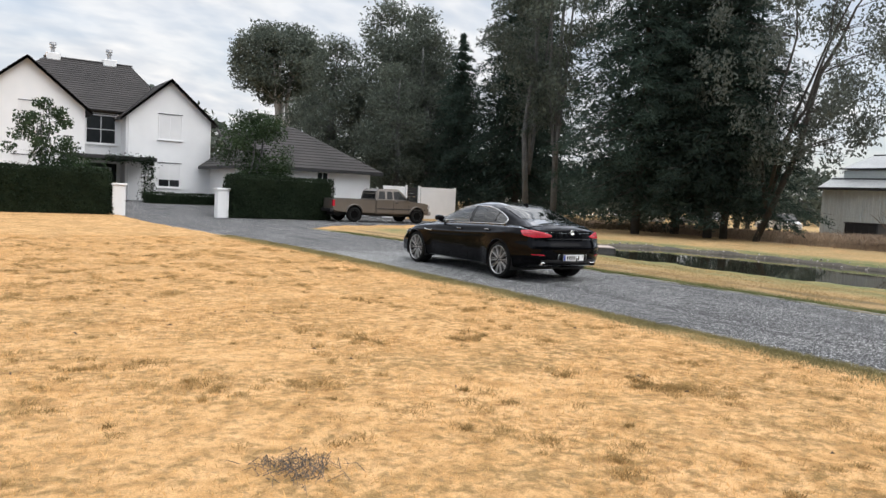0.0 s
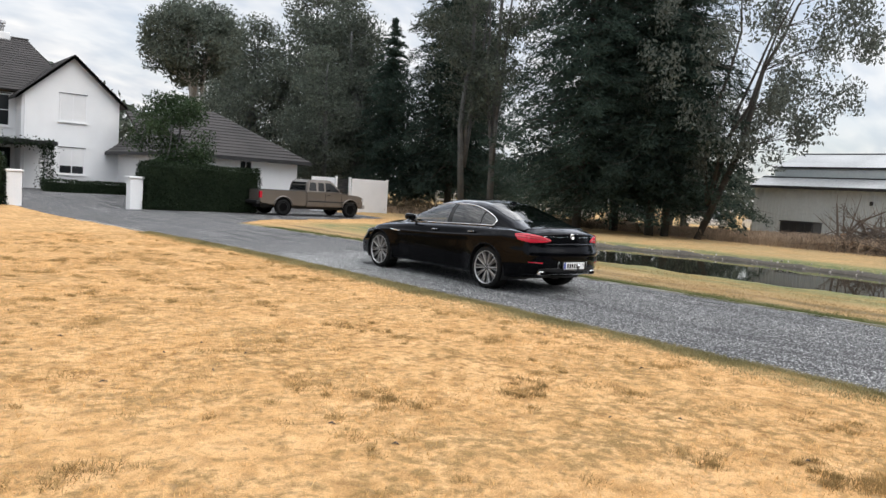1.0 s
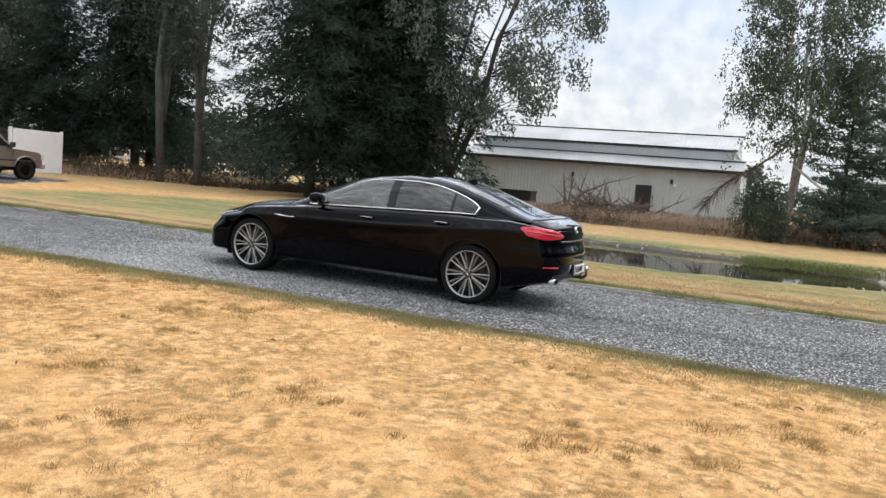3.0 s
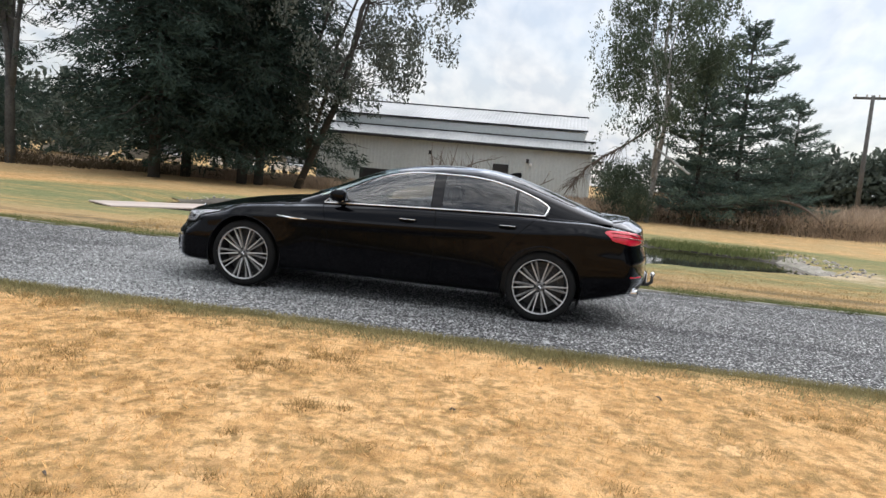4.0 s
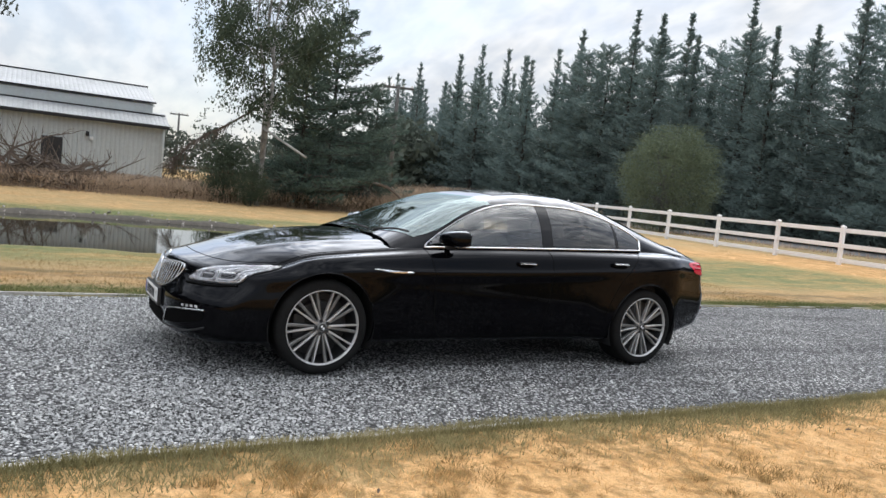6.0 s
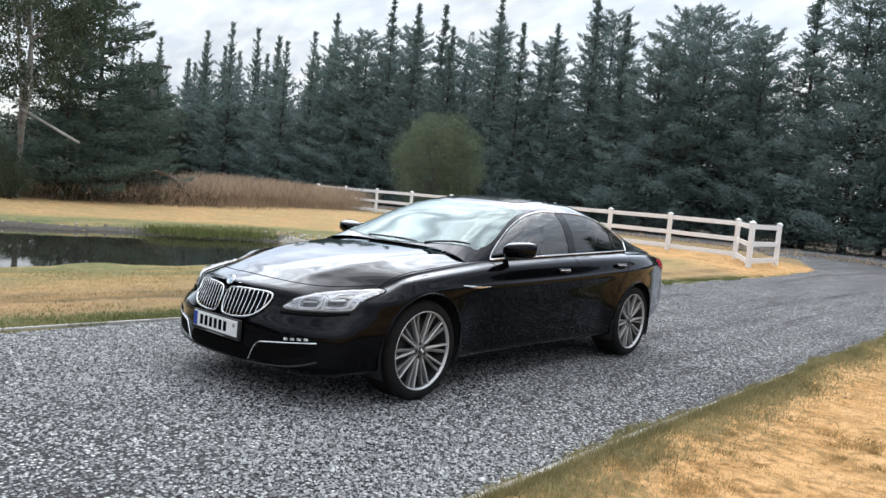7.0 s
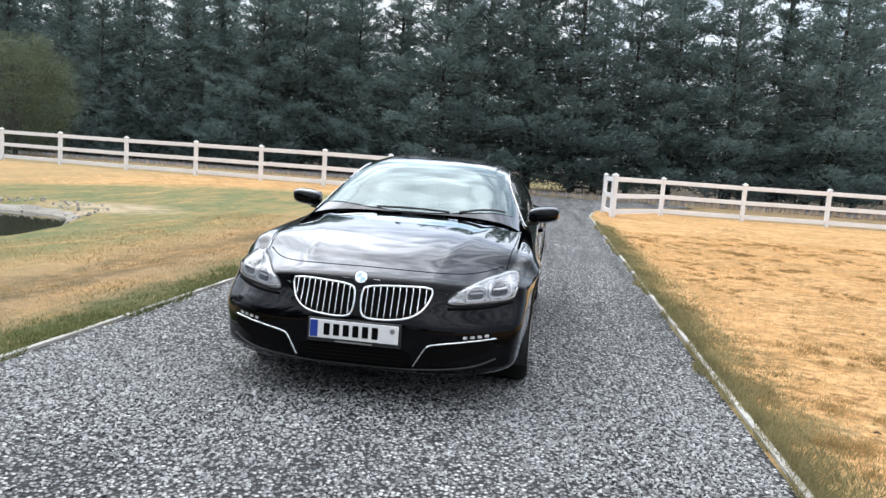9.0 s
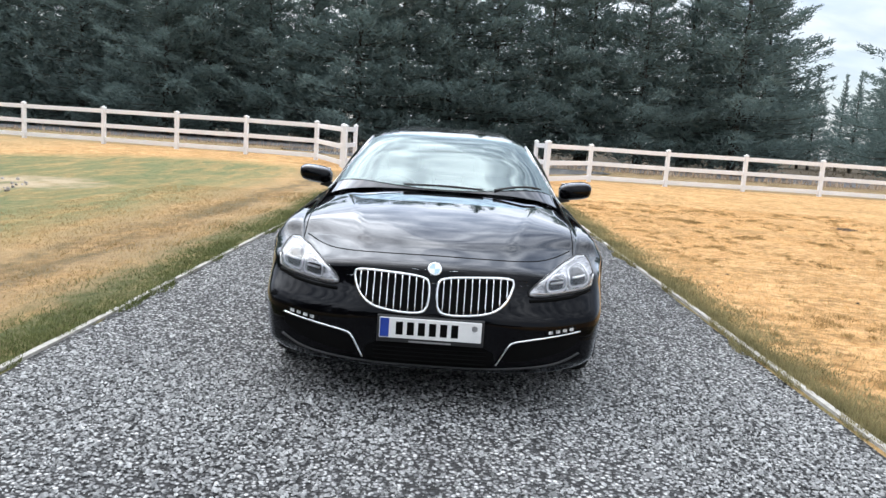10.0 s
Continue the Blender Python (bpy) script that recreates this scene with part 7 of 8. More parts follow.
    for x, y in ((-0.37, 0.0), (0.37, 0.0), (-0.37, -0.95), (0.37, -0.95)):
        st = part("seat", boxbm(x - 0.25, x + 0.25, y - 0.24, y + 0.28, 0.32, 0.53, bevel=0.06, seg=3), M_LEATHER, car, "black leather seat", smooth=True)
        bk = part("backrest", boxbm(-0.25, 0.25, -0.07, 0.07, 0.0, 0.60, bevel=0.06, seg=3), M_LEATHER, st, smooth=True)
        bk.matrix_basis = pose(x, y - 0.26, 0.45, -16 if y > -0.5 else -20)
        hr = part("headrest", boxbm(-0.13, 0.13, -0.05, 0.05, 0.0, 0.17, bevel=0.04, seg=3), M_LEATHER, st, smooth=True)
        hr.matrix_basis = pose(x, y - 0.44, 1.01 if y > -0.5 else 0.99, -10)
    bm = bmesh.new()
    tube(bm, [(0.37 + 0.185 * math.cos(a), 0.36 + 0.07 * math.sin(a), 0.86 + 0.17 * math.sin(a)) for a in np.linspace(0, 2 * math.pi, 33)], [0.014] * 33, 8)
    part("steering_wheel", bm, M_LEATHER, car, smooth=True)
    part("rear_view_mirror", boxbm(-0.11, 0.11, 0.02, 0.05, 1.20, 1.26, bevel=0.012, seg=2), M_BLACKPLASTIC, car)
    part("underside", boxbm(-0.62, 0.62, -1.85, 2.0, 0.185, 0.215), M_BLACKPLASTIC, car)
    return car


build_car()

# ---- the old pickup ----
def build_pickup():
    t = tagged(empty("pickup_truck", pose(5.95, 21.75, 0.02)), "old taupe extended-cab pickup truck parked on gravel", "truck")

    def shell(name, prof, y0, y1, material, bevel=0.03, tuck=0.0, label="", parent=t):
        bm = bmesh.new()
        prism(bm, prof, "y", y0, y1)
        if tuck:
            for v in bm.verts:
                if v.co.z > 1.1:
                    v.co.y *= 1 - tuck * (v.co.z - 1.1) / 0.6
        bmesh.ops.bevel(bm, geom=list(bm.edges), offset=bevel, segments=2, affect="EDGES")
        return part(name, bm, material, parent, label, smooth=False)
    W = 0.95
    shell("bed", [(0.05, 0.52), (0.0, 0.62), (0.0, 1.10), (2.30, 1.12), (2.30, 0.45), (0.5, 0.45)], -W, W, M_TAUPE, 0.03)
    shell("body", [(2.32, 0.42), (2.32, 1.12), (4.05, 1.12), (4.3, 1.10), (5.25, 1.02), (5.42, 0.95), (5.45, 0.62), (5.40, 0.45)], -W, W, M_TAUPE, 0.045, label="taupe cab and bonnet")
    shell("cab", [(2.36, 1.08), (2.40, 1.50), (2.52, 1.68), (3.55, 1.70), (3.75, 1.66), (4.32, 1.09)], -W + 0.03, W - 0.03, M_TAUPE, 0.05, 0.16)
    for s in (-1, 1):
        y = lambda z: s * ((W - 0.03) * (1 - 0.16 * (z - 1.1) / 0.6) + 0.004)
        for name, q in (("side_window", [(2.95, 1.17), (3.28, 1.17), (3.28, 1.56), (2.98, 1.56)]), ("side_window", [(3.36, 1.17), (4.12, 1.17), (3.68, 1.57), (3.36, 1.57)]), ("side_window", [(2.46, 1.17), (2.86, 1.17), (2.86, 1.56), (2.54, 1.56)])):
            bm = bmesh.new()
            f = bm.faces.new([bm.verts.new((a, y(b), b)) for a, b in q])
            bmesh.ops.solidify(bm, geom=[f], thickness=0.012 * s)
            part(name, bm, M_DARKGLASS, t)
        for pts in ([(3.32, 1.10), (3.32, 0.5)], [(4.22, 1.08), (4.20, 0.5)]):
            bm = bmesh.new()
            tube(bm, [(a, s * (W + 0.001), b) for a, b in pts], [0.006, 0.006], 5)
            part("door_gap", bm, M_SEAM, t)
        part("door_handle", boxbm(3.42, 3.58, *sorted((s * (W - 0.01), s * (W + 0.03))), 0.98, 1.02, bevel=0.008), M_BLACKPLASTIC, t)
        part("side_moulding", boxbm(2.4, 5.2, *sorted((s * (W - 0.01), s * (W + 0.015))), 0.66, 0.71, bevel=0.005), M_BLACKPLASTIC, t)
        part("mirror", boxbm(4.05, 4.17, *sorted((s * (W + 0.02), s * (W + 0.2))), 1.16, 1.34, bevel=0.02), M_BLACKPLASTIC, t)
        part("tail_light", boxbm(-0.012, 0.10, *sorted((s * (W - 0.14), s * (W + 0.006))), 0.74, 1.04, bevel=0.01), M_REDLENS, t, "red tail light")
        part("head_light", boxbm(5.34, 5.46, *sorted((s * (W - 0.3), s * (W + 0.004))), 0.76, 0.93, bevel=0.01), M_REFLECT, t)
        for x in (1.15, 4.72):
            bm = bmesh.new()
            pts = [(x + 0.46 * math.cos(a), s * (W + 0.012), 0.42 + 0.43 * math.sin(a)) for a in np.linspace(0.15, math.pi - 0.15, 16)]
            tube(bm, pts, [0.035] * 16, 6)
            part("arch_trim", bm, M_TAUPE, t)
            w = empty("wheel")
            w.parent = t
            w.location = (x, s * (W + 0.022), 0.355)
            bm = bmesh.new()
            lathe(bm, [(0.20, -s * 0.03), (0.24, 0.0), (0.33, 0.0), (0.36, -s * 0.04), (0.36, -s * 0.2), (0.3, -s * 0.24)], "y", 28)
            part("tyre", bm, M_RUBBER, w, smooth=True)
            bm = bmesh.new()
            lathe(bm, [(0.0, -s * 0.03), (0.06, -s * 0.02), (0.09, -s * 0.06), (0.17, -s * 0.05), (0.21, -s * 0.015), (0.215, -s * 0.03)], "y", 24)
            part("rim", bm, M_RIMDARK, w, smooth=True)
            bm = bmesh.new()
            lathe(bm, [(0.0, 0.0), (0.42, 0.0)], "y", 24, Matrix.Translation((x, s * (W + 0.002), 0.40)))
            part("wheel_well", bm, M_SEAM, t)
    part("bed_floor", boxbm(0.06, 2.26, -0.86, 0.86, 1.105, 1.125), M_BLACKPLASTIC, t, "dark bed cover")
    part("rear_bumper", boxbm(-0.14, 0.02, -0.92, 0.92, 0.46, 0.62, bevel=0.02), M_BLACKPLASTIC, t)
    part("front_bumper", boxbm(5.40, 5.56, -0.95, 0.95, 0.42, 0.62, bevel=0.03), M_STEEL, t)
    part("grille", boxbm(5.43, 5.47, -0.6, 0.6, 0.70, 0.94, bevel=0.01), M_BLACKPLASTIC, t)
    part("chassis", boxbm(0.2, 5.3, -0.6, 0.6, 0.3, 0.46), M_BLACKPLASTIC, t)
    bm = bmesh.new()
    f = bm.faces.new([bm.verts.new(c) for c in ((4.34, -0.80, 1.13), (4.34, 0.80, 1.13), (3.80, 0.70, 1.63), (3.80, -0.70, 1.63))])
    bmesh.ops.solidify(bm, geom=[f], thickness=0.012)
    part("windscreen", bm, M_DARKGLASS, t)
    bm = bmesh.new()
    f = bm.faces.new([bm.verts.new(c) for c in ((2.352, -0.74, 1.17), (2.352, 0.74, 1.17), (2.415, 0.66, 1.56), (2.415, -0.66, 1.56))])
    bmesh.ops.solidify(bm, geom=[f], thickness=0.012)
    part("rear_window", bm, M_DARKGLASS, t)


build_pickup()


# ---- far parked cars ----
def far_car(x, y, turn, material, label):
    c = tagged(empty("parked_car", pose(x, y, 0.0, 0, 0, turn)), label, "car", "far parked cars")
    bm = bmesh.new()
    prism(bm, [(-2.1, 0.28), (-2.15, 0.75), (-1.5, 0.92), (1.0, 0.92), (1.9, 0.80), (2.15, 0.62), (2.15, 0.28)], "y", -0.86, 0.86)
    bmesh.ops.bevel(bm, geom=list(bm.edges), offset=0.07, segments=2, affect="EDGES")
    part("body", bm, material, c)
    bm = bmesh.new()
    prism(bm, [(-1.75, 0.90), (-1.2, 1.40), (0.1, 1.43), (1.0, 0.90)], "y", -0.72, 0.72)
    bmesh.ops.bevel(bm, geom=list(bm.edges), offset=0.09, segments=2, affect="EDGES")
    part("cabin", bm, M_DARKGLASS, c)
    part("roof", boxbm(-1.15, 0.05, -0.62, 0.62, 1.425, 1.455, bevel=0.012), material, c)
    for wx in (-1.35, 1.35):
        for s in (-1, 1):
            bm = bmesh.new()
            lathe(bm, [(0.0, s * 0.02), (0.2, s * 0.02), (0.31, 0.0), (0.31, -s * 0.2)], "y", 18, Matrix.Translation((wx, s * 0.87, 0.31)))
            part("wheel", bm, M_RUBBER, c)


far_car(44.5, 22.5, 60, M_WHITECAR, "white hatchback parked far beyond the trees")
far_car(47.5, 19.5, 40, M_WHITECAR, "white saloon parked far beyond the trees")
far_car(41.0, 27.0, 75, M_STEEL, "silver hatchback parked far beyond the trees")
far_car(39.0, 31.5, 80, M_WHITECAR, "white van-like car parked far beyond the trees")


# ---- power pole ----
def build_pole(x, y, h):
    p = tagged(empty("power_pole", pose(x, y, 0)), "weathered wooden power pole with a crossarm", "pole", "power poles")
    bm = bmesh.new()
    tube(bm, [(0, 0, -0.2), (0, 0, h)], [0.16, 0.11], 12)
    part("pole", bm, M_POLE, p, smooth=True)
    a = part("crossarm", boxbm(-1.1, 1.1, -0.06, 0.06, h - 0.25, h - 0.10, bevel=0.01), M_POLE, p)
    a.rotation_euler = (0, 0, radians(68))
    for u in (-0.95, -0.35, 0.35, 0.95):
        bm = bmesh.new()
        lathe(bm, [(0.0, 0.0), (0.03, 0.0), (0.05, 0.06), (0.035, 0.1), (0.05, 0.14), (0.0, 0.17)], "z", 10, Matrix.Translation((u, 0, h - 0.099)))
        part("insulator", bm, M_TERRA, a)
    return p


build_pole(42.9, -19.75, 8.45)
build_pole(92.0, -13.8, 7.6)

# ---- brush heap, fallen log, steel bin ----
def build_brush():
    rng = random.Random(17)
    b = tagged(empty("brush_heap", pose(25.3, 2.8, 0.0)), "heap of cut dead branches in rank grass", "branches", "brush heaps")
    for k in range(110):
        a, r = rng.uniform(0, 6.28), rng.uniform(0.0, 1.7)
        p = Vector((r * math.cos(a) * 0.8, r * math.sin(a) * 1.7, rng.uniform(0.05, 1.0) * (1.25 - r * 0.5)))
        d = Vector((rng.uniform(-0.5, 0.5), rng.uniform(-1, 1), rng.uniform(-0.1, 0.5))).normalized()
        ln = rng.uniform(0.8, 2.4)
        bm = bmesh.new()
        m = p + d * ln * 0.5 + Vector((0, 0, rng.uniform(-0.1, 0.15)))
        tube(bm, [p, m, p + d * ln], [0.045, 0.03, 0.007], 5)
        for j in range(5):
            q = p.lerp(p + d * ln, rng.uniform(0.4, 0.9))
            e = (d + Vector((rng.uniform(-1, 1), rng.uniform(-1, 1), rng.uniform(0, 1)))).normalized()
            tube(bm, [q, q + e * ln * 0.3], [0.012, 0.004], 4)
        part("branch", bm, M_DEADWOOD, b)
    # one arching limb stands out of the heap
    for pts in ([(0, 1.3, 0.5), (0, 0.6, 1.35), (0, -0.5, 1.9), (0, -1.3, 2.1)], [(0, 1.4, 0.4), (0, 1.5, 1.3), (0.1, 1.65, 2.1)]):
        bm = bmesh.new()
        tube(bm, pts, [0.06, 0.045, 0.025, 0.01][:len(pts)], 6)
        for k in range(12):
            s = rng.uniform(0.25, 1) * (len(pts) - 1)
            i = min(int(s), len(pts) - 2)
            q = Vector(pts[i]).lerp(Vector(pts[i + 1]), s - i)
            e = Vector((rng.uniform(-0.6, 0.6), rng.uniform(-1, 0.6), rng.uniform(-0.7, 0.9))).normalized()
            tube(bm, [q, q + e * 0.35, q + e * 0.6 + Vector((0, 0, -0.1))], [0.014, 0.008, 0.003], 4)
        part("limb", bm, M_DEADWOOD, b)
    # the tangle of fine twigs that fills the heap
    bm = bmesh.new()
    for k in range(900):
        a, r = rng.uniform(0, 6.28), rng.random() ** 0.6
        p = Vector((0.9 * r * math.cos(a), 2.4 * r * math.sin(a) - 0.3, rng.random() * 1.0 * (1.05 - r * 0.75)))
        d = Vector((rng.uniform(-0.6, 0.6), rng.uniform(-1, 1), rng.uniform(-0.25, 0.45))).normalized() * rng.uniform(0.3, 0.9)
        tube(bm, [p, p + d * 0.5 + Vector((0, 0, rng.uniform(-0.04, 0.06))), p + d], [0.012, 0.009, 0.003], 3, cap=False)
    part("twigs", bm, M_TWIG, b, "dark tangle of fine dead twigs")
    bm = bmesh.new()
    tube(bm, [(-0.2, 1.1, 0.3), (0.0, 1.15, 0.75)], [0.2, 0.16], 10)
    part("stump", bm, M_SPLIT, b, "split orange-brown stump")
    return b


heap = build_brush()
copy_thing(heap, pose(26.3, -8.2, -0.25, 0, 0, 12))


def build_fallen_limb():
    """A bare limb lying across the scrub on its own broken forks."""
    f = tagged(empty("fallen_limb", pose(25.0, -8.0, 0.0)), "bare grey-brown fallen limb lying across brown scrub", "branch")
    bm = bmesh.new()
    tube(bm, smooth_pts([(0.3, 2.9, -0.1), (0.15, 2.3, 0.75), (0.0, 1.5, 1.36), (0.0, 0.0, 1.42), (0.0, -1.7, 1.42), (0.1, -3.2, 1.26), (0.3, -4.4, 0.5), (0.35, -4.8, -0.1)], 4), [0.10 - 0.0022 * i for i in range(29)], 8)
    part("limb", bm, M_DEADWOOD, f, smooth=True)
    rng = random.Random(4)
    for k in range(16):
        y = rng.uniform(-3.2, 2.2)
        bm = bmesh.new()
        d = Vector((rng.uniform(-0.4, 0.4), rng.uniform(-0.8, 0.4), rng.uniform(-0.9, 0.7)))
        q = Vector((0, y, 1.36))
        tube(bm, [q, q + d * 0.5, q + d * 0.9 + Vector((0, 0, -0.1))], [0.025, 0.015, 0.004], 5)
        part("twig", bm, M_TWIG, f)


build_fallen_limb()


# ---- timber jetty at the pond ----
def build_jetty():
    ang = math.degrees(math.atan2(-2.2, 3.05))
    j = tagged(empty("jetty", pose(5.75, 7.25, -0.10, 0, 0, ang)), "low pale timber jetty reaching over the pond", "jetty")
    ln, wd = 3.8, 1.15
    n = 27
    me = None
    for k in range(n):
        if me is None:
            p = part("plank", boxbm(0.0, 0.134, -0.03, wd + 0.03, 0.125, 0.155, bevel=0.004), M_DECK, j)
            me = p.data
        else:
            p = new("plank", me)
            p.parent = j
        p.location = (k * ln / n, 0, 0)
    for y in (0.0, wd - 0.05):
        part("bearer", boxbm(0.02, ln - 0.02, y, y + 0.05, -0.08, 0.1215), M_POLE, j, "weathered grey bearer")
    part("end_board", boxbm(ln, ln + 0.03, 0.0, wd, -0.08, 0.12), M_POLE, j)
    for x, y in ((1.9, 0.1), (1.9, wd - 0.1), (3.55, 0.1), (3.55, wd - 0.1)):
        bm = bmesh.new()
        tube(bm, [(x, y, -0.45), (x, y, 0.12)], [0.06, 0.06], 10)
        part("post", bm, M_POLE, j)


build_jetty()
bm = bmesh.new()
_inv = birch.matrix_world.inverted()
tube(bm, [_inv @ Vector(c) for c in ((23.98, -5.05, 3.1), (23.3, -5.45, 2.75), (22.5, -5.9, 2.35), (22.0, -6.2, 2.1))], [0.04, 0.05, 0.05, 0.045], 8)
part("broken_limb", bm, M_PALEBARK, birch, "pale broken limb", smooth=True)
# a torn bough droops from the birch towards the shed door
bm = bmesh.new()
_r = random.Random(8)
_bough = smooth_pts([(24.05, -4.8, 3.9), (24.6, -3.9, 3.15), (24.95, -3.0, 2.55), (25.0, -2.3, 1.95), (25.0, -1.9, 1.3)], 5)
tube(bm, [_inv @ Vector(c) for c in _bough], [0.05 - 0.002 * i for i in range(len(_bough))], 6)
for k in range(150):
    q = Vector(_r.choice(_bough[4:]))
    d = Vector((_r.uniform(-0.5, 0.5), _r.uniform(-0.2, 0.9), _r.uniform(-1.4, -0.2))).normalized() * _r.uniform(0.4, 1.1)
    e = q + d
    e.z = max(e.z, 0.2)
    tube(bm, [_inv @ q, _inv @ (q.lerp(e, 0.5) + Vector((0, 0, 0.08))), _inv @ e], [0.012, 0.009, 0.003], 4, cap=False)
part("torn_bough", bm, M_TWIG, birch, "dark torn bough hanging to the grass")
bn = tagged(empty("steel_bin", pose(29.6, 7.9, 0.0)), "dark open steel skip bin beside the shed", "bin")
part("tub", boxbm(-0.5, 0.5, -0.85, 0.85, 0.0, 1.12, bevel=0.03), M_FASCIA, bn)
for k in range(5):
    part("rib", boxbm(-0.54, -0.502, -0.8 + k * 0.38, -0.74 + k * 0.38, 0.05, 1.05), M_FASCIA, bn)
part("rim", boxbm(-0.54, 0.54, -0.89, 0.89, 1.122, 1.18, bevel=0.015), M_FASCIA, bn)


# ---- rank grass, lawn blades, loose stones ----
def blades(name, pts, height, width, material, label, category, seed, lean=0.35, tall=False):
    """One grass blade, a bent triangle pair, at every point."""
    rng = np.random.default_rng(seed)
    p = np.asarray(pts, float)
    n = len(p)
    h = height * rng.uniform(0.45, 1.25, n)[:, None] if np.isscalar(height) else (np.asarray(height) * rng.uniform(0.6, 1.2, n))[:, None]
    a = rng.uniform(0, 2 * np.pi, n)
    side = np.stack([np.cos(a), np.sin(a), np.zeros(n)], 1) * (width * rng.uniform(0.6, 1.4, n))[:, None]
    b = rng.uniform(0, 2 * np.pi, n)
    bend = np.stack([np.cos(b), np.sin(b), np.zeros(n)], 1) * h * lean * rng.uniform(0.2, 1.5, n)[:, None]
    up = np.array([0, 0, 1.0])
    if not tall:
        v = np.stack([p - side, p + side, p + up * h + bend], 1)
        f = np.arange(3 * n).reshape(n, 3)
        return tagged(from_mesh(name, raw_mesh(name, v.reshape(-1, 3), f), material), label, category, kind="stuff")
    # a slim stem that bends over into a fuller seed head
    v = np.stack([p - side * 0.5, p + side * 0.5, p + up * h * 0.62 + bend * 0.4, p + up * h * 0.6 + bend * 0.4 - side, p + up * h * 0.66 + bend * 0.5 + side, p + up * h + bend * 1.2], 1)
    f = np.concatenate([np.array([[0, 1, 2], [3, 4, 5]])[None] + 6 * np.arange(n)[:, None, None]]).reshape(-1, 3)
    return tagged(from_mesh(name, raw_mesh(name, v.reshape(-1, 3), f), material), label, category, kind="stuff")


def rank_grass():
    rng = np.random.default_rng(5)
    line = [(26.5, 19.0, 1.6, 0.45), (25.6, 12.0, 1.6, 0.5), (25.6, 4.0, 2.2, 0.68), (26.5, -2.0, 2.4, 0.7), (27.0, -9.0, 2.6, 0.7), (28.3, -16.0, 3.0, 1.45), (29.0, -21.5, 2.8, 1.35), (30.5, -26.0, 2.2, 1.3)]
    pts, hs = [], []
    for (xa, ya, wa, ha), (xb, yb, wb, hb) in zip(line, line[1:]):
        k = int(math.dist((xa, ya), (xb, yb)) * 1400)
        s = rng.random(k)
        x = xa + (xb - xa) * s + rng.normal(0, 0.5, k) * (wa + (wb - wa) * s)
        y = ya + (yb - ya) * s + rng.normal(0, 0.4, k)
        pts.append(np.stack([x, y, np.full(k, 0.0)], 1))
        hs.append(ha + (hb - ha) * s)
    return np.concatenate(pts), np.concatenate(hs)


rp, rh = rank_grass()
blades("rank_grass", rp, rh, 0.013, M_REED, "tall dry brown rank grass along the shed", "grass", 1, 0.38, True)
# weeds and low scrub before the wood
rng1 = np.random.default_rng(9)
k = 5200
wx = rng1.uniform(13.5, 26, k)
wp = np.stack([wx, 31.5 - 0.95 * (wx - 13.5) + rng1.normal(0, 0.9, k), np.zeros(k)], 1)
blades("scrub", wp, 0.5, 0.03, M_REED, "dry brown scrub under the trees", "grass", 2, 0.5)
k = 4200
vp = np.stack([rng1.uniform(-40, 70, k), -33.5 + rng1.normal(0, 0.7, k), np.full(k, 0.1)], 1)
blades("verge_grass", vp, 0.35, 0.03, M_REED, "dry brown roadside verge grass", "grass", 3, 0.5)


# dark undergrowth at the feet of the trees
M_BRACKEN = mat("bracken_leaves", (0.055, 0.044, 0.03), (0.16, 0.12, 0.075), 0.7, 0.8, fine=3, bump=0, island=0.5)
line2 = [(14.5, 33.5, 1.0), (17.0, 30.0, 1.15), (19.5, 26.5, 1.15), (22.5, 20.5, 0.6), (26.5, 16.0, 0.5), (26.5, 11.0, 0.5), (27.0, 5.0, 0.7), (28.0, -1.0, 0.8), (25.2, -4.5, 0.9), (25.4, -9.0, 0.95), (26.4, -13.0, 0.9), (30.0, -17.0, 0.7)]
bp = []
for (xa, ya, ha), (xb, yb, hb) in zip(line2, line2[1:]):
    for _ in range(int(math.dist((xa, ya), (xb, yb)) * (9 if ya > 16 else 5))):
        s = rng1.random()
        hh = (ha + (hb - ha) * s) * rng1.uniform(0.35, 1.0)
        c = np.array([xa + (xb - xa) * s + rng1.normal() * 0.7, ya + (yb - ya) * s + rng1.normal() * 0.5, 0])
        q = rng1.normal(size=(70, 3)) * np.array([0.4, 0.4, 0.0]) + c
        q[:, 2] = rng1.random(70) ** 0.8 * hh
        bp.append(q)
# behind the end of the shed
for _ in range(70):
    c = np.array([37.0 + rng1.normal() * 0.8, rng1.uniform(-15, -3), 0])
    q = rng1.normal(size=(70, 3)) * np.array([0.4, 0.5, 0.0]) + c
    q[:, 2] = rng1.random(70) * 1.3
    bp.append(q)
# and under the pines
for _ in range(260):
    c = np.array([rng1.uniform(-48, 95), -47.5 + rng1.normal() * 1.2, 0])
    q = rng1.normal(size=(45, 3)) * np.array([0.9, 0.6, 0.0]) + c
    q[:, 2] = rng1.random(45) * 1.5
    bp.append(q)
bp = np.concatenate(bp)
v, f = sprays(rng1, bp, np.tile([0, 0, 0.6], (len(bp), 1)), 0.22, 0.22, 0.8)
tagged(from_mesh("undergrowth", raw_mesh("undergrowth", v, f), M_BRACKEN), "dark brown bracken and scrub under the trees", "scrub", kind="stuff")
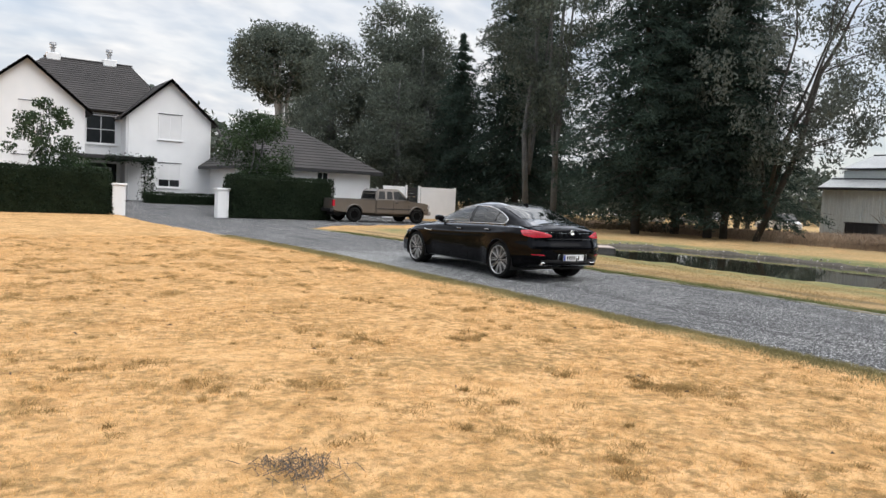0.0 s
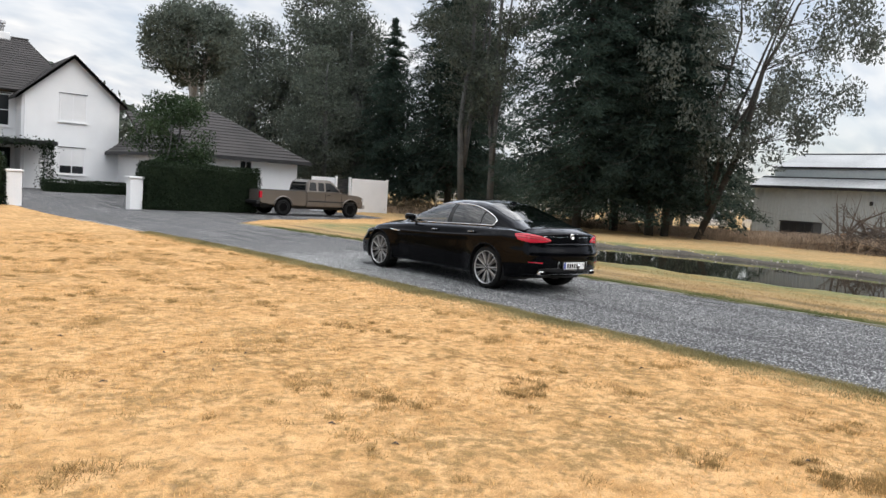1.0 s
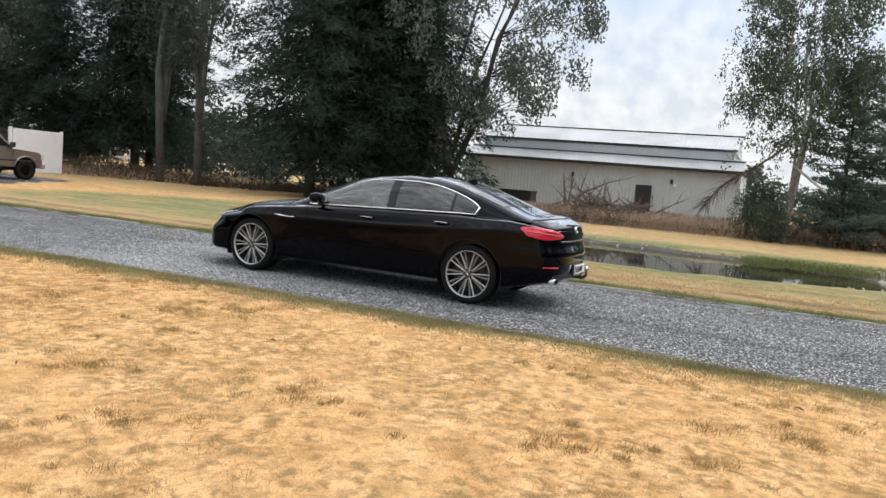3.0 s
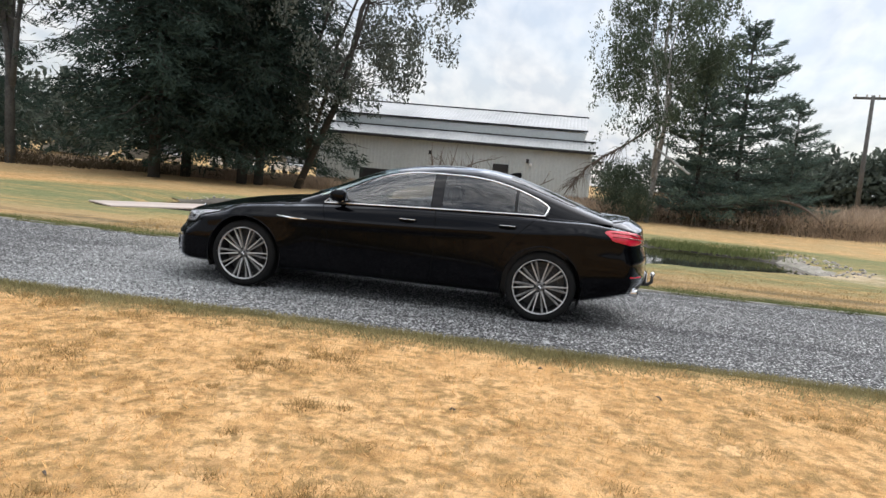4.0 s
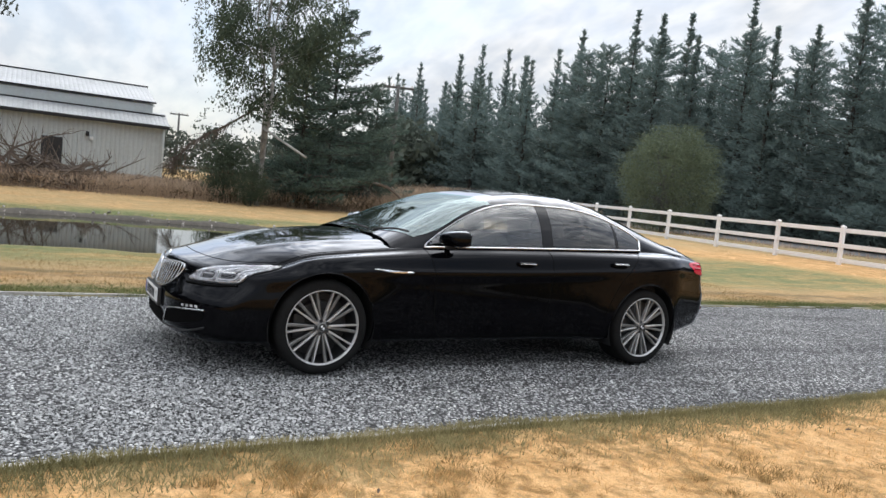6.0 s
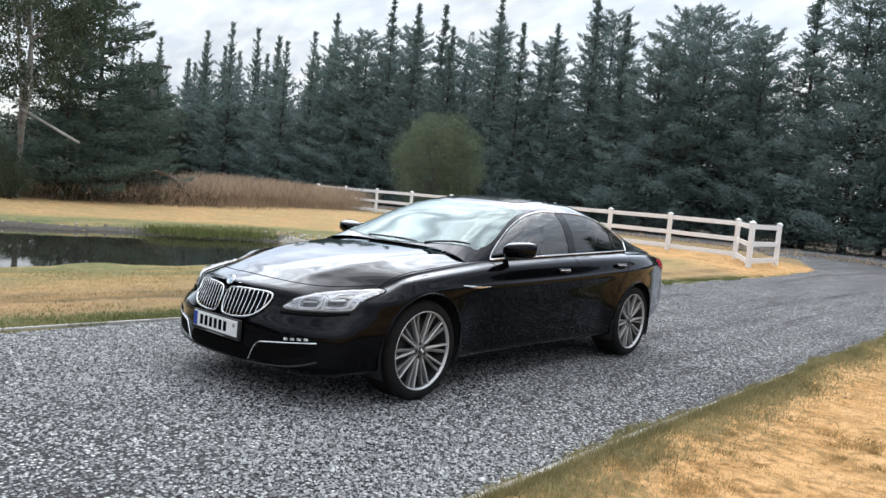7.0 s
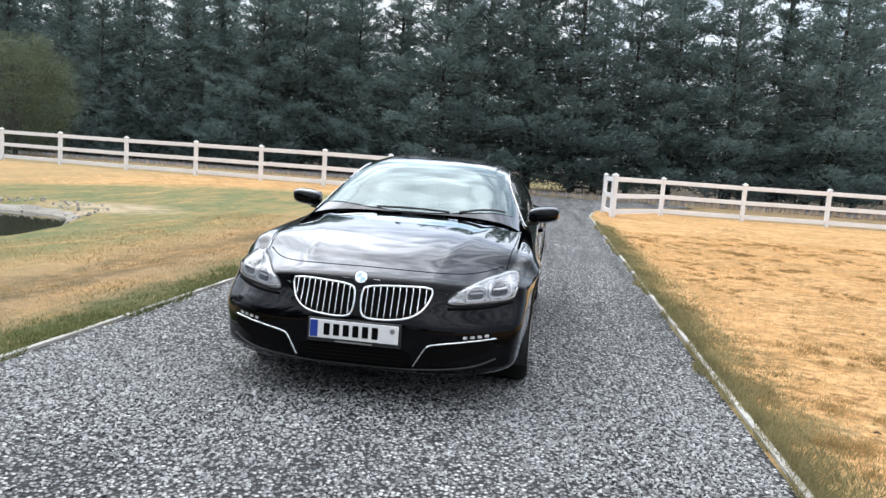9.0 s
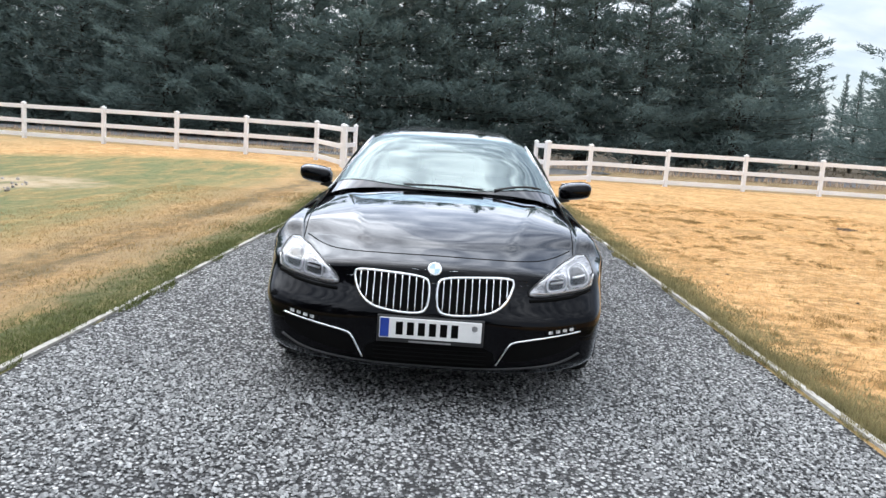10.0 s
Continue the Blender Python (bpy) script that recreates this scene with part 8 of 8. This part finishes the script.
# rough green grass on the pond bank
k = 6500
s = rng1.random(k)
gp = np.column_stack([12.75 + 0.2 * s + rng1.normal(0, 0.55, k), -4.2 - 3.5 * s + rng1.normal(0, 0.25, k), np.full(k, -0.1)])
blades("bank_grass", gp, 0.17, 0.012, M_LUSHBLADE, "rough green grass on the pond bank", "grass", 12, 0.6)


def lawn_points():
    """Denser blades in clumps over the lawn beside the drive."""
    rng = np.random.default_rng(21)
    out = []
    n = 110000
    x, y = rng.uniform(-9.6, -2.45 - 0.35 * rng.random(n) ** 0.7, n), rng.uniform(-12.5, 8.5, n)
    out.append(np.stack([x, y], 1))
    c = np.stack([rng.uniform(-9.6, -2.3, 620), rng.uniform(-12.5, 8, 620)], 1)
    c = np.concatenate([c, np.repeat(c[:140], 4, axis=0) + rng.normal(0, 0.16, (560, 2))])
    t = np.repeat(c, 100, axis=0) + rng.normal(0, 1, (100 * len(c), 2)) * np.repeat(rng.uniform(0.02, 0.065, len(c)), 100)[:, None]
    return np.concatenate(out), t[t[:, 0] < -2.2]


la, lt = lawn_points()
# dark bits of twig and bark dropped on the grass
bm = bmesh.new()
_r = random.Random(12)
for k in range(46):
    q, a, ln = Vector((_r.uniform(-9.0, -2.6), _r.uniform(-11, 6), 0.024)), _r.uniform(0, 6.28), _r.uniform(0.012, 0.034)
    d = Vector((math.cos(a), math.sin(a), _r.uniform(-0.1, 0.15))) * ln
    tube(bm, [q - d, q + Vector((0, 0, 0.008)), q + d], [0.003, 0.007, 0.002], 5)
tagged(part("lawn_litter", bm, M_TWIG), "dark bits of twig lying on the dry lawn", "twigs", kind="stuff")
blades("lawn_blades", np.column_stack([la, np.full(len(la), 0.015)]), 0.032, 0.0026, M_BLADE, "short straw-coloured lawn blades", "grass", 4, 0.9)
blades("lawn_tufts", np.column_stack([lt, np.full(len(lt), 0.01)]), 0.04, 0.0024, M_TUFT, "scattered darker tufts in the dry lawn", "grass", 6, 0.8)

# a dead wiry weed flattened in the grass
bm = bmesh.new()
for k in range(170):
    a, ln = _r.uniform(0, 6.28), _r.uniform(0.03, 0.13)
    q = Vector((_r.gauss(0, 0.10), _r.gauss(0, 0.10), 0.0))
    d = Vector((math.cos(a), math.sin(a), 0)) * ln
    tube(bm, [q, q + d * 0.5 + Vector((_r.gauss(0, 0.02), _r.gauss(0, 0.02), _r.uniform(0.02, 0.06))), q + d + Vector((0, 0, _r.uniform(0.0, 0.05)))], [0.0022, 0.0018, 0.001], 4, cap=False)
weed = part("dry_weed", bm, M_DEADWOOD)
weed.matrix_world = pose(-7.84, -9.0, 0.01)
tagged(weed, "dead brown wiry weed lying in dry grass", "weed")

k = 34000
ly = rng1.uniform(-9.0, 5.5, k)
lx = 2.75 + 2.8 * rng1.random(k) ** 1.2
blades("lawn_blades", np.column_stack([lx, ly, np.full(k, 0.015)]), 0.032, 0.003, M_TUFT, "short dry blades on the pond-side lawn", "grass", 14, 0.9)


def edge_points(side, n, width, y0, y1, seed):
    rng = np.random.default_rng(seed)
    y = rng.uniform(y0, y1, n)
    e = np.interp(y, YS, XL if side < 0 else XR)
    # the turf creeps over the edging in places and thins out in others
    lap = 0.07 * np.sin(2.3 * y + seed) * np.sin(0.9 * y + 1.0) + 0.03 * np.sin(9.1 * y)
    return np.column_stack([e + side * (0.0 - lap + np.abs(rng.normal(0, width, n)) * (1.0 + 4 * lap)), y, np.full(n, 0.01)])


blades("edge_grass", edge_points(-1, 56000, 0.22, -14, 9, 31), 0.048, 0.0033, M_GREENBLADE, "longer olive grass against the drive edging", "grass", 7, 0.8)
ey = rng1.uniform(-15, 9, 30000)
ex = np.interp(ey, YS, XL) - 0.05 - np.abs(rng1.normal(0, 0.035, 30000))
blades("edge_grass", np.column_stack([ex, ey, np.full(30000, 0.005)]), 0.064, 0.0034, M_GREENBLADE, "tall olive grass behind the drive edging", "grass", 17, 0.45)
blades("edge_grass", edge_points(1, 56000, 0.26, -16, 12, 32), 0.04, 0.0035, M_LUSHBLADE, "longer olive grass against the drive edging", "grass", 8, 0.8)


def loose_stones():
    """Angular stones lying on the gravel where the path comes closest."""
    rng = np.random.default_rng(77)
    n1, n2, n3 = 24000, 17000, 8000
    x = rng.uniform(-2.1, 2.1, n1 + n2 + n3)
    y = np.concatenate([rng.normal(2.5, 0.75, n1), rng.normal(0.5, 2.2, n2), rng.uniform(-14.0, 13.0, n3)])
    n = len(x)
    z = rng.uniform(-0.002, 0.006, n) - 0.012 * (np.exp(-((x + 0.8) / 0.28) ** 2) + np.exp(-((x - 0.8) / 0.28) ** 2))
    r = rng.lognormal(math.log(0.0074), 0.30, n)
    base = np.array([(1.1, 0, -0.4), (0, 1, -0.4), (-1.1, 0, -0.4), (0, -1, -0.4), (0.5, 0.1, 0.8), (-0.5, -0.1, 0.8)])
    v = base[None] * rng.uniform(0.7, 1.25, (n, 6, 1)) * r[:, None, None] * np.array([1, 0.85, 0.62])
    v += rng.normal(0, 0.12, (n, 6, 3)) * r[:, None, None]
    a, b = rng.uniform(0, 2 * np.pi, n), rng.normal(0, 0.35, n)
    ca, sa, cb, sb = np.cos(a), np.sin(a), np.cos(b), np.sin(b)
    v = np.stack([v[..., 0] * cb[:, None] - v[..., 2] * sb[:, None], v[..., 1], v[..., 0] * sb[:, None] + v[..., 2] * cb[:, None]], -1)
    v = np.stack([v[..., 0] * ca[:, None] - v[..., 1] * sa[:, None], v[..., 0] * sa[:, None] + v[..., 1] * ca[:, None], v[..., 2]], -1)
    v += np.stack([x, y, z + r * 0.3], 1)[:, None]
    f = np.array([[0, 1, 4], [1, 2, 5], [1, 5, 4], [2, 3, 5], [3, 0, 4], [3, 4, 5]])
    f = (f[None] + 6 * np.arange(n)[:, None, None]).reshape(-1, 3)
    tagged(from_mesh("gravel_stones", raw_mesh("gravel_stones", v.reshape(-1, 3), f), M_STONE), "loose angular grey gravel stones on the drive", "gravel", kind="stuff")


loose_stones()
